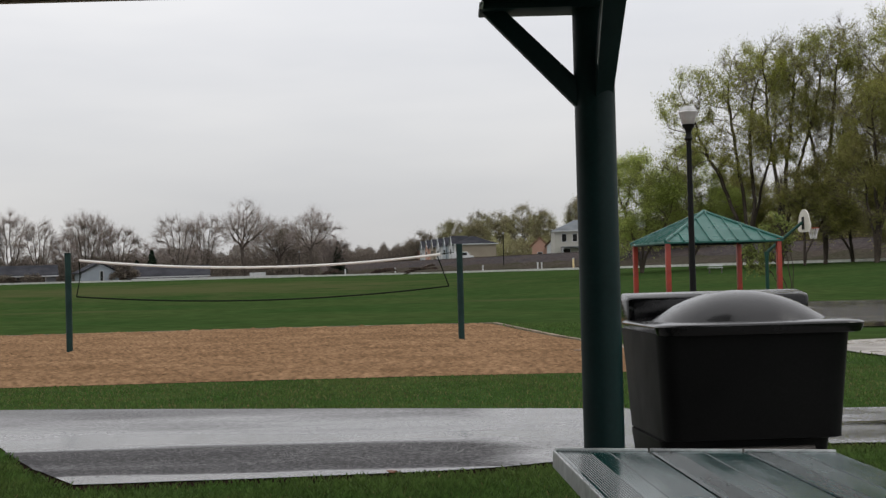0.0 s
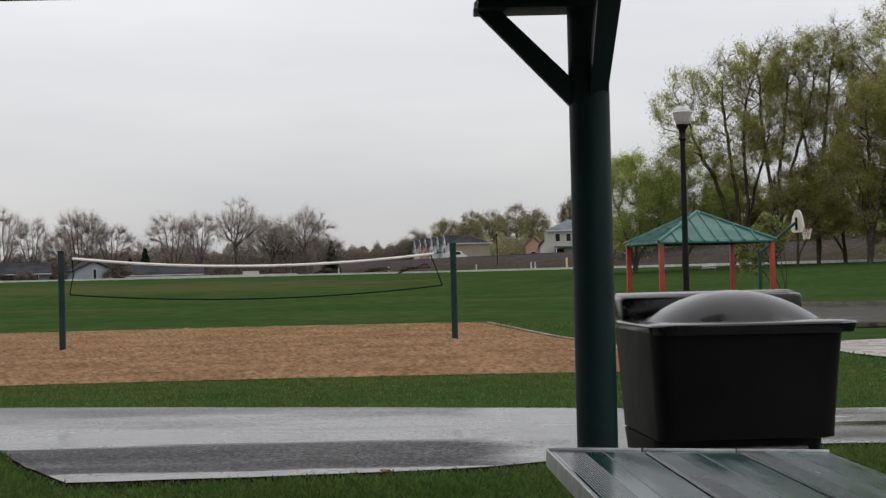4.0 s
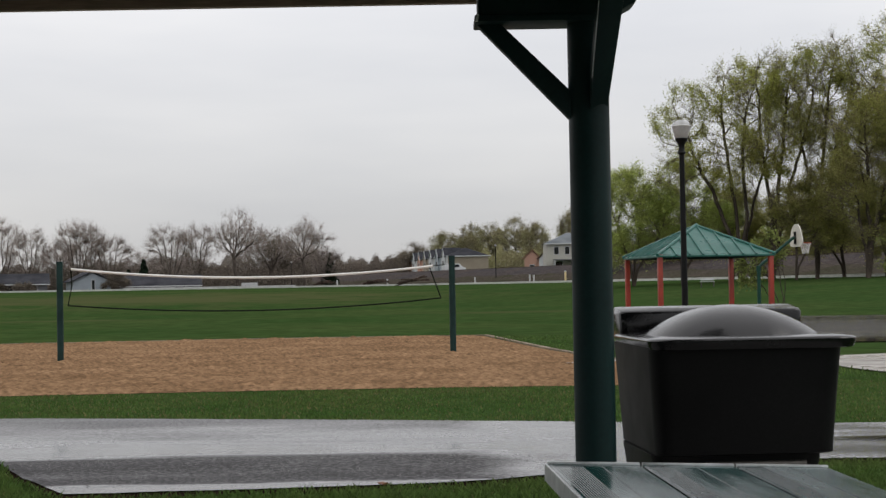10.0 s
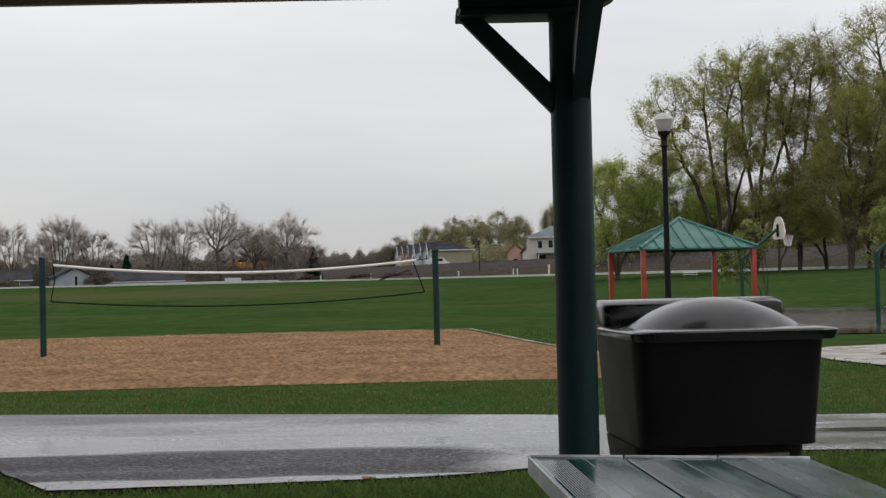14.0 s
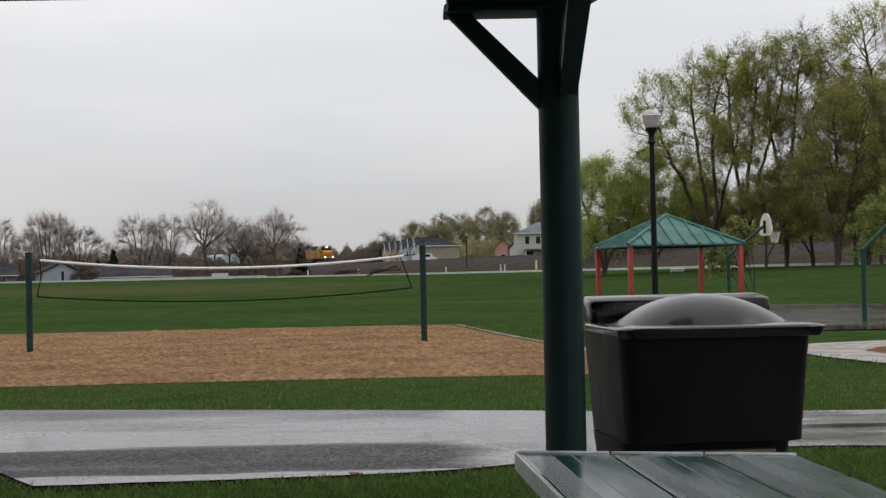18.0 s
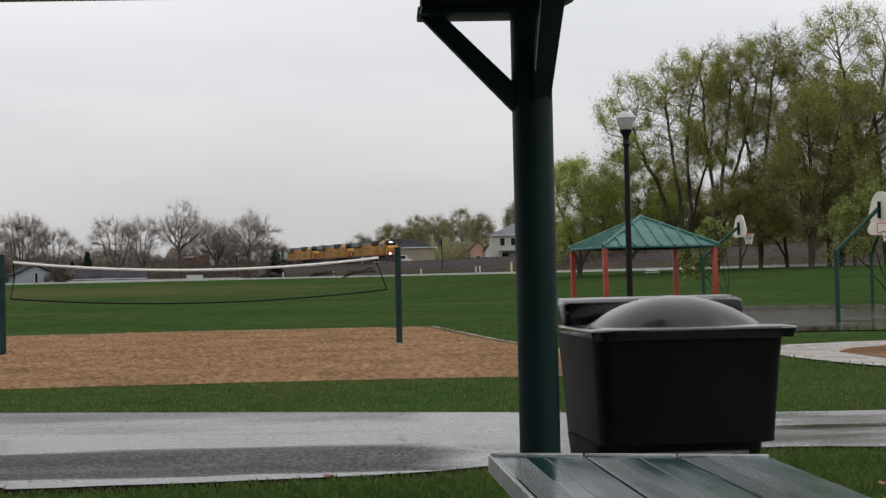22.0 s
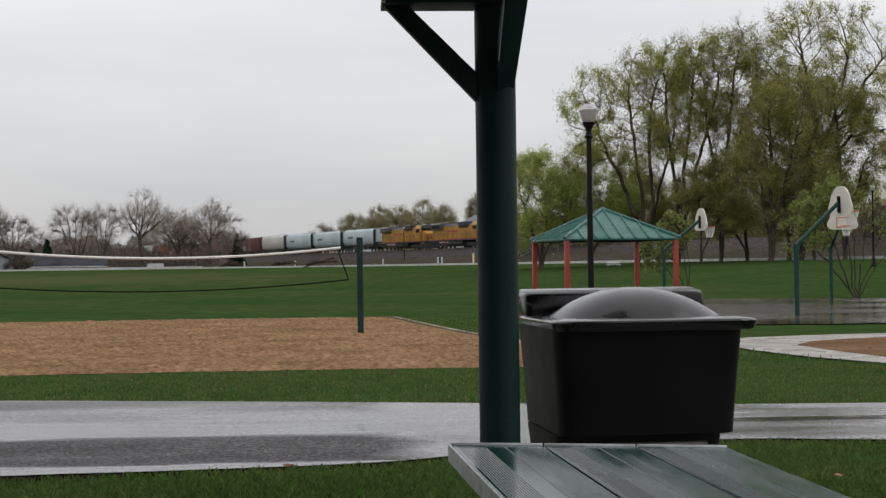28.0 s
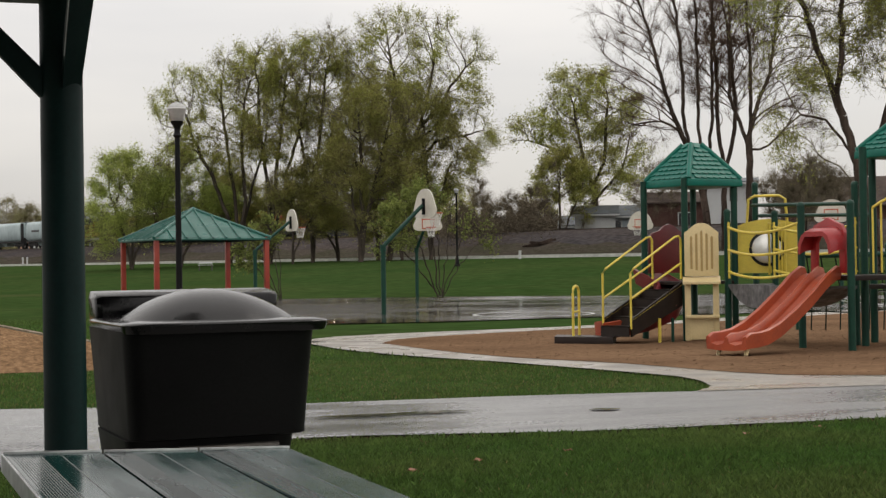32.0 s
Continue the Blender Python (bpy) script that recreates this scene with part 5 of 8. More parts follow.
def make_bridge():
    b = empty("play_bridge", "sagging rubber bridge with curved yellow rails", "bridge")
    A, B, A2, B2 = Vector((14.10, 24.84, 0)), Vector((13.82, 21.95, 0)), Vector((15.20, 25.10, 0)), Vector((14.98, 22.05, 0))
    capped_post(b, A.x, A.y, 2.12)
    capped_post(b, A2.x + 0.05, A2.y, 2.10)
    for p, q, off in ((A, B, 0.05), (A2, B2, -0.05)):
        for z, sag in ((1.80, 0.30), (1.38, 0.22), (0.98, 0.22)):
            pts = [p.lerp(q, u) + Vector((-1.3 * off * 4 * u * (1 - u), 0, z - sag * 4 * u * (1 - u) * 0.5)) for u in np.linspace(0.01, 0.99, 15)]
            part("rail", Shape().tube(pts, 0.025, 8), YELLOW, b, "curved yellow rail")
        for u in (0.02, 0.98):
            c = p.lerp(q, u)
            part("rail_upright", Shape().rod((c.x, c.y, 0.85), (c.x, c.y, 1.88), 0.022, n=8), YELLOW, b)
    n = 13
    for k in range(n):
        u0, u1 = k / n, (k + 0.93) / n
        z0, z1 = (0.74 - 0.36 * 4 * u * (1 - u) for u in (u0, u1))
        c = [A.lerp(B, u0) + Vector((0, 0, z0)), A.lerp(B, u1) + Vector((0, 0, z1)), A2.lerp(B2, u1) + Vector((0, 0, z1)), A2.lerp(B2, u0) + Vector((0, 0, z0))]
        part("tread_slat", Shape().put(c + [p - Vector((0, 0, 0.05)) for p in c], [(0, 1, 2, 3), (7, 6, 5, 4), (0, 4, 5, 1), (1, 5, 6, 2), (2, 6, 7, 3), (3, 7, 4, 0)]), TREAD, b, smooth=0)
    # hanging grey side sheet
    edge = [A.lerp(B, u) + Vector((-0.02, 0, 0.745)) for u in np.linspace(0, 0.80, 12)]
    low = [A.lerp(B, u) + Vector((-0.02, 0, 0.745 - 0.40 * 4 * (u / 0.8) * (1 - u / 0.8))) for u in np.linspace(0, 0.80, 12)]
    s = Shape()
    for i in range(11):
        s.put([edge[i], edge[i + 1], low[i + 1] - Vector((0, 0, 0.01)), low[i] - Vector((0, 0, 0.01))], [(0, 1, 2, 3)])
        s.put([p + Vector((0.03, 0, 0)) for p in (edge[i], edge[i + 1], low[i + 1], low[i])], [(3, 2, 1, 0)])
    part("side_sheet", s, TREAD, b, "patterned grey rubber sheet", smooth=0)


def make_bubble_panel():
    a, b = Vector((14.74, 25.68, 0)), Vector((15.80, 25.05, 0))
    d = (b - a).normalized()
    m = Matrix.Translation((a + b) / 2) @ Matrix.Rotation(math.atan2(d.y, d.x), 4, "Z")
    p = empty("bubble_window", "yellow play panel with a round clear bubble window", "play window", m)
    w = (b - a).length / 2
    n = 28
    cx, cz, r = -0.03, 1.39, 0.285
    outer = []
    for k in range(n):
        q = 2 * math.pi * k / n
        c, s = math.cos(q), math.sin(q)
        t = min((w - abs(cx) * (1 if c * cx > 0 else -1)) / max(abs(c), 1e-6), (0.50 if s > 0 else 0.46) / max(abs(s), 1e-6))
        z = cz + s * t
        if s > 0.3:
            z += 0.06 * math.cos((cx + c * t) * 4)
        outer.append((cx + c * t, z))
    ring = [(cx + r * math.cos(2 * math.pi * k / n), cz + r * math.sin(2 * math.pi * k / n)) for k in range(n)]
    s = Shape()
    v = [(x, y, z) for y in (-0.03, 0.03) for x, z in outer] + [(x, y, z) for y in (-0.03, 0.03) for x, z in ring]
    f = []
    for k in range(n):
        j = (k + 1) % n
        f += [(k, j, 2 * n + j, 2 * n + k), (n + j, n + k, 3 * n + k, 3 * n + j), (k, n + k, n + j, j), (2 * n + k, 2 * n + j, 3 * n + j, 3 * n + k)]
    part("panel", s.put(v, f), YELLOW, p, "yellow moulded panel", smooth=30)
    dome = [[(cx + r * math.cos(u) * math.cos(2 * math.pi * k / 24), -0.03 - 0.20 * math.sin(u), cz + r * math.cos(u) * math.sin(2 * math.pi * k / 24)) for k in range(24)] for u in np.linspace(0, 1.5, 7)]
    seal = [(cx + (r + 0.02) * math.cos(q), -0.035, cz + (r + 0.02) * math.sin(q)) for q in np.linspace(0, 2 * math.pi, 33)]
    part("seal_ring", Shape().tube(seal, 0.028, 8), RUBBER, p, "dark rubber ring of the bubble", smooth=60)
    part("bubble", Shape().loft(dome), BUBBLE, p, "plastic bubble window, the sky's reflection painted as white", smooth=80)
    for k in range(6):
        x = 0.02 + k * 0.055
        part("bar", Shape().rod((x, -0.26, 0.90), (x, -0.26, 1.84), 0.012, n=6), YELLOW, p)
    part("bar_frame", Shape().tube([(0.0, -0.26, 0.9), (0.0, -0.26, 1.86), (0.31, -0.26, 1.86), (0.31, -0.26, 0.9)], 0.014, 6), YELLOW, p)


def make_second_tower():
    t = empty("climbing_tower", "tall green-posted play tower with yellow barriers and a teal roof", "play tower")
    capped_post(t, 13.86, 21.98, 2.13)
    capped_post(t, 13.98, 20.74, 2.12)
    capped_post(t, 15.12, 22.3, 2.50)
    for x, y in ((15.05, 21.95), (16.55, 21.45), (15.85, 22.85), (16.95, 22.55)):
        part("post", Shape().rod((x, y, GZ), (x, y, 3.05), 0.066, n=16), POSTGREEN, t)
    tile_roof(t, 16.22, 22.10, 12, 0.72, 2.90, 3.68)
    part("deck", Shape().put([(13.9, 21.95, 0.84), (14.02, 20.78, 0.84), (15.3, 20.7, 0.84), (15.05, 21.95, 0.84), (13.9, 21.95, 0.92), (14.02, 20.78, 0.92), (15.3, 20.7, 0.92), (15.05, 21.95, 0.92)],
                             [(3, 2, 1, 0), (4, 5, 6, 7), (0, 1, 5, 4), (1, 2, 6, 5), (2, 3, 7, 6), (3, 0, 4, 7)]), DECK, t, "brown coated deck", bevel=0.006)
    m = pose(16.22, 22.10, 0, 0, 0, 12)
    part("deck", Shape().box(-0.62, 0.62, -0.62, 0.62, 0.66, 0.74, m), DECK, t, "brown coated deck", bevel=0.006)
    # yellow barrier of upright bars
    a, b = Vector((14.95, 21.55, 0)), Vector((15.7, 20.75, 0))
    for k in range(9):
        c = a.lerp(b, k / 8)
        h = 2.02 + 0.16 * math.sin(math.pi * min(1, k / 5))
        part("barrier_bar", Shape().rod((c.x, c.y, 0.95), (c.x, c.y, h), 0.018, n=7), YELLOW, t)
    part("barrier_top", Shape().tube([a.lerp(b, u) + Vector((0, 0, 2.02 + 0.16 * math.sin(math.pi * min(1, u * 8 / 5)))) for u in np.linspace(0, 1, 9)], 0.024, 8), YELLOW, t, "yellow curved top tube")
    part("barrier_hoop", Shape().tube([a.lerp(b, 0.25 + 0.25 * u) + Vector((0, 0, 0.78 + 0.62 * math.sin(math.pi * u) ** 0.5)) for u in np.linspace(0, 1, 11)], 0.024, 8), YELLOW, t, "yellow hoop")
    part("overhead_bar", Shape().tube([(15.30, 26.0, 2.23), (15.15, 22.3, 2.12)], 0.035, 8), POSTGREEN, t, "dark green overhead bar")
    part("overhead_bar", Shape().tube([(15.78, 26.7, 2.05), (15.9, 23.0, 1.95)], 0.035, 8), POSTGREEN, t, "dark green overhead bar")
    c = empty("loop_climber", "yellow tube loop climber beside a green post", "climber")
    capped_post(c, 15.75, 26.65, 2.72)
    for y, z in ((25.75, 2.34),):
        part("loop", Shape().tube([(14.90 + 0.3, y + 0.3, 1.75), (14.95 + 0.3, y + 0.3, z), (15.05 + 0.3, y + 0.25, z + 0.07), (15.45 + 0.3, y, z + 0.07), (15.55 + 0.3, y - 0.05, z), (15.6 + 0.3, y - 0.05, 1.75)], 0.027, 8), YELLOW, c, "yellow bent tube")
    # net climber and bench rail at the back
    k = empty("cargo_net", "dark rope cargo net hung between green posts", "climber")
    for x, y in ((17.6, 28.1), (19.2, 27.2)):
        capped_post(k, x, y, 1.5)
    for u in np.linspace(0.1, 0.9, 6):
        p = Vector((17.6, 28.1, 0)).lerp(Vector((19.2, 27.2, 0)), float(u))
        part("rope", Shape().tube([p + Vector((0, 0, 1.2)), p + Vector((0.06, -0.1, 0.4)), p + Vector((-0.04, -0.2, GZ))], 0.016, 6), NETDARK, k)
    for z in (0.1, 0.5, 0.9):
        part("rope", Shape().tube([(17.6, 28.1, z), (18.4, 27.6, z - 0.05), (19.2, 27.2, z)], 0.016, 6), NETDARK, k)
    part("top_bar", Shape().tube([(17.6, 28.1, 1.25), (19.2, 27.2, 1.25)], 0.06, 10), POSTGREEN, k)


MATS = {"slot": material("tan_slot_shadow_plastic", (0.40, 0.27, 0.10), 0.5, vary=0.08)}
make_tower()
make_counter()
make_stairs()
make_curved_slide()
make_slide()
make_bridge()
make_bubble_panel()
make_second_tower()


# ---- trees ----
def bearing(az, d):
    a = radians(az)
    return d * math.sin(a), d * math.cos(a)


def crown_points(g, lobes, n):
    """Places in the crown where twigs will reach: rows of lobes are side, depth, height, half width, half height."""
    L = np.array(lobes, dtype=float)
    vol = L[:, 3] ** 2 * L[:, 4]
    pick = g.choice(len(L), n, p=vol / vol.sum())
    d = g.randn(n, 3)
    d *= (g.rand(n, 1) ** 0.42) / np.linalg.norm(d, axis=1, keepdims=True)
    p = L[pick, :3] + d * np.stack([L[pick, 3], L[pick, 3] * 0.9, L[pick, 4]], 1)
    return p[p[:, 2] > 0.9]


def grow(g, lobes, guides, n, step=0.7, kill=0.95, tip=0.016, carry=0.7, lift=0.10, wobble=0.10):
    """Limbs that grow from the trunk lines towards the crown's places; gives places, parents, headings, radii and the load of each piece."""
    P = crown_points(g, lobes, n)
    pos, par, head = [np.zeros(3)], [-1], [np.array((0, 0, 1.0))]
    for line in guides:
        line = [np.array(q, dtype=float) for q in line]
        last = int(np.argmin(np.linalg.norm(np.array(pos) - line[0], axis=1)))
        for q in line:
            d = q - pos[last]
            far = np.linalg.norm(d)
            if far < 0.3:
                continue
            k = max(1, int(far / step))
            start, wave = pos[last], g.randn(3) * 0.03 * far
            for i in range(1, k + 1):
                u = i / k
                pos.append(start + d * u + wave * math.sin(math.pi * u) * np.array((1, 1, 0.3)) + g.randn(3) * 0.04 * (i < k))
                par.append(last)
                head.append(d / far)
                last = len(pos) - 1
    N = np.array(pos)
    gap = np.linalg.norm(P[:, None] - N[None], axis=2)
    near, dist = gap.argmin(1), gap.min(1)
    kids = [par.count(i) for i in range(len(par))]
    for turn in range(75):
        if not len(P):
            break
        pull = P - N[near]
        pull /= dist[:, None] + 1e-6
        total = np.zeros_like(N)
        np.add.at(total, near, pull)
        grown = [i for i in np.unique(near) if kids[i] < 3]
        if not grown:
            break
        H = np.array(head)[grown]
        d = total[grown]
        d /= np.linalg.norm(d, axis=1, keepdims=True) + 1e-6
        d = d + carry * H + np.array((0, 0, lift)) + wobble * g.randn(len(grown), 3)
        d /= np.linalg.norm(d, axis=1, keepdims=True)
        fresh = N[grown] + d * step * (0.8 + 0.4 * g.rand(len(grown), 1))
        first = len(N)
        N = np.concatenate([N, fresh])
        for i, q in zip(grown, d):
            par.append(int(i))
            head.append(q)
            kids[i] += 1
            kids.append(0)
        gap = np.linalg.norm(P[:, None] - fresh[None], axis=2)
        closer = gap.min(1) < dist
        near = np.where(closer, gap.argmin(1) + first, near)
        dist = np.minimum(dist, gap.min(1))
        keep = dist > kill
        P, near, dist = P[keep], near[keep], dist[keep]
    load = np.ones(len(N))
    for i in range(len(N) - 1, 0, -1):
        load[par[i]] += load[i]
    return N, np.array(par), np.array(head), tip * load ** 0.44, load


def twigs(g, at, head, count, length, thick, spread):
    """Fine twigs from the limb ends: rows as limbs_mesh takes them."""
    k = g.randint(0, len(at), count)
    d = head[k] * 0.8 + g.randn(count, 3) * spread + np.array((0, 0, 0.08))
    d /= np.linalg.norm(d, axis=1, keepdims=True)
    ln = (length * (0.4 + 0.8 * g.rand(count)))[:, None]
    one = np.ones((count, 1))
    return np.concatenate([at[k], at[k] + d * ln, thick * one, thick * 0.5 * one, 3 * one], 1), k


def limbs_mesh(s, n, mat, name):
    """Tapered sticks for all pieces at once."""
    p, q = s[:, 0:3], s[:, 3:6]
    d = q - p
    d /= np.linalg.norm(d, axis=1, keepdims=True) + 1e-9
    h = np.where(np.abs(d[:, 2:3]) < 0.9, np.array([[0, 0, 1.0]]), np.array([[1.0, 0, 0]]))
    a = np.cross(d, h)
    a /= np.linalg.norm(a, axis=1, keepdims=True)
    b = np.cross(d, a)
    k = 2 * np.pi * np.arange(n) / n
    ring = a[:, None, :] * np.cos(k)[None, :, None] + b[:, None, :] * np.sin(k)[None, :, None]
    v = np.concatenate([p[:, None, :] + ring * s[:, 6, None, None], q[:, None, :] + ring * s[:, 7, None, None]], 1).reshape(-1, 3)
    base = (np.arange(len(s)) * 2 * n)[:, None]
    i = np.arange(n)[None, :]
    j = (np.arange(n)[None, :] + 1) % n
    f = np.stack([base + i, base + j, base + n + j, base + n + i], 2).reshape(-1, 4)
    return raw_mesh(name, v, f, mat, True)


def leaf_mesh(centres, size, g, mat, name, long=1.6):
    """Small bent leaf sprays, each a pair of triangles in a direction of its own."""
    m = len(centres)
    a = g.randn(m, 3)
    a /= np.linalg.norm(a, axis=1, keepdims=True)
    b = np.cross(a, g.randn(m, 3))
    b /= np.linalg.norm(b, axis=1, keepdims=True)
    w = size * (0.6 + 0.8 * g.rand(m))[:, None]
    v = np.stack([centres - a * w * long * 0.5, centres + b * w * 0.5, centres + a * w * long * 0.5, centres - b * w * 0.5], 1).reshape(-1, 3)
    return raw_mesh(name, v, np.arange(4 * m).reshape(m, 4), mat)


def make_tree(az, d, z, lobes, guides, seed, n=1000, leaf=None, count=9000, size=0.07, long=1.8, clump=0.30, leafy=0.7, step=0.7, kill=0.95, tip=0.016,
              twig=5000, twig_long=1.0, twig_thick=0.008, bark=None, fine=None, label="", category="tree", carry=0.7, lift=0.10, loose=0.62):
    """One tree that faces the park: lobes give its crown, guides the lines of trunk and main limbs."""
    g = np.random.RandomState(seed)
    N, par, head, r, load = grow(g, lobes, guides, n, step, kill, tip, carry, lift)
    x, y = bearing(az, d)
    ob = empty("tree" if category == "tree" else "shrub", label, category, pose(x, y, z - 0.15, 0, 0, -az))
    i = np.arange(1, len(N))
    p = par[i]
    s = np.concatenate([N[p], N[i], np.minimum(r[p], r[i] * 1.2 + 0.004)[:, None], r[i][:, None], np.zeros((len(i), 1))], 1)
    thick = r[i] > 0.055
    part("trunk", limbs_mesh(s[thick], 7, bark or BARK, "trunk"), bark or BARK, ob, "trunk with main limbs")
    ends = (load <= 5) & (np.arange(len(N)) > 3)
    at, hd = N[ends], head[ends]
    t, k = twigs(g, at, hd, twig, twig_long, twig_thick, loose)
    part("branchwork", limbs_mesh(np.concatenate([s[~thick], t]), 3, fine or TWIGBARK, "branchwork"), fine or TWIGBARK, ob, "fine bare branchwork")
    if leaf is not None and count:
        # leaves sit in tufts along the twigs, thick on some limbs and few on others
        dense = 0.5 + 0.5 * np.sin(at[:, 0] * 1.1 + seed) * np.sin(at[:, 2] * 0.9 + 2 * seed) + 0.25 * g.randn(len(at))
        w = np.clip(dense - (1 - leafy) * 0.7, 0.04, None)[k]
        pick = g.choice(len(k), count, p=w / w.sum())
        f = g.rand(count, 1)
        c = t[pick, 0:3] * (1 - f) + t[pick, 3:6] * f + g.randn(count, 3) * clump * 0.35
        part("foliage", leaf_mesh(c, size, g, leaf, "foliage", long), leaf, ob, "sparse young foliage")
    return ob


def round_crown(g, h, w, low=0.35, n=5):
    """Lobes and trunk of a spreading round-headed tree."""
    mid, half = h * (1 + low) / 2, h * (1 - low) / 2
    lobes = [(0, 0, mid, w * 0.62, half * 0.95)]
    for k in range(n):
        a = 2 * math.pi * (k + g.rand()) / n
        lobes.append((w * 0.55 * math.cos(a), w * 0.45 * math.sin(a), mid + half * (0.45 * g.rand() - 0.3), w * (0.34 + 0.14 * g.rand()), half * (0.40 + 0.2 * g.rand())))
    return lobes, [[(0, 0, 0), (w * 0.06 * g.randn(), 0, h * low * 1.1)]]


def fan_crown(g, h, w, stems=5, low=0.16):
    """Lobes and stems of a tree with upright limbs that fan out from the ground."""
    lobes, guides = [], []
    for k in range(stems):
        u = (k / (stems - 1) - 0.5) * 2
        top = h * (0.94 - 0.16 * abs(u) * g.rand() - 0.06 * g.rand())
        x, dep = u * w * 0.85, w * 0.35 * g.randn()
        guides.append([(0, 0, 0), (x * 0.15, dep * 0.2, h * low), (x * 0.55, dep * 0.6, top * 0.5), (x * 0.85, dep, top * 0.82)])
        lobes += [(x * 0.95, dep, top * 0.80, w * 0.30, top * 0.20), (x * 0.6, dep * 0.7, top * 0.48, w * 0.28, top * 0.22)]
    return lobes, guides


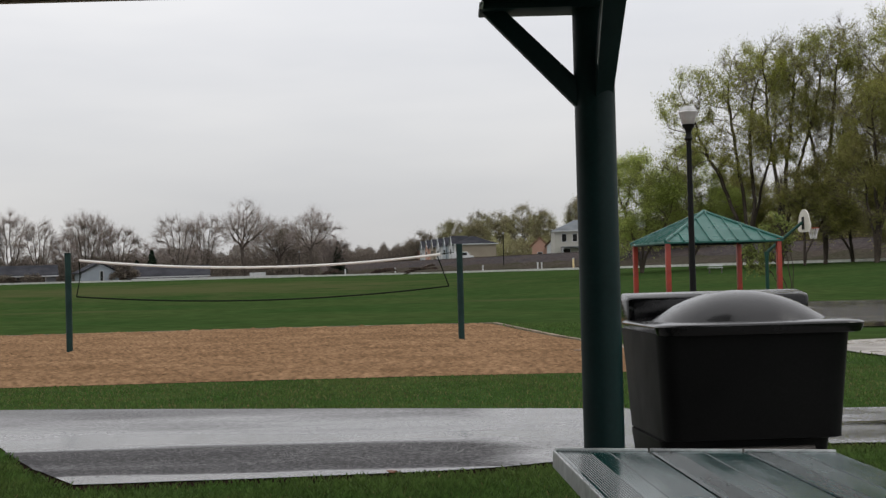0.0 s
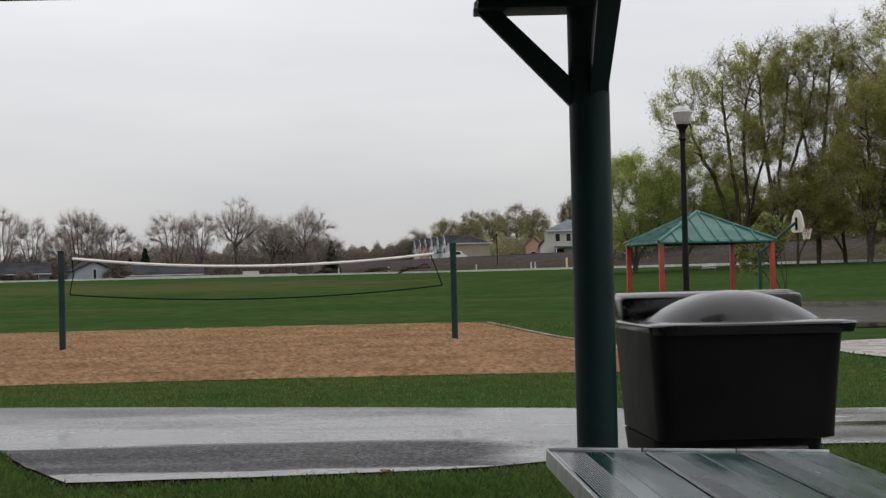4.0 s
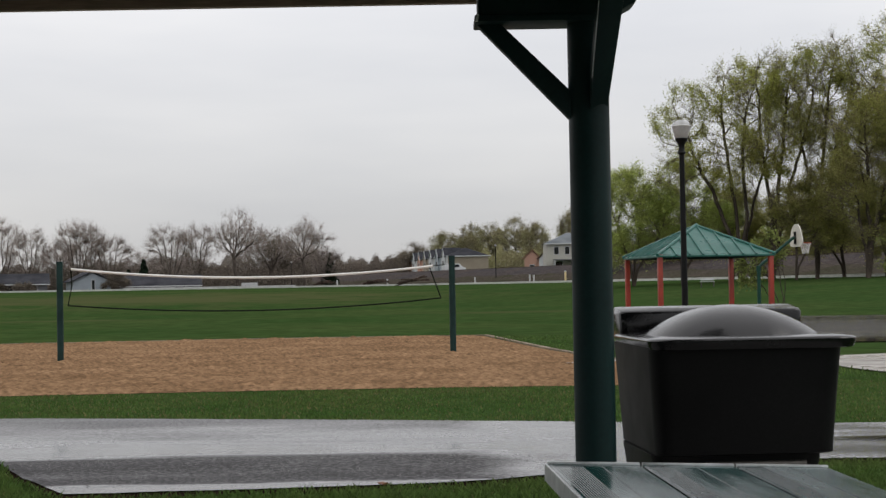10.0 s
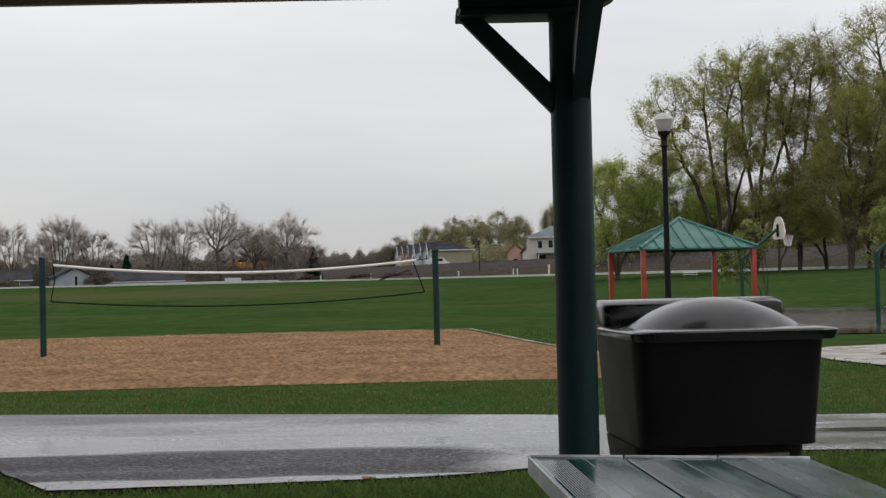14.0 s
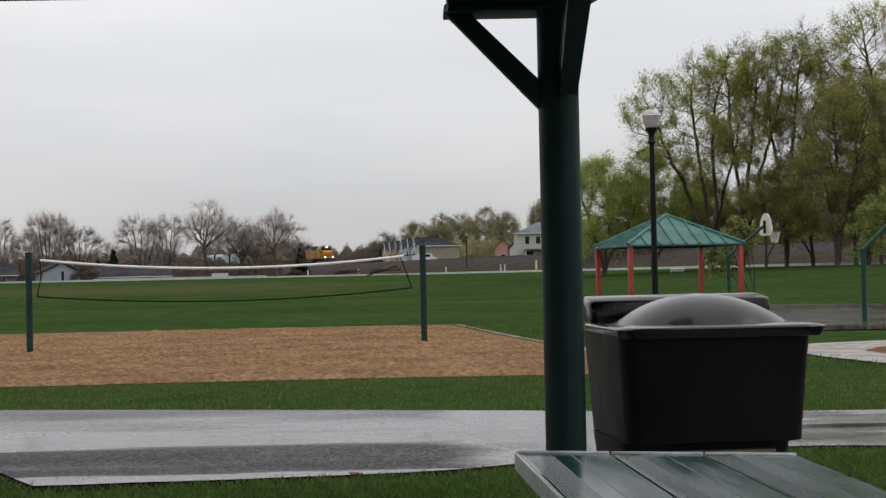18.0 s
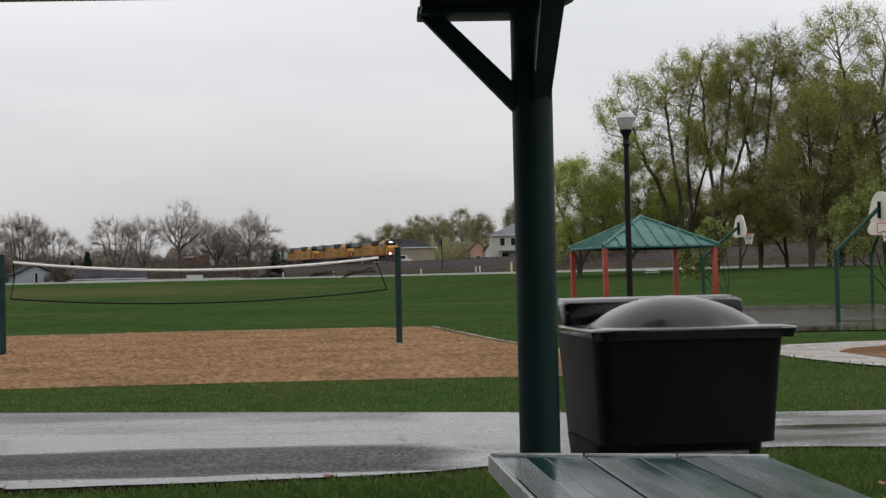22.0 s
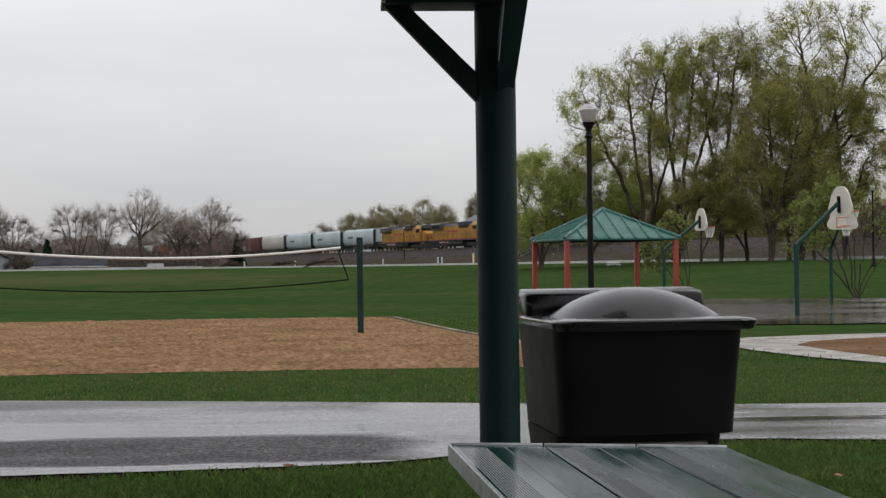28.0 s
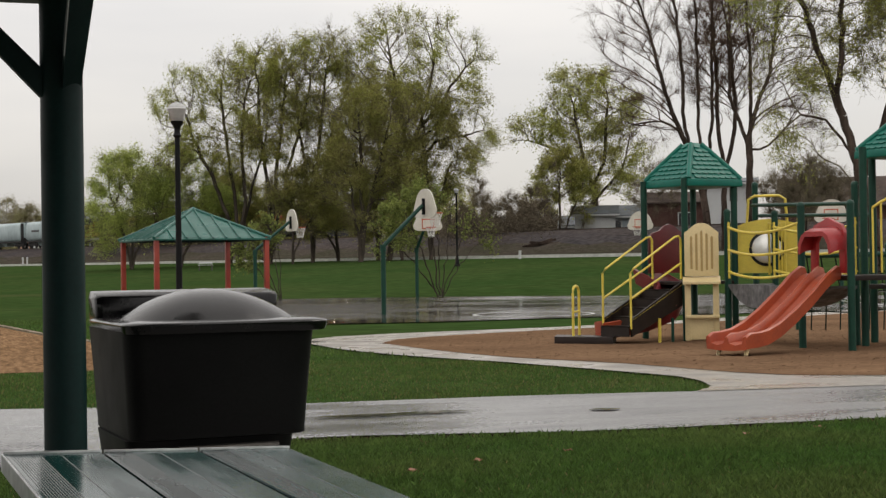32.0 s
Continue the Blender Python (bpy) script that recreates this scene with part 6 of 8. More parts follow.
def make_trees():
    big = "tall spring tree with dark limbs and thin young leaves"
    low = "low young tree in spring leaf under the tall ones"
    bare = "tall bare tree with upright dark stems and brown buds"

    def lean(*tops, base=0.0, at=3.0):
        """Trunk lines from one foot to several limb ends."""
        return [[(0, 0, 0), (base + u * 0.10, v * 0.1, at), (u * 0.5, v * 0.5, at + (z - at) * 0.5), (u, v, z)] for u, v, z in tops]

    # the clump beside the railway bank: angle, distance, leaf, leaves, share of leafy limbs, lobes, trunk lines
    clump = (
        (7.42, 143, LEAFBRIGHT, 23000, 1.0, big, [(0, 0, 7.4, 3.2, 3.6), (-2.0, 0, 4.3, 2.6, 3.0), (2.6, 0, 5.7, 2.3, 3.6), (-1.5, 1, 8.6, 2.0, 2.0)], lean((-1.5, 0, 6), (1, 1, 7), (2.4, -1, 5), at=1.2)),
        (11.33, 141, LEAF, 15000, 0.72, big, [(-4.6, 0, 15.0, 2.9, 3.2), (0, 1, 16.6, 3.6, 3.6), (-5.0, -1, 11.0, 2.3, 2.9), (-0.3, 0, 10.3, 3.6, 3.0), (2.1, 1, 14, 2.6, 4.1), (-2.5, 0, 12.5, 2.5, 3.0), (-6.3, 0, 14.5, 1.6, 1.6)], lean((-4.5, 0, 13.5), (-1.4, 1, 15), (0.8, -1, 15.5), (2.6, 1, 12), at=3.0)),
        (12.47, 140, LEAF, 14000, 0.72, big, [(0.6, 0, 18.3, 3.1, 2.5), (2.6, 1, 15, 3.1, 3.6), (0.2, -1, 12.2, 3.1, 3.4), (4.1, 0, 18.3, 2.6, 2.2), (-2.0, 0, 16.8, 2.0, 2.4)], lean((-0.8, 0, 16.5), (1.6, 1, 17), (3.8, -1, 16), at=2.6)),
        (14.04, 140, OLIVE, 13000, 0.66, big, [(1.8, 0, 18.8, 2.4, 2.8), (0.8, 0, 14.5, 3.1, 3.1), (3.4, 1, 16, 2.6, 3.6), (1.3, -1, 9.8, 2.8, 3.2), (-1.5, 0, 17.8, 2.2, 2.4)], lean((-1.2, 0, 15.5), (1.4, 1, 17), (3.0, 0, 15), at=4.0)),
        (16.89, 138, LEAF, 12000, 0.42, big, [(0.5, 0, 20.4, 3.1, 2.4), (4.1, 1, 20.2, 2.6, 2.4), (2.6, 0, 17, 3.6, 3.1), (7.6, 0, 18.4, 2.2, 2.1), (6.6, -1, 14.4, 2.8, 2.6), (8.0, 0, 10.8, 2.1, 2.3), (-2.1, 1, 18, 2.6, 3.0), (4.5, 0, 12, 2.2, 2.4)], [[(0, 0, 0), (1.0, 0, 5), (2.0, 0, 9.5), (1.2, 0, 14), (0.4, 0, 18.5)], [(2.0, 0, 9.5), (3.6, 0.5, 14.0), (4.4, 1, 18.5)], [(2.6, 0, 11.5), (5.2, 0, 14.6), (7.8, 0, 18.0)], [(1.6, 0, 8), (4.4, -1, 10.8), (7.6, -1, 11.4)], [(1.2, 0, 13), (-1.2, 1, 16.0)]]),
        (15.83, 134, OLIVE, 22000, 0.85, big, [(0, 0, 12.6, 3.0, 3.1), (2.6, 0, 11.9, 3.1, 3.6), (-1.0, 0, 7.9, 2.6, 3.6), (3.1, 0, 7.4, 2.9, 3.2), (0.8, 0, 15.0, 1.8, 2.2)], lean((0, 0, 12), (2.5, 0, 11.5), (-1.2, 0, 8), at=2.0)),
        (16.5, 141, OLIVE, 15000, 0.85, big, [(0, 0, 14.0, 3.0, 3.4), (-2.2, 0, 11.2, 2.8, 3.0), (2.4, 0, 11.0, 2.6, 3.0), (0.5, 0, 7.5, 2.8, 3.0)], lean((0, 0, 13), (-2, 0, 10), (2.2, 0, 10), at=2.5)),
        (18.47, 136, OLIVE, 17000, 0.80, big, [(-0.6, 0, 12.6, 3.0, 3.2), (1.8, 0, 9.0, 2.4, 2.8), (-2.0, 0, 8.6, 2.4, 2.8), (0.5, 1, 6.2, 2.2, 2.4)], lean((-0.5, 0, 12), (1.8, 0, 8.5), (-2, 0, 8), at=2.5)),
        (9.2, 144, LEAFBRIGHT, 18000, 0.9, low, [(0, 0, 8.0, 2.6, 3.4), (2.4, 0, 5.2, 3.0, 2.9), (-2.0, 0, 5.2, 2.4, 3.0)], lean((0, 0, 8), (2, 0, 5), at=1.2)),
        (11.0, 147, OLIVE, 15000, 0.9, low, [(0, 0, 5.6, 3.0, 3.2), (3.2, 0, 5.0, 2.4, 2.8)], lean((0, 0, 5), (2.5, 0, 5), at=1.2)),
        (15.0, 146, OLIVE, 16000, 0.9, low, [(0, 0, 6.0, 3.2, 3.6), (-2.8, 0, 4.4, 2.2, 2.6)], lean((0, 0, 6), (-2, 0, 4), at=1.2)),
        (13.31, 137, OLIVE, 11000, 0.8, low, [(0, 0, 6.4, 2.0, 2.6), (2.0, 0, 4.2, 1.9, 2.2)], lean((0, 0, 6), (1.6, 0, 4), at=1.2)),
        (17.4, 135, OLIVE, 7000, 0.7, low, [(0, 0, 4.6, 2.2, 2.6), (-2.6, 0, 3.8, 2.0, 2.2)], lean((0, 0, 5), (-2, 0, 3.6), at=1.0)),
    )
    for k, (az, d, leaf, count, leafy, label, lobes, guides) in enumerate(clump):
        x, y = bearing(az, d)
        n = int(26 * sum(q[3] ** 2 * q[4] for q in lobes) ** 0.8)
        make_tree(az, d, ground_z(x, y), lobes, guides, 40 + k, min(n, 1500), leaf, int(count * 2.6), 0.076, 1.6, 0.62, min(1, leafy + 0.16), tip=0.0195, twig=6000, twig_long=1.25, twig_thick=0.008, label=label)
    # one fresh green tree beyond the railway, with a lower one in front of it
    make_tree(24.65, 186, 2.2, [(-1.2, 0, 19.2, 4.8, 3.0), (2.2, 0, 16.6, 3.8, 3.6), (-7.4, 0, 14.6, 3.0, 2.2), (-3.3, 0, 15.2, 4.1, 3.8), (0.1, 0, 9.8, 3.8, 3.8), (3.8, 0, 10.5, 2.8, 4.4)],
              [[(0, 0, 0), (-0.4, 0, 8), (-1.6, 0, 12), (-2.4, 0, 17)], [(-0.4, 0, 8), (1.2, 0, 13), (1.6, 0, 18)], [(-0.9, 0, 9.6), (-4.5, 0, 12.4), (-8.0, 0, 13.6)], [(0, 0, 6), (3.0, 0, 9.5), (4.0, 0, 13)]],
              70, 1300, LEAF, 42000, 0.115, 1.6, 0.9, 0.95, step=0.85, kill=1.15, tip=0.024, twig=7000, twig_long=1.5, twig_thick=0.012, label="fresh green spring tree beyond the railway")
    make_tree(23.3, 182, 2.2, [(0, 0, 8.6, 3.0, 3.8), (-2.2, 0, 6.0, 2.2, 3.0), (2.0, 0, 6.4, 2.4, 3.0)], lean((0, 0, 8), (-2, 0, 6), (2, 0, 6), at=2.0), 71, 700, LEAF, 22000, 0.11, 1.7, 0.6, 0.85, tip=0.02, twig=4500, twig_long=1.3, twig_thick=0.012, label="lower olive-green tree beyond the railway")
    g = np.random.RandomState(4)
    for k, (az, d, h, w) in enumerate(((20.2, 172, 9.0, 3.6), (21.4, 170, 7.6, 3.4), (22.3, 174, 8.4, 3.2), (27.0, 176, 11.0, 4.0), (31.6, 150, 9.0, 3.6), (33.2, 146, 8.2, 3.4), (32.3, 122, 7.8, 3.2))):
        lobes, guides = round_crown(g, h, w, 0.2)
        x, y = bearing(az, d)
        make_tree(az, d, ground_z(x, y), lobes, guides, 170 + k, 420, BUD, 3000, 0.05, 2.2, 0.4, 0.8, tip=0.016, twig=5000, twig_long=1.2, twig_thick=0.009, label="bare brown tree in the thicket along the railway")
    # tall bare trees behind the playground
    for k, (az, d, lobes, guides) in enumerate((
            (28.75, 126, [(-5.8, 0, 18, 3.4, 7), (-3, 0, 22, 3.4, 7), (0.2, 1, 20, 3.0, 8), (-4.6, 0, 12.5, 2.8, 3.6)], [[(0, 0, 0), (-0.3, 0, 5), (-1.0, 0, 8), (-3.4, 0, 14), (-6.0, 0, 23)], [(-0.7, 0, 7), (-1.8, 0, 14), (-3.2, 0, 26)], [(-0.2, 0, 5.4), (-0.6, 0.3, 14), (-0.9, 0.5, 27)], [(-0.2, 0, 4.6), (0.5, 0.6, 12), (1.2, 1, 26)]]),
            (29.36, 128, [(-0.8, 0, 19, 2.4, 9), (1.0, 0, 19, 2.4, 9)], [[(0, 0, 0), (0.1, 0, 7), (-0.4, 0, 14), (-1.0, 0, 27)], [(0.1, 0, 7), (0.9, 0, 14), (1.2, 0, 27)]]),
            (30.24, 125, [(0, 0, 20, 3.0, 9), (2.8, 0, 18, 3.0, 7), (-2.2, 0, 16, 2.4, 6), (3.4, 0, 12, 2.4, 4)], [[(0, 0, 0), (0.1, 0, 9), (0.3, 0, 16), (0.2, 0, 27)], [(0.1, 0, 8.6), (-1.4, 0, 13), (-2.6, 0, 24)], [(0.2, 0, 10), (1.6, 0, 14), (2.8, 0, 25)]]))):
        x, y = bearing(az, d)
        make_tree(az, d, ground_z(x, y), lobes, guides, 80 + k, 760, BUD, 7000, 0.038, 2.4, 0.5, 0.95, step=0.7, kill=0.75, tip=0.0135, twig=8000, twig_long=1.5, twig_thick=0.0062, bark=DARKBARK, fine=BUDTWIG, label=bare, carry=1.0, lift=0.8, loose=0.36)
    x, y = bearing(34.68, 78)
    make_tree(34.68, 78, ground_z(x, y), [(-3.4, 0, 14, 1.8, 2.6), (-4.6, 0, 11, 1.1, 2.0), (-1, 0, 13, 1.9, 3), (-2.6, 0, 10.4, 1.5, 1.8), (-4.3, 0, 7.6, 1.1, 1.7), (0.6, 0, 12, 2, 3), (-3.6, 0, 17, 2.6, 3), (2.0, 0, 15, 3.6, 4), (-2.4, 0, 6.8, 0.9, 1.2), (-5.2, 0, 14.4, 1.4, 1.8)],
              [[(0, 0, 0), (-0.1, 0, 3.2), (-0.9, 0, 6.3), (-1.7, 0, 9.2), (-2.7, 0, 12.1), (-3.3, 0, 14), (-3.8, 0, 17)], [(-1.7, 0, 9.2), (-1.4, 0, 13.5), (-0.9, 0, 17)], [(-0.9, 0, 6.3), (-2.2, 0, 8.1), (-3.4, 0, 8.4), (-4.5, 0, 7.4)], [(-0.4, 0, 4.6), (-1.6, 0, 5.8), (-2.6, 0, 6.4), (-3.1, 0, 5.4)], [(-0.5, 0, 5), (1.2, 0, 10), (2.2, 0, 15)]],
              95, 1900, LEAF, 60000, 0.052, 1.7, 0.40, 0.95, step=0.45, kill=0.52, tip=0.0125, twig=15000, twig_long=0.9, twig_thick=0.006, bark=DARKBARK, label="large dark-limbed tree with small green leaves")
    # young shrubs by the court
    for k, (az, d, w, n, count, h, label) in enumerate(((18.85, 68.5, 1.0, 520, 9000, 5.6, "multi-stemmed shrub with young leaves beside the court"), (12.9, 67, 0.62, 220, 3200, 3.9, "thin multi-stemmed shrub with young leaves"))):
        x, y = bearing(az, d)
        tops = ((-2.6, 0.3, 0.62), (-1.7, -0.4, 0.80), (-0.8, 0.5, 0.95), (-0.2, -0.3, 0.88), (0.6, 0.4, 0.80), (1.3, -0.3, 0.66), (2.0, 0.2, 0.58))[:7 - 3 * k]
        guides = [[(0, 0, 0), (u * w * 0.25, v * w * 0.2, h * 0.18), (u * w * 0.7, v * w, h * t * 0.7), (u * w, v * w, h * t * 0.95)] for u, v, t in tops]
        lobes = [(u * w, v * w, h * t * 0.85, 0.55 * w, h * 0.20) for u, v, t in tops] + [(-1.5 * w, 0, h * 0.62, 1.2 * w, h * 0.28), (-0.4 * w, 0, h * 0.70, 0.9 * w, h * 0.24)]
        make_tree(az, d, ground_z(x, y), lobes, guides, 101 + k, n, SHRUBLEAF, count, 0.062, 1.7, 0.22, 0.9, step=0.3, kill=0.36, tip=0.0065, twig=1500, twig_long=0.45, twig_thick=0.004, bark=DARKBARK, fine=BARK, category="shrub", label=label, lift=0.35)
    # bare trees behind the far houses
    far = "distant bare spring tree behind the houses"
    for k, (az, d, h, w, form, leaf) in enumerate((
            (-18.0, 332, 15.5, 4.0, "fan", None), (-16.7, 330, 13.5, 4.0, "fan", None), (-15.75, 330, 17.4, 3.4, "fan", None), (-14.75, 328, 14.4, 3.2, "fan", None), (-13.75, 340, 10.5, 3.2, "round", None),
            (-13.15, 325, 16.6, 3.4, "fan", None), (-12.65, 328, 15.6, 3.2, "fan", None), (-11.95, 326, 12.4, 3.6, "fan", None), (-10.9, 335, 8.0, 3.0, "round", None), (-9.75, 320, 15.0, 4.2, "fan", None),
            (-8.85, 324, 15.4, 3.6, "fan", None), (-7.3, 318, 16.8, 5.4, "round", None), (-6.2, 330, 12.6, 4.4, "round", FARBUD), (-4.85, 312, 14.4, 3.6, "round", None), (-5.6, 336, 10.4, 3.4, "round", FARBUD), (-4.2, 330, 9.5, 2.6, "fan", None))):
        lobes, guides = (fan_crown if form == "fan" else round_crown)(g, h * 0.95, w * (1.0 if form == "fan" else 1.3))
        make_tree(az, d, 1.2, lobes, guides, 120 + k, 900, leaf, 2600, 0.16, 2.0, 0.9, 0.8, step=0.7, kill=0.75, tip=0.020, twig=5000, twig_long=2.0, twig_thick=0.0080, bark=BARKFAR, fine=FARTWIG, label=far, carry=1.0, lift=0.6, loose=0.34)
    # trees behind the terrace beyond the railway
    for k, (az, d, h, w) in enumerate(((-0.7, 470, 11.5, 6.0), (0.5, 465, 15, 6.0), (1.3, 460, 17.5, 5.5), (2.1, 470, 18.5, 6.5), (3.0, 460, 19.5, 6.5), (3.8, 450, 17.5, 6.0), (5.2, 400, 18.5, 4.5))):
        lobes, guides = round_crown(g, h, w, 0.18, 7)
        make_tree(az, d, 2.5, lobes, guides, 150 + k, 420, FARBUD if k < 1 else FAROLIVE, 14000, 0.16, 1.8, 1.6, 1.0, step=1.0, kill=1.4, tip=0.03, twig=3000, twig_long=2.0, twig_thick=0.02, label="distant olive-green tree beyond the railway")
    for k, (az, d, h, w) in enumerate(((-11.75, 279, 3.2, 2.6), (-15.0, 280, 2.0, 2.4), (-16.0, 280, 1.8, 2.0))):
        lobes, guides = round_crown(g, h, w, 0.05)
        make_tree(az, d, 1.2, lobes, guides, 190 + k, 300, FARBUD, 3000, 0.10, 2.0, 0.5, 1.0, step=0.4, kill=0.5, tip=0.014, twig=2500, twig_long=0.8, twig_thick=0.012, bark=BARKFAR, fine=BARK, category="shrub", label="brown bare bush before the far houses")
    # evergreens among the houses
    for az, d, h in ((-10.75, 300, 6.0), (-11.3, 310, 4.2), (-3.9, 330, 7.5)):
        g = np.random.RandomState(7)
        x, y = bearing(az, d)
        e = empty("evergreen_tree", "small dark evergreen tree among the far houses", "tree", pose(x, y, 1.3))
        part("trunk", Shape().rod((0, 0, -0.2), (0, 0, h * 0.9), 0.18, 0.03, 8), BARK, e)
        u = g.rand(4200) ** 0.7
        a = g.rand(4200) * 2 * math.pi
        r = ((1 - u) * h * 0.30 + 0.15) * np.sqrt(g.rand(4200)) * (0.8 + 0.25 * np.sin(a * 3 + u * 20))
        part("needles", leaf_mesh(np.stack([r * np.cos(a), r * np.sin(a), 0.5 + u * (h - 0.6)], 1), 0.26, g, EVERGREEN, "needles"), EVERGREEN, e, "dark needle sprays")


def make_scrub():
    """Far undergrowth that nobody could count."""
    g = np.random.RandomState(11)
    for name, label, mat, size, rows in (("brown_thicket", "distant brown leafless thicket along the horizon", SCRUB, 0.16, ((-19, -10.0, 345, 7.4, 72000), (-10.5, -4.0, 500, 13.5, 85000), (-10, -4.6, 335, 5.6, 18000), (-5.5, -1.0, 480, 11.5, 80000), (-2.5, 6.0, 540, 12, 24000))),
                                         ("bank_thicket", "brown leafless thicket beyond the railway", SCRUBDARK, 0.085, ((18.8, 23.2, 178, 7.5, 60000), (23.0, 36, 205, 6.5, 30000))),
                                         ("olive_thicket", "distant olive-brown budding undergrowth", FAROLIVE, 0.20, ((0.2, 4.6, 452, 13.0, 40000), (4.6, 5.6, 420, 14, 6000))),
                                         ("young_undergrowth", "olive-green budding undergrowth among the tall trees", OLIVE, 0.11, ((8.4, 12.2, 256, 15.0, 20000), (12, 16.2, 230, 15.0, 24000), (16, 20.2, 212, 14.0, 24000))),
                                         ("dark_thicket", "dark olive undergrowth beyond the railway", UNDERBRUSH, 0.12, ((6.3, 19.8, 228, 5.0, 60000),))):
        pts = []
        for a0, a1, d, h, n in rows:
            az = np.radians(a0 + (a1 - a0) * g.rand(n))
            hump = 0.70 + 0.09 * np.sin(az * 90 + np.sin(az * 47) * 3) + 0.06 * np.sin(az * 310 + 2 * np.sin(az * 150)) + 0.05 * np.sin(az * 777) + 0.055 * g.randn(n)
            dd = d + 8 * g.randn(n)
            pts.append(np.stack([dd * np.sin(az), dd * np.cos(az), (4.0 if name == "dark_thicket" else 1.4) + h * hump * g.rand(n) ** 0.9], 1))
        c = np.concatenate(pts)
        tagged(new(name, leaf_mesh(c, size, g, mat, name, 3.2)), label, "undergrowth", kind="stuff")


make_trees()
make_scrub()


# ---- houses beyond the park ----
def gable_house(name, label, az, d, z, wide, deep, wall_h, roof_h, wall_mat, roof_mat, turn=0.0, windows=(), ridge="x", porch=None, category="house", hip=False):
    """A house with its front towards -y; windows: rows of x, z, width, height."""
    x, y = bearing(az, d)
    h = empty(name, label, category, pose(x, y, z, 0, 0, -az + turn))
    w, e = wide / 2, deep / 2
    part("wall", Shape().box(-w, w, -e, e, -1.5, wall_h), wall_mat, h, smooth=0)
    o = 0.5
    if ridge == "x":
        prof, a, b, ax = [(-e - o, wall_h - 0.1), (e + o, wall_h - 0.1), (0, wall_h + roof_h)], -w - o, w + o, "x"
        if not hip:
            part("gable", Shape().prism([(-e, wall_h), (e, wall_h), (0, wall_h + roof_h * 0.9)], -w + 0.02, w - 0.02, "x"), wall_mat, h, smooth=0)
        slopes = [((-e - o, wall_h - 0.12), (0, wall_h + roof_h)), ((e + o, wall_h - 0.12), (0, wall_h + roof_h))]
    else:
        ax, a, b = "y", -e - o, e + o
        part("gable", Shape().prism([(-w, wall_h), (w, wall_h), (0, wall_h + roof_h * 0.9)], -e + 0.02, e - 0.02, "y"), wall_mat, h, smooth=0)
        slopes = [((-w - o, wall_h - 0.12), (0, wall_h + roof_h)), ((w + o, wall_h - 0.12), (0, wall_h + roof_h))]
    if hip:
        slopes = []
        c, t, k = wall_h - 0.1, wall_h + roof_h, max(0.5, w - e)
        part("roof", Shape().put([(-w - o, -e - o, c), (w + o, -e - o, c), (w + o, e + o, c), (-w - o, e + o, c), (-k, 0, t), (k, 0, t)], [(3, 2, 1, 0), (0, 1, 5, 4), (1, 2, 5), (2, 3, 4, 5), (3, 0, 4)]), roof_mat, h, smooth=0)
    for p, q in slopes:
        part("roof", Shape().prism([p, q, (q[0], q[1] + 0.16), (p[0], p[1] + 0.16)], a, b, ax), roof_mat, h, smooth=0)
    if ridge == "x" and roof_mat is not ROOFBROWN:
        part("gutter", Shape().box(-w - o, w + o, -e - o - 0.08, -e - o, wall_h - 0.28, wall_h - 0.08), FARWHITE, h, "white eave trim", smooth=0)
    for wx, wz, ww, wh in windows:
        q = part("window", Shape().box(wx - ww / 2 - 0.1, wx + ww / 2 + 0.1, -e - 0.05, -e + 0.02, wz - 0.1, wz + wh + 0.1), FARWHITE, h, "white window frame", smooth=0)
        part("pane", Shape().box(wx - ww / 2, wx + ww / 2, -e - 0.07, -e - 0.052, wz, wz + wh), PANE, q, smooth=0)
    if porch:
        x0, x1, dp, hh = porch
        part("porch_roof", Shape().box(x0, x1, -e - dp, -e, hh, hh + 0.2), roof_mat, h, smooth=0)
        for px in np.linspace(x0 + 0.2, x1 - 0.2, 4):
            part("porch_post", Shape().box(px - 0.1, px + 0.1, -e - dp + 0.1, -e - dp + 0.3, -1.5, hh), FARWHITE, h, smooth=0)
    return h


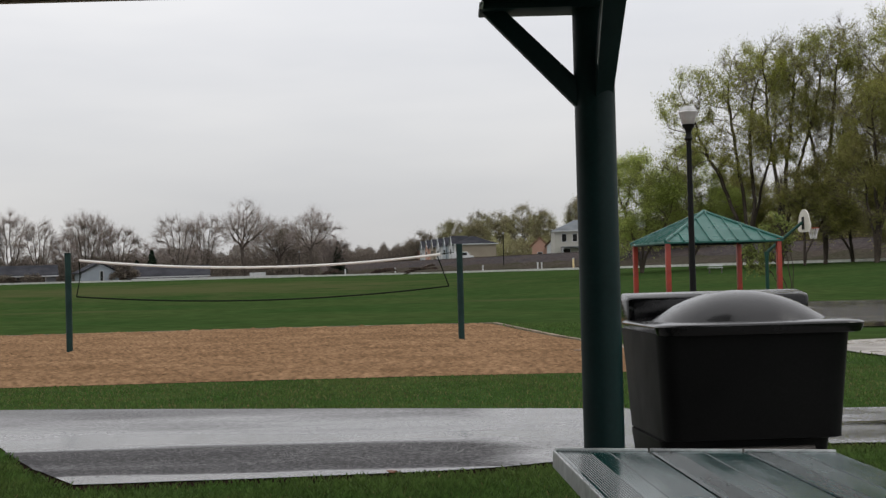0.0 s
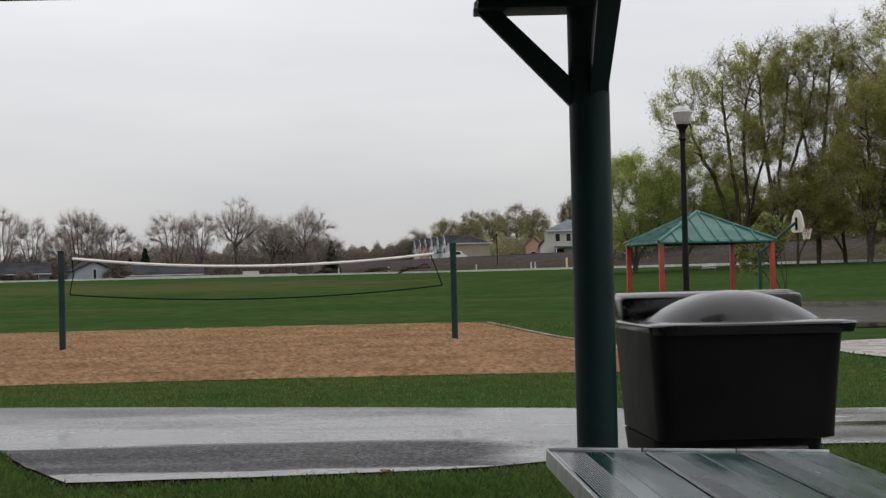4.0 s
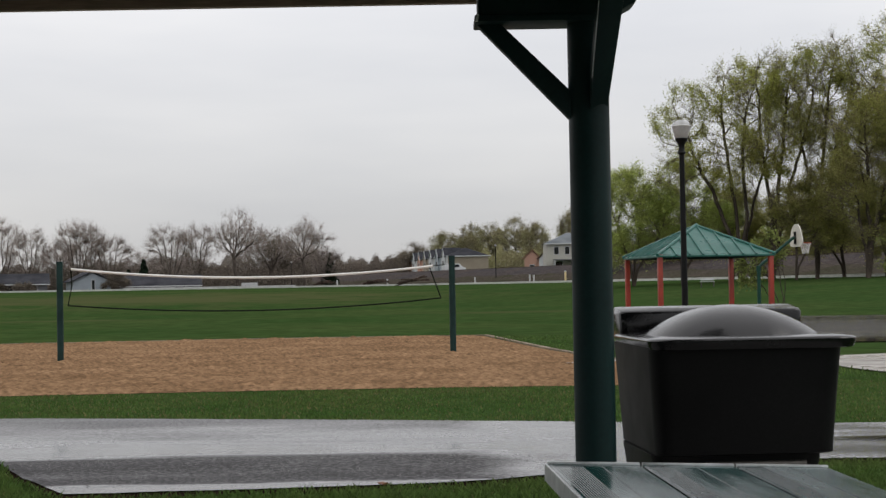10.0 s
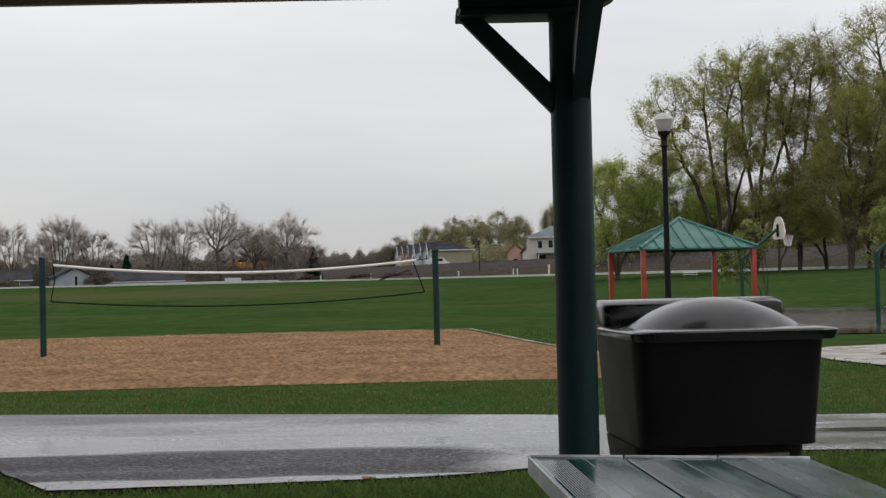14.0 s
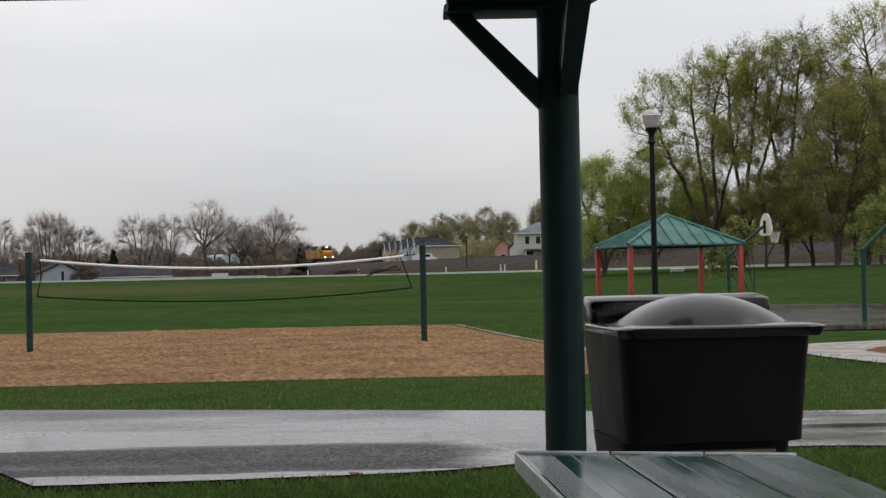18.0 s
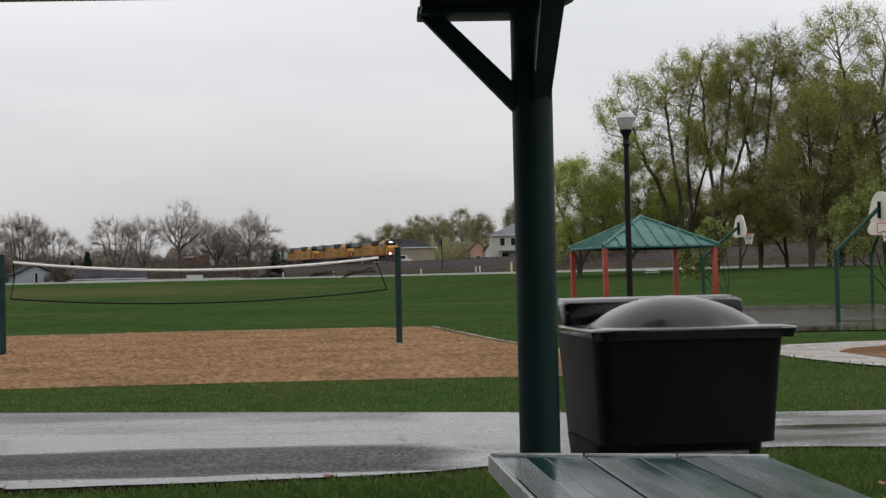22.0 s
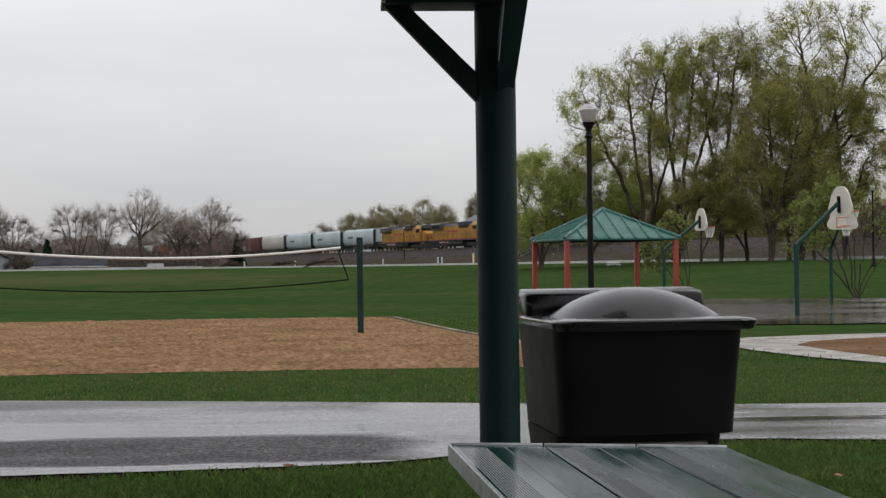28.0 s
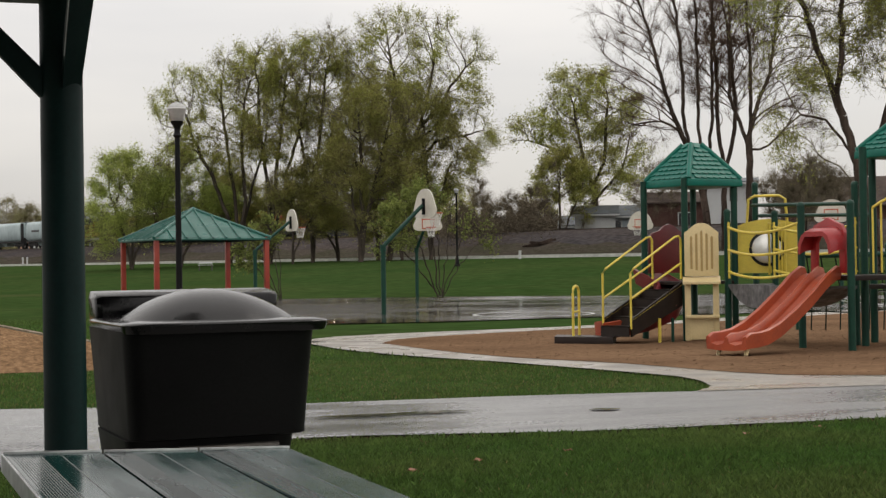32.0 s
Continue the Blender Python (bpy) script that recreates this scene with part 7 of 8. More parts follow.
def terrace_unit(k):
    """One house of the terrace: the row runs away from the park, its fronts with their gables to the west."""
    mat, word = ((FARWHITE, "white"), (BLUESIDE, "pale blue"), (FARWHITE, "white"), (BEIGE, "beige"), (PEACH, "peach"), (FARWHITE, "white"), (PEACH, "peach"))[k]
    long, deep, eave, ridge = 11.0, 10.8, 5.5, 7.7
    x, y = bearing(0.50, 400)
    m = pose(x, y, 3.4, 0, 0, 9.0) @ Matrix.Translation((0, k * long, 0))
    h = empty("terrace_house", "%s-fronted gabled terrace house with a dark roof%s" % (word, ", beige end wall" if k == 0 else ""), "house", m)
    part("wall", Shape().box(0.0, deep, 0.15, long - 0.02, -1.5, eave), mat, h, smooth=0)
    part("end_wall", Shape().box(0.0, deep, 0.0, 0.148, -1.5, eave), BEIGE, h, "beige boarded end wall", smooth=0)
    near = 3.2 if k == 0 else 0.0
    c = eave + 0.02
    part("roof", Shape().put([(-0.5, -0.4 if k == 0 else 0, c), (deep + 0.5, -0.4 if k == 0 else 0, c), (deep + 0.5, long, c), (-0.5, long, c), (deep / 2, near, ridge), (deep / 2, long, ridge)],
                             [(3, 2, 1, 0), (0, 1, 4), (1, 2, 5, 4), (2, 3, 5), (3, 0, 4, 5)]), SHINGLE, h, "dark shingled roof", smooth=0)
    part("eave_trim", Shape().box(-0.55, deep + 0.55, -0.50, -0.42, eave - 0.16, eave + 0.10), FARWHITE, h, "white eave trim", smooth=0)
    for a in (3.2,):
        g = part("gable", Shape().prism([(a, 0.0), (a + 4.4, 0.0), (a + 4.4, eave), (a + 2.2, eave + 2.0), (a, eave)], -0.35, -0.02, "x"), mat, h, "gabled front bay", smooth=0)
        for p, q in (((a - 0.3, eave - 0.25), (a + 2.2, eave + 2.1)), ((a + 4.7, eave - 0.25), (a + 2.2, eave + 2.1))):
            part("barge_board", Shape().prism([p, q, (q[0], q[1] + 0.25), (p[0], p[1] + 0.25)], -0.45, deep * 0.4, "x"), SHINGLE, g, smooth=0)
            part("white_trim", Shape().prism([(p[0], p[1] + 0.02), (q[0], q[1] + 0.02), (q[0], q[1] + 0.25), (p[0], p[1] + 0.25)], -0.55, -0.46, "x"), FARWHITE, g, smooth=0)
        for z0 in (0.6, 3.0):
            w = part("window", Shape().box(-0.42, -0.352, a + 1.2, a + 3.2, z0, z0 + 1.5), FARWHITE, h, "white window frame", smooth=0)
            part("pane", Shape().box(-0.44, -0.425, a + 1.3, a + 3.1, z0 + 0.1, z0 + 1.4), PANE, w, smooth=0)


def make_houses():
    # low houses past the lawn's far rim
    gable_house("ranch_house", "low grey-roofed ranch house, porch shade painted into its walls", -15.7, 290, 1.25, 15, 9, 1.7, 1.7, FARSHADE, SHINGLE, 0, ((-4, 0.4, 1.6, 1.0), (0.5, 0.2, 2.2, 1.2), (5, 0.4, 1.4, 1.0)))
    gable_house("gabled_house", "pale blue gabled house with white trim", -12.75, 286, 1.25, 6.6, 10, 1.9, 1.7, BLUESIDE, SHINGLE, 8, ((0.2, 0.2, 0.5, 1.9),), ridge="y")
    gable_house("long_house", "long low house with a dark roof and a white fence", -10.2, 288, 1.25, 14.5, 9, 1.0, 1.7, FARSHADE, SHINGLE, 0, ((-3, 0.1, 3.4, 0.7), (3, 0.1, 3.4, 0.7)))
    # white fence pieces along the rim
    for k, (a0, a1, d, h) in enumerate(((-11.5, -5.2, 263, 0.42), (-7.2, -6.6, 268, 1.0))):
        f = empty("white_fence", "long low white fence at the lawn's far rim", "fence")
        n = 26 if k == 0 else 4
        for i in range(n):
            p, q = bearing(a0 + (a1 - a0) * i / n, d), bearing(a0 + (a1 - a0) * (i + 0.97) / n, d)
            z = ground_z(*p)
            part("fence_panel", Shape().put([(*p, z - 0.1), (*q, z - 0.1), (*q, z + h), (*p, z + h), (p[0], p[1] + 0.08, z - 0.1), (q[0], q[1] + 0.08, z - 0.1), (q[0], q[1] + 0.08, z + h), (p[0], p[1] + 0.08, z + h)],
                                            [(0, 1, 2, 3), (7, 6, 5, 4), (0, 4, 5, 1), (1, 5, 6, 2), (2, 6, 7, 3), (3, 7, 4, 0)]), FARWHITE, f, smooth=0)
    # terrace beyond the railway, end wall towards the park
    for k in range(7):
        terrace_unit(k)
    gable_house("white_house", "two-storey cream house with a blue-grey roof and porch", 5.35, 318, 3.5, 13.5, 9, 6.0, 2.2, SIDING, SHINGLE2, 6, ((-4.8, 3.7, 0.9, 1.5), (-2.6, 3.7, 0.9, 1.5), (0.2, 3.7, 0.9, 1.5), (3.2, 3.7, 1.2, 1.5), (-4.5, 0.3, 1.8, 1.9), (-1, 0.3, 1.8, 1.9), (2.4, 0.3, 1.8, 1.9)), porch=(-5.5, 6.5, 2.0, 2.45), hip=True)
    gable_house("small_house", "small pale gabled house beside the railway", 3.65, 345, 3.5, 3.4, 8, 3.4, 1.9, PEACH, TERRA, 0, ((0, 0.8, 1.0, 1.2),), ridge="y")
    gable_house("small_house", "small white gabled house with a porch", 4.2, 338, 3.5, 3.4, 8, 3.2, 1.9, FARWHITE, BRICKRED, 0, ((0, 0.8, 1.0, 1.2),), ridge="y")
    gable_house("far_house", "grey-roofed house half hidden by the trees", 7.75, 300, 3.5, 9, 9, 4.6, 2.2, FARWHITE, SHINGLE2, 0, ((0, 2.5, 1.4, 1.3),))
    gable_house("long_shed", "long low white building beyond the trees", 16.6, 215, 4.2, 3.8, 6, 1.5, 0.5, FARWHITE, SHINGLE2, 0, ())
    # sheds and houses behind the track on the playground side
    gable_house("low_shed", "low grey shed roof behind the railway", 22.9, 196, 2.2, 12, 7, 3.2, 1.2, FARSHADE, SHINGLE2, 0, ((-3, 1.2, 1.8, 1.2),))
    gable_house("tank_shed", "round-topped pale shed behind the railway", 24.6, 186, 3.2, 4.8, 5, 3.4, 0.9, FARWHITE, SHINGLE2, 0, ())
    gable_house("grey_house", "grey house with small windows behind the railway", 26.0, 190, 3.4, 8, 7, 3.0, 1.2, BLUESIDE, SHINGLE2, 0, ((-2, 1.2, 1.2, 1.2), (1.5, 1.2, 1.2, 1.2)))
    gable_house("brown_house", "dark brown brick house behind the playground", 27.95, 178, 3.0, 9, 8, 4.4, 1.2, BRICKRED, ROOFBROWN, 0, ((0, 1.8, 1.6, 1.4),))
    gable_house("white_building", "flat white building with a dark window", 29.55, 165, 3.6, 5.0, 6, 5.4, 0.4, FARWHITE, SHINGLE2, 0, ((0.4, 3.4, 0.8, 1.5),))
    gable_house("dark_house", "dark brown-roofed house behind the playground", 34.4, 165, 3.0, 17, 10, 3.2, 3.0, BRICKRED, ROOFBROWN, 0, ((-3, 1.2, 1.6, 1.3), (3, 1.2, 1.6, 1.3)))
    # small things along the bank
    for az, d, z, w in ((-4.2, 262, 2.0, 3.0), (-2.35, 258, 2.0, 3.0), (-2.15, 258, 2.0, 3.0), (-0.85, 252, 2.1, 5.2), (22.55, 152, 2.7, 3.4)):
        x, y = bearing(az, d)
        p = empty("timber_pile", "old dark timber sleepers thrown on the railway bank", "timber pile", pose(x, y, z, 0, 0, 12 - az))
        for k in range(4):
            m = Matrix.Translation((0.25 * k - 0.4, -0.30 * k, 0.14 * (k % 2))) @ Matrix.Rotation(radians(-19 + 7 * k), 4, "Y") @ Matrix.Rotation(radians(9 * k - 12), 4, "Z")
            part("sleeper", Shape().box(-w / 2, w / 2, -0.13, 0.13, -0.10, 0.12, m), DARKBARK, p, smooth=0)
    for az, d, h, tall in ((4.88, 205, 1.45, True), (-3.65, 258, 0.5, False), (-1.78, 258, 0.5, False), (1.50, 245, 0.5, False), (3.55, 225, 0.6, False), (3.70, 225, 0.6, False), (21.8, 122, 0.55, False)):
        x, y = bearing(az, d)
        z = ground_z(x, y) + (0.0 if tall or az > 20 else 0.5)
        m = empty("marker_post", "%s marker post at the foot of the bank" % ("tall pale yellow" if tall else "short white"), "marker post", pose(x, y, z))
        part("stake", Shape().rod((0, 0, -0.6), (0, 0, h), 0.13 if tall else 0.11, n=8), TAN if tall else FARWHITE, m)
        part("band", Shape().rod((0, 0, h), (0, 0, h + 0.12), 0.135, n=8), FARWHITE, m)
    for az, d, k in ((2.29, 262, 1.5), (-5.35, 290, 1.1)):
        x, y = bearing(az, d)
        make_lamp(x, y, ground_z(x, y), k=k, label="distant black lamp post with a pale globe")
    b = empty("park_bench", "pale bench seat on the far lawn rim", "bench", pose(*bearing(10.1, 128), ground_z(*bearing(10.1, 128)), 0, 0, -10))
    part("seat", Shape().box(-0.62, 0.62, -0.2, 0.2, 0.42, 0.47), FARWHITE, b)
    part("backrest", Shape().box(-0.55, 0.55, 0.2, 0.25, 0.56, 0.72), FARWHITE, b)
    for x in (-0.5, 0.5):
        part("leg", Shape().box(x - 0.05, x + 0.05, -0.15, 0.2, -0.1, 0.42), STEEL, b)
    # parked van by the terrace
    x, y = bearing(0.75, 330)
    v = empty("parked_van", "white van parked beyond the railway", "van", pose(x, y, 3.9, 0, 0, 0))
    part("body", Shape().prism([(-2.4, 0.4), (2.4, 0.4), (2.4, 1.1), (1.7, 1.25), (1.1, 2.0), (-2.4, 2.05)], -0.9, 0.9), VEHICLE, v, bevel=0.08)
    part("windscreen", Shape().box(-1.2, 1.0, -0.92, -0.905, 1.25, 1.85), PANE, v)
    for px in (-1.5, 1.5):
        part("wheel", Shape().rod((px, -0.92, 0.35), (px, -0.7, 0.35), 0.35, n=16), RUBBER, v)


# ---- the freight train ----
TRAIN = []


def wheels(parent, xs, r=0.5):
    for x in xs:
        for y in (-0.75, 0.75):
            part("wheel", Shape().rod((x, y - 0.07, r), (x, y + 0.07, r), r, n=16), LOCODARK, parent)


def truck(parent, x, axles, r):
    t = part("truck_frame", Shape().box(x - axles * 0.95, x + axles * 0.95, -1.05, -0.88, 0.45, 0.95).box(x - axles * 0.95, x + axles * 0.95, 0.88, 1.05, 0.45, 0.95), LOCODARK, parent, "black bogie frame")
    wheels(t, [x + (k - (axles - 1) / 2) * 1.75 for k in range(axles)], r)


def make_loco(back):
    """Nose towards +x, on the rail at z 0."""
    c = empty("locomotive", "yellow and grey diesel freight locomotive%s" % (" with lit headlights" if back < 1 else ""), "locomotive", group="train")
    L = 23.0
    x0, x1 = -L, 0.0
    part("walkway", Shape().box(x0 + 0.3, x1 - 0.3, -1.55, 1.55, 1.35, 1.62), LOCOGREY, c, "grey walkway sill", bevel=0.03)
    part("sill_stripe", Shape().box(x0 + 0.3, x1 - 0.3, -1.56, -1.552, 1.50, 1.62), LOCORED, c, "red sill stripe", smooth=0)
    part("fuel_tank", Shape().prism([(-0.9, 0.35), (0.9, 0.35), (1.35, 0.7), (1.35, 1.35), (-1.35, 1.35), (-1.35, 0.7)], x0 + 8.2, x0 + 14.2, "x"), LOCODARK, c, "black fuel tank", bevel=0.04)
    part("long_hood", Shape().prism([(-0.95, 1.62), (0.95, 1.62), (0.95, 3.95), (0.75, 4.2), (-0.75, 4.2), (-0.95, 3.95)], x0 + 0.6, x1 - 5.0, "x"), LOCOYEL, c, "yellow engine hood", bevel=0.03)
    part("hood_roof", Shape().prism([(-0.98, 3.92), (0.98, 3.92), (0.78, 4.28), (-0.78, 4.28)], x0 + 0.55, x1 - 5.0, "x"), LOCOGREY, c, "grey hood roof", smooth=0)
    part("radiator", Shape().prism([(-1.5, 3.5), (1.5, 3.5), (1.5, 4.35), (1.2, 4.55), (-1.2, 4.55), (-1.5, 4.35)], x0 + 0.9, x0 + 5.4, "x"), LOCOGREY, c, "flared grey radiator", bevel=0.03)
    part("dynamic_brake", Shape().box(x0 + 12.2, x0 + 15.6, -1.2, 1.2, 3.6, 4.55), LOCODARK, c, "dark raised brake housing", bevel=0.05)
    part("cab", Shape().prism([(-1.5, 1.62), (1.5, 1.62), (1.5, 3.9), (1.15, 4.45), (-1.15, 4.45), (-1.5, 3.9)], x1 - 5.0, x1 - 2.4, "x"), LOCOYEL, c, "yellow cab", bevel=0.05)
    part("cab_roof", Shape().prism([(-1.45, 3.98), (1.45, 3.98), (1.1, 4.5), (-1.1, 4.5)], x1 - 5.05, x1 - 2.2, "x"), LOCOGREY, c, "grey cab roof", smooth=0)
    part("nose", Shape().prism([(x1 - 2.4, 1.62), (x1 - 0.9, 1.62), (x1 - 0.75, 2.9), (x1 - 1.1, 3.25), (x1 - 2.4, 3.45)], -1.15, 1.15, "y"), LOCOYEL, c, "yellow nose", bevel=0.08)
    part("nose_band", Shape().box(x1 - 0.86, x1 - 0.80, -0.9, 0.9, 2.0, 2.3), LOCORED, c, "red nose band")
    part("plow", Shape().prism([(x1 - 1.0, 0.15), (x1 - 0.1, 0.15), (x1 - 0.35, 1.35), (x1 - 1.0, 1.35)], -1.4, 1.4, "y"), LOCODARK, c, "black snow plough")
    part("windscreen", Shape().box(x1 - 2.42, x1 - 2.36, -1.2, 1.2, 3.4, 3.95), PANE, c, "dark windscreen")
    for y in (-1.505, 1.485):
        part("side_window", Shape().box(x1 - 4.5, x1 - 2.8, y, y + 0.02, 3.1, 3.75), PANE, c, "dark cab window")
    for k in range(9):
        x = x0 + 6.0 + k * 1.25
        part("hood_door", Shape().box(x, x + 1.1, -0.97, -0.952, 1.75, 3.5), LOCOYEL, c, "yellow hood door", smooth=0)
    part("grille", Shape().box(x0 + 1.2, x0 + 5.0, -1.53, -1.51, 3.6, 4.25), PANE, c, "black radiator grille", smooth=0)
    part("lettering_bar", Shape().box(x0 + 7.0, x0 + 11.5, -0.985, -0.975, 2.85, 3.15), LOCORED, c, "red lettering shown as a bar", smooth=0)
    part("exhaust", Shape().box(x0 + 9.3, x0 + 10.4, -0.4, 0.4, 4.2, 4.6), LOCODARK, c)
    part("horn", Shape().box(x1 - 4.4, x1 - 3.8, -0.3, 0.3, 4.45, 4.7), FARWHITE, c)
    for k in range(12):
        x = x0 + 0.6 + k * 1.95
        part("handrail_post", Shape().rod((x, -1.5, 1.6), (x, -1.5, 2.55), 0.03, n=5), FARWHITE if k % 11 == 0 else LOCOGREY, c)
    part("handrail", Shape().rod((x0 + 0.6, -1.5, 2.55), (x1 - 1.2, -1.5, 2.55), 0.03, n=5), LOCOGREY, c)
    truck(c, x0 + 4.6, 3, 0.52)
    truck(c, x1 - 4.9, 3, 0.52)
    if back < 1:
        for y in (-0.18, 0.18):
            part("headlight", Shape().rod((x1 - 2.2, y, 4.15), (x1 - 2.1, y, 4.15), 0.08, n=12), HEADLIGHT, c, "lit headlight")
        for y in (-0.95, 0.95):
            part("ditch_light", Shape().rod((x1 - 0.35, y, 1.75), (x1 - 0.25, y, 1.75), 0.12, n=12), HEADLIGHT, c, "lit ditch light")
    TRAIN.append((c, back))
    return c


def make_hopper(back, mat, label, L=17.4, bars=True):
    """A round-sided covered hopper; its front end at x 0."""
    c = empty("hopper_car", label, "freight car", group="train")
    sec = [(-1.1, 1.25), (1.1, 1.25), (1.53, 1.7), (1.58, 2.9), (1.55, 4.0), (1.35, 4.4), (0.9, 4.52), (-0.9, 4.52), (-1.35, 4.4), (-1.55, 4.0), (-1.58, 2.9), (-1.53, 1.7)]
    def ring(x, k, z):
        return [(x, y * k, z + (q - z) * 1.0) for y, q in sec]
    part("body", Shape().prism(sec, -L + 0.7, -0.7, "x"), mat, c, "round-sided steel body", smooth=50)
    for k in range(4):
        x = -L + 0.8 + k * (L - 1.6) / 3
        part("side_post", Shape().prism([(a * 1.02, b) for a, b in sec], x - 0.07, x + 0.07, "x"), mat, c, "upright rib", smooth=50)
    part("roof_walk", Shape().box(-L + 1.0, -1.0, -0.35, 0.35, 4.55, 4.62), LOCOGREY, c, "grey roof walkway")
    part("sill", Shape().box(-L + 0.4, -0.4, -1.45, 1.45, 1.05, 1.3), LOCODARK, c, "dark side sill")
    for k in range(3):
        x = -L + 4.4 + k * (L - 8.8) / 2
        part("discharge_bay", Shape().put([(x - 1.4, -1.2, 1.3), (x + 1.4, -1.2, 1.3), (x + 1.4, 1.2, 1.3), (x - 1.4, 1.2, 1.3), (x - 0.4, -0.6, 0.45), (x + 0.4, -0.6, 0.45), (x + 0.4, 0.6, 0.45), (x - 0.4, 0.6, 0.45)],
                                          [(0, 1, 2, 3), (7, 6, 5, 4), (0, 4, 5, 1), (1, 5, 6, 2), (2, 6, 7, 3), (3, 7, 4, 0)]), mat, c, "sloping discharge bay", smooth=0)
    for x in (-L + 0.5, -0.5):
        part("ladder", Shape().box(x - 0.05, x + 0.05, -1.5, -1.0, 1.2, 4.4), LOCODARK, c)
        part("end_sheet", Shape().box(x - 0.03, x + 0.03, -1.2, 1.2, 1.2, 1.9), LOCODARK, c)
    if bars:
        part("lettering_bar", Shape().box(-L + 3.0, -L + 6.0, -1.605, -1.590, 2.75, 3.1), LOCOGREY, c, "lettering shown as a bar", smooth=0)
    truck(c, -L + 2.2, 2, 0.46)
    truck(c, -2.2, 2, 0.46)
    TRAIN.append((c, back))


def make_boxcar(back, mat, label, L=17.0, H=4.3):
    c = empty("box_car", label, "freight car", group="train")
    part("body", Shape().box(-L + 0.5, -0.5, -1.5, 1.5, 1.1, H), mat, c, bevel=0.03)
    part("roof", Shape().prism([(-1.55, H), (1.55, H), (0, H + 0.3)], -L + 0.45, -0.45, "x"), LOCOGREY, c, "grey car roof", smooth=0)
    for k in range(12):
        x = -L + 0.9 + k * (L - 1.8) / 11
        part("side_rib", Shape().box(x - 0.06, x + 0.06, -1.57, -1.505, 1.15, H - 0.1), mat, c, smooth=0)
    part("sliding_door", Shape().box(-L / 2 - 1.5, -L / 2 + 1.5, -1.60, -1.58, 1.2, H - 0.2), mat, c, "sliding side door", smooth=0)
    part("painted_patch", Shape().box(-L + 1.5, -L + 6.0, -1.585, -1.575, 1.3, 2.3), GRAFFITI, c, "faded pale spray-painted patch", smooth=0)
    truck(c, -L + 2.2, 2, 0.46)
    truck(c, -2.2, 2, 0.46)
    TRAIN.append((c, back))


def make_train():
    for k in range(3):
        make_loco(k * 24.3)
    s = 73.6
    for k in range(3):
        make_hopper(s, CARBLUE, "pale blue covered hopper car on the railway")
        s += 18.4
    make_hopper(s, CARCREAM, "cream covered hopper car on the railway", bars=False)
    s += 18.4
    for mat, label in ((CARMAROON, "oxide-red box car with faded paint"), (CARMAROON, "oxide-red box car with faded paint"), (CARBROWN, "rust-brown box car on the railway line"), (CARBROWN, "rust-brown box car on the railway line"),
                       (CARMAROON, "oxide-red box car on the railway line"), (CARBROWN, "rust-brown box car on the railway line"), (CARCREAM, "cream box car on the railway line"), (CARBROWN, "rust-brown box car on the railway line"), (CARBROWN, "rust-brown box car on the railway line"), (CARMAROON, "oxide-red box car on the railway line")):
        make_boxcar(s, mat, label)
        s += 18.0


def along(s):
    """A place on the track, s metres along it from abreast of the shelter."""
    y = 0.935 * s
    return 123.0 - 0.38 * y, y


def motions():
    rows = ((0, 709), (6, 605), (13, 487), (19, 382), (24, 309.5), (28, 251), (32, 202.5))
    heading = math.degrees(math.atan2(-0.935, 0.355))
    for car, back in TRAIN:
        walk(car, [(t, pose(*along(s + back), TRACK_Z, 0, 0, heading)) for t, s in rows])


make_houses()
make_train()


# ---- grass, litter and stones ----
def blades(name, region, n, tall, wide, seed, mat, label, keep=None):
    """Single bent blades over a stretch of the plan: (angle0, angle1, near, far)."""
    g = np.random.RandomState(seed)
    a0, a1, r0, r1 = region
    az = np.radians(a0 + (a1 - a0) * g.rand(n))
    r = np.sqrt(r0 * r0 + (r1 * r1 - r0 * r0) * g.rand(n))
    x, y = r * np.sin(az), r * np.cos(az)
    if keep is not None:
        k = keep(x, y, g)
        x, y = x[k], y[k]
    n = len(x)
    z = height(x, y) - 0.005
    patch = 0.75 + 0.5 * (np.sin(x * 1.7 + np.sin(y * 1.1) * 2) * np.sin(y * 1.3 + x * 0.4) * 0.5 + 0.5)
    h = tall * patch * (0.45 + 0.8 * g.rand(n))
    t = g.rand(n) * 2 * np.pi
    lean = h * (0.2 + 0.7 * g.rand(n))
    lx, ly = np.cos(t) * lean, np.sin(t) * lean
    t2 = g.rand(n) * 2 * np.pi
    wx, wy = np.cos(t2) * wide, np.sin(t2) * wide
    base = np.stack([x, y, z], 1)
    v = np.stack([base + np.stack([-wx, -wy, 0 * x], 1), base + np.stack([wx, wy, 0 * x], 1),
                  base + np.stack([lx * 0.45 + wx * 0.7, ly * 0.45 + wy * 0.7, h * 0.7], 1), base + np.stack([lx, ly, h], 1)], 1).reshape(-1, 3)
    tagged(new(name, raw_mesh(name, v, np.arange(4 * n).reshape(n, 4), mat)), label, "grass", kind="stuff")


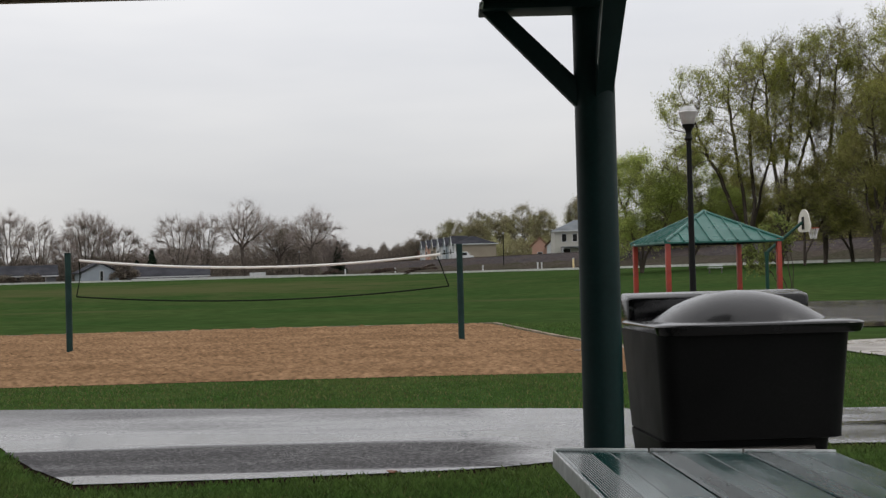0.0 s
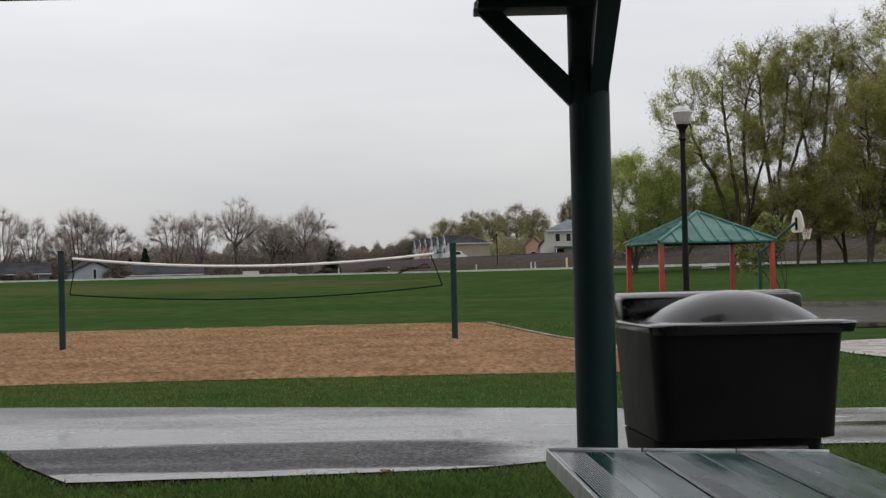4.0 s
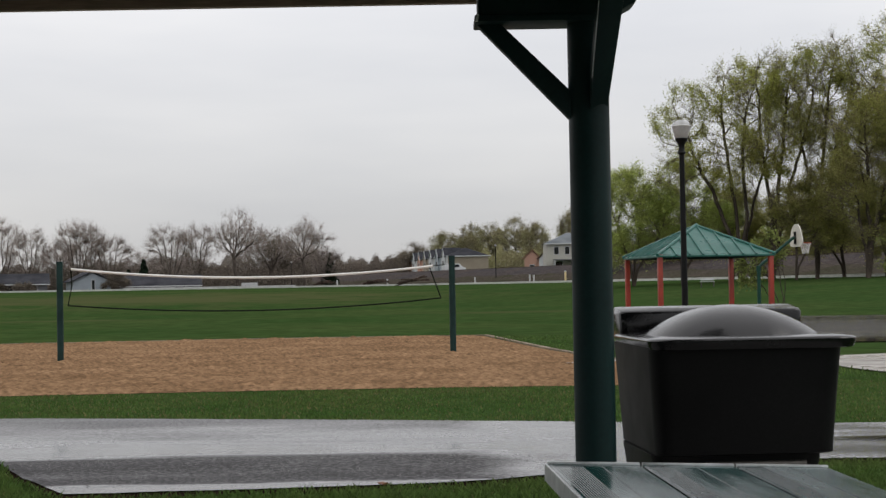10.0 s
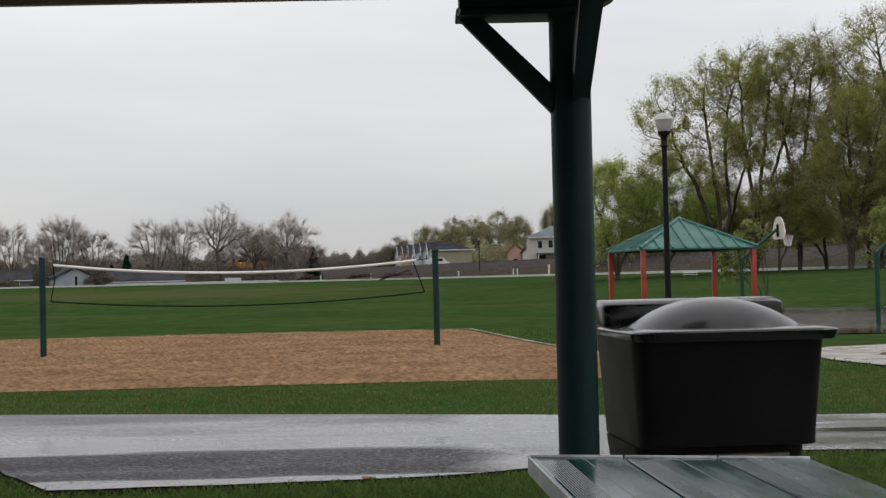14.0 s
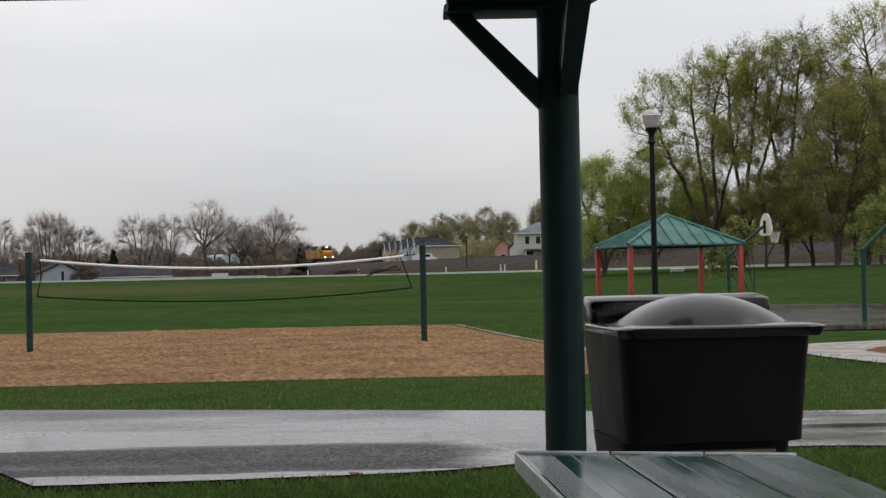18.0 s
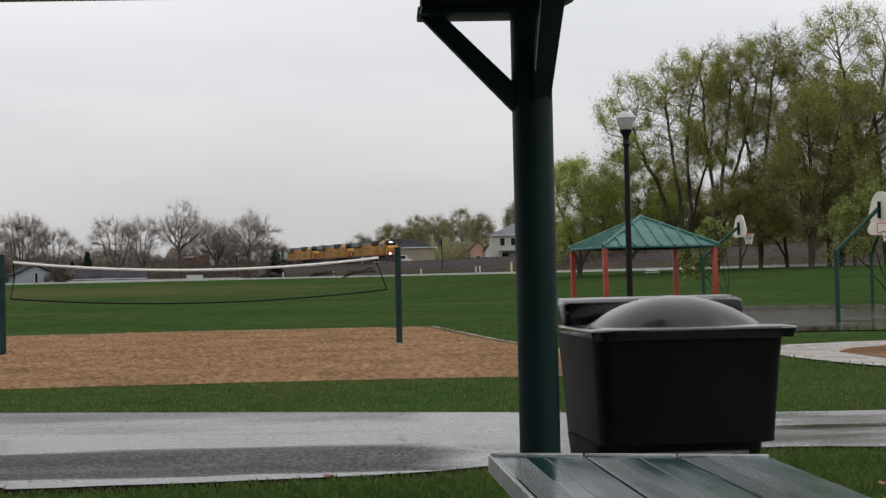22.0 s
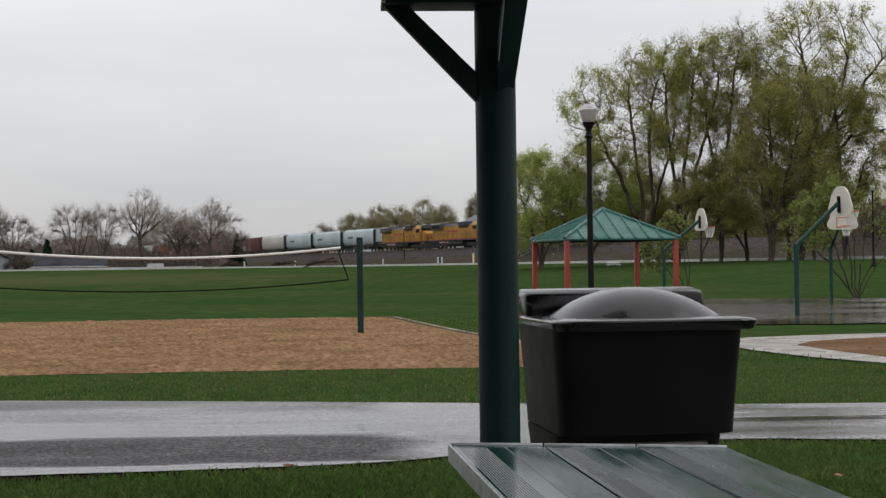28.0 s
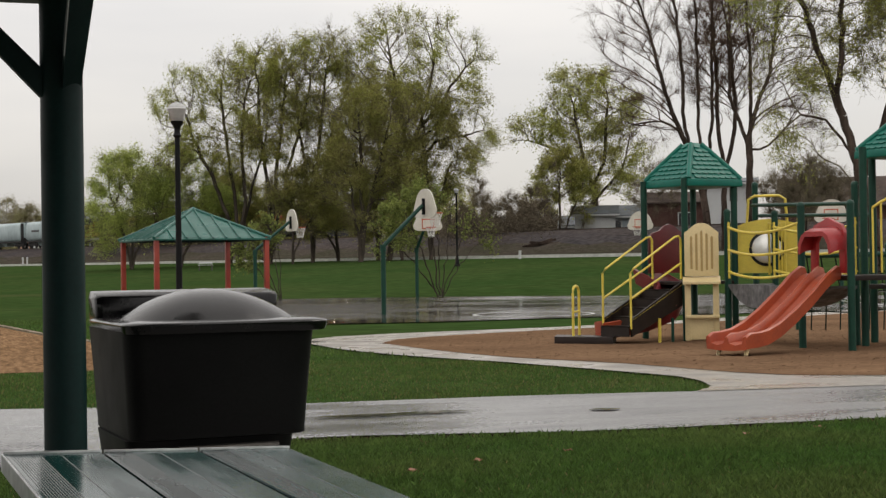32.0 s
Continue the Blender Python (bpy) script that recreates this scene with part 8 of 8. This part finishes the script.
NEAR_EDGE = [(-30, 17), (-9, 14.6), (-3.76, 12.9), (-2.95, 10.9), (-2.37, 9.72), (-1.47, 9.76), (-0.52, 9.85), (0.25, 9.98), (0.6, 10.25), (1.7, 10.9), (2.9, 11.25), (4.12, 10.95), (5.2, 10.76), (7.6, 10.77), (12, 10.4), (30, 8)]
FAR_EDGE = [(-32, 24.5), (-12, 18.8), (-4.4, 16.89), (-1.82, 16.02), (1.33, 15.01), (3.58, 14.35), (5.62, 14.2), (7.5, 13.87), (8.76, 14.05), (9.8, 13.88), (14, 13.4), (31, 11.5)]


def before_path(x, y, g):
    e = np.array(NEAR_EDGE)
    return (y < np.interp(x, e[:, 0], e[:, 1]) - 0.17 + 0.055 * g.randn(len(x))) & ~((y < 7.3) & (x < 2.6))


def past_path(x, y, g):
    e = np.array(FAR_EDGE)
    walk_x = np.interp(y, [13.8, 14.3, 15.18, 16.05, 17.3, 20.4, 23.9, 26.4, 29.6], [7.5, 7.95, 8.29, 8.45, 8.33, 8.05, 7.42, 7.14, 7.1])
    free = (y > np.interp(x, e[:, 0], e[:, 1]) + 0.02 + 0.03 * g.randn(len(x))) & (x < walk_x + 0.03 * g.randn(len(x)))
    sand = (y > 22.25 + 0.06 * g.randn(len(x))) & (x < 4.55 - (y - 22.25) * 0.113) & (y < 49.1)
    return free & ~sand


def make_litter():
    g = np.random.RandomState(9)
    for x, y, mat in ((4.15, 9.35, DRYLEAF), (2.86, 8.72, DRYLEAF), (3.4, 9.05, DRYLEAF), (5.8, 9.9, DRYLEAF), (-0.35, 9.82, DRYLEAF), (6.6, 10.2, DRYLEAF)):
        z = ground_z(x, y) + 0.035
        a = g.rand() * 6.28
        s = Shape()
        pts = [(0.028 * math.cos(a + q) * (1.5 if k % 2 else 1), 0.028 * math.sin(a + q), 0.010 * math.sin(3 * q)) for k, q in enumerate(np.linspace(0, 5.5, 8))]
        s.loft([[(x + p[0], y + p[1], z + p[2]) for p in pts], [(x + p[0] * 0.96, y + p[1] * 0.96, z + p[2] + 0.003) for p in pts]])
        tagged(part("dry_leaf", s, mat, smooth=0), "small dry curled leaf lying in the grass", "leaf", group="fallen leaves")


def make_pebbles():
    """Loose chippings on the worn patch of asphalt."""
    g = np.random.RandomState(15)
    n = 30000
    x, y = -3.8 + 5.6 * g.rand(n), 9.9 + 3.2 * g.rand(n)
    top = np.interp(x, [-3.2, -2.2, -0.9, 0.3, 0.9, 1.45], [12.45, 12.5, 12.2, 12.1, 12.1, 11.6])
    low = np.interp(x, [-3.3, -2.3, -0.4, 0.6, 1.2], [11.9, 10.0, 10.25, 11.0, 11.6])
    k = (y < top + 0.05 * g.randn(n) - 0.12) & (y > low + 0.12 + 0.06 * g.randn(n))
    x, y = x[k], y[k]
    n = len(x)
    r = 0.003 + 0.006 * g.rand(n) ** 2
    c = np.stack([x, y, height(x, y) + 0.021], 1)
    t = g.rand(n) * 6.28
    ring = [np.stack([np.cos(t + q) * r * 1.3, np.sin(t + q) * r, 0 * r], 1) for q in (0, 2.1, 4.2)]
    v = np.stack([c + ring[0], c + ring[1], c + ring[2], c + np.stack([0 * r, 0 * r, r * 0.6], 1)], 1).reshape(-1, 3)
    b = (np.arange(n) * 4)[:, None]
    f = np.concatenate([b + np.array([[0, 1, 3]]), b + np.array([[1, 2, 3]]), b + np.array([[2, 0, 3]])], 0)
    tagged(new("loose_chippings", raw_mesh("loose_chippings", v, f, CHIPS)), "loose stone chippings on the worn asphalt", "gravel", kind="stuff")


def make_chips():
    """Wood chips over the playground floor."""
    g = np.random.RandomState(16)
    n = 22000
    x, y = 8.7 + 11.5 * g.rand(n), 15.0 + 19.0 * g.rand(n)
    low = np.interp(y, [14.9, 15.48, 16.4, 19.15, 21.8, 24.2, 27.75, 29.1, 31.1, 34.0], [10.54, 9.63, 9.35, 9.22, 8.6, 8.48, 8.34, 9.04, 12.2, 19.0])
    k = (x > low + 0.05) & (y > 14.95 - (x - 10.54) * 0.33)
    x, y = x[k], y[k]
    n = len(x)
    a = g.rand(n) * 6.28
    r = 0.006 + 0.009 * g.rand(n)
    tilt = g.randn(n) * 0.15
    u = np.stack([np.cos(a) * r * 1.8, np.sin(a) * r * 1.8, tilt * r], 1)
    w = np.stack([-np.sin(a) * r * 0.5, np.cos(a) * r * 0.5, g.randn(n) * r * 0.08], 1)
    c = np.stack([x, y, height(x, y) + 0.035 + 0.008 * g.rand(n)], 1)
    v = np.stack([c - u - w, c + u - w, c + u + w, c - u + w], 1).reshape(-1, 3)
    tagged(new("wood_chips", raw_mesh("wood_chips", v, np.arange(4 * n).reshape(n, 4), CHIPWOOD)), "damp brown wood chips on the playground floor", "wood chips", kind="stuff")


blades("lawn_grass", (-20, 40, 7.6, 14), 180000, 0.052, 0.0034, 31, BLADE, "short wet green lawn grass by the shelter", before_path)
blades("lawn_grass", (-20, 40, 13.5, 24), 150000, 0.036, 0.0048, 32, BLADE, "short wet green lawn grass beyond the path", past_path)
blades("lawn_grass", (-20, 40, 24, 48), 65000, 0.07, 0.011, 33, BLADE, "short green lawn grass round the sand court", past_path)
blades("dry_grass", (-20, 40, 7.6, 24), 24000, 0.036, 0.0045, 34, DRY, "scattered dry straw-coloured grass", lambda x, y, g: before_path(x, y, g) | past_path(x, y, g))
make_litter()
make_pebbles()
make_chips()
motions()
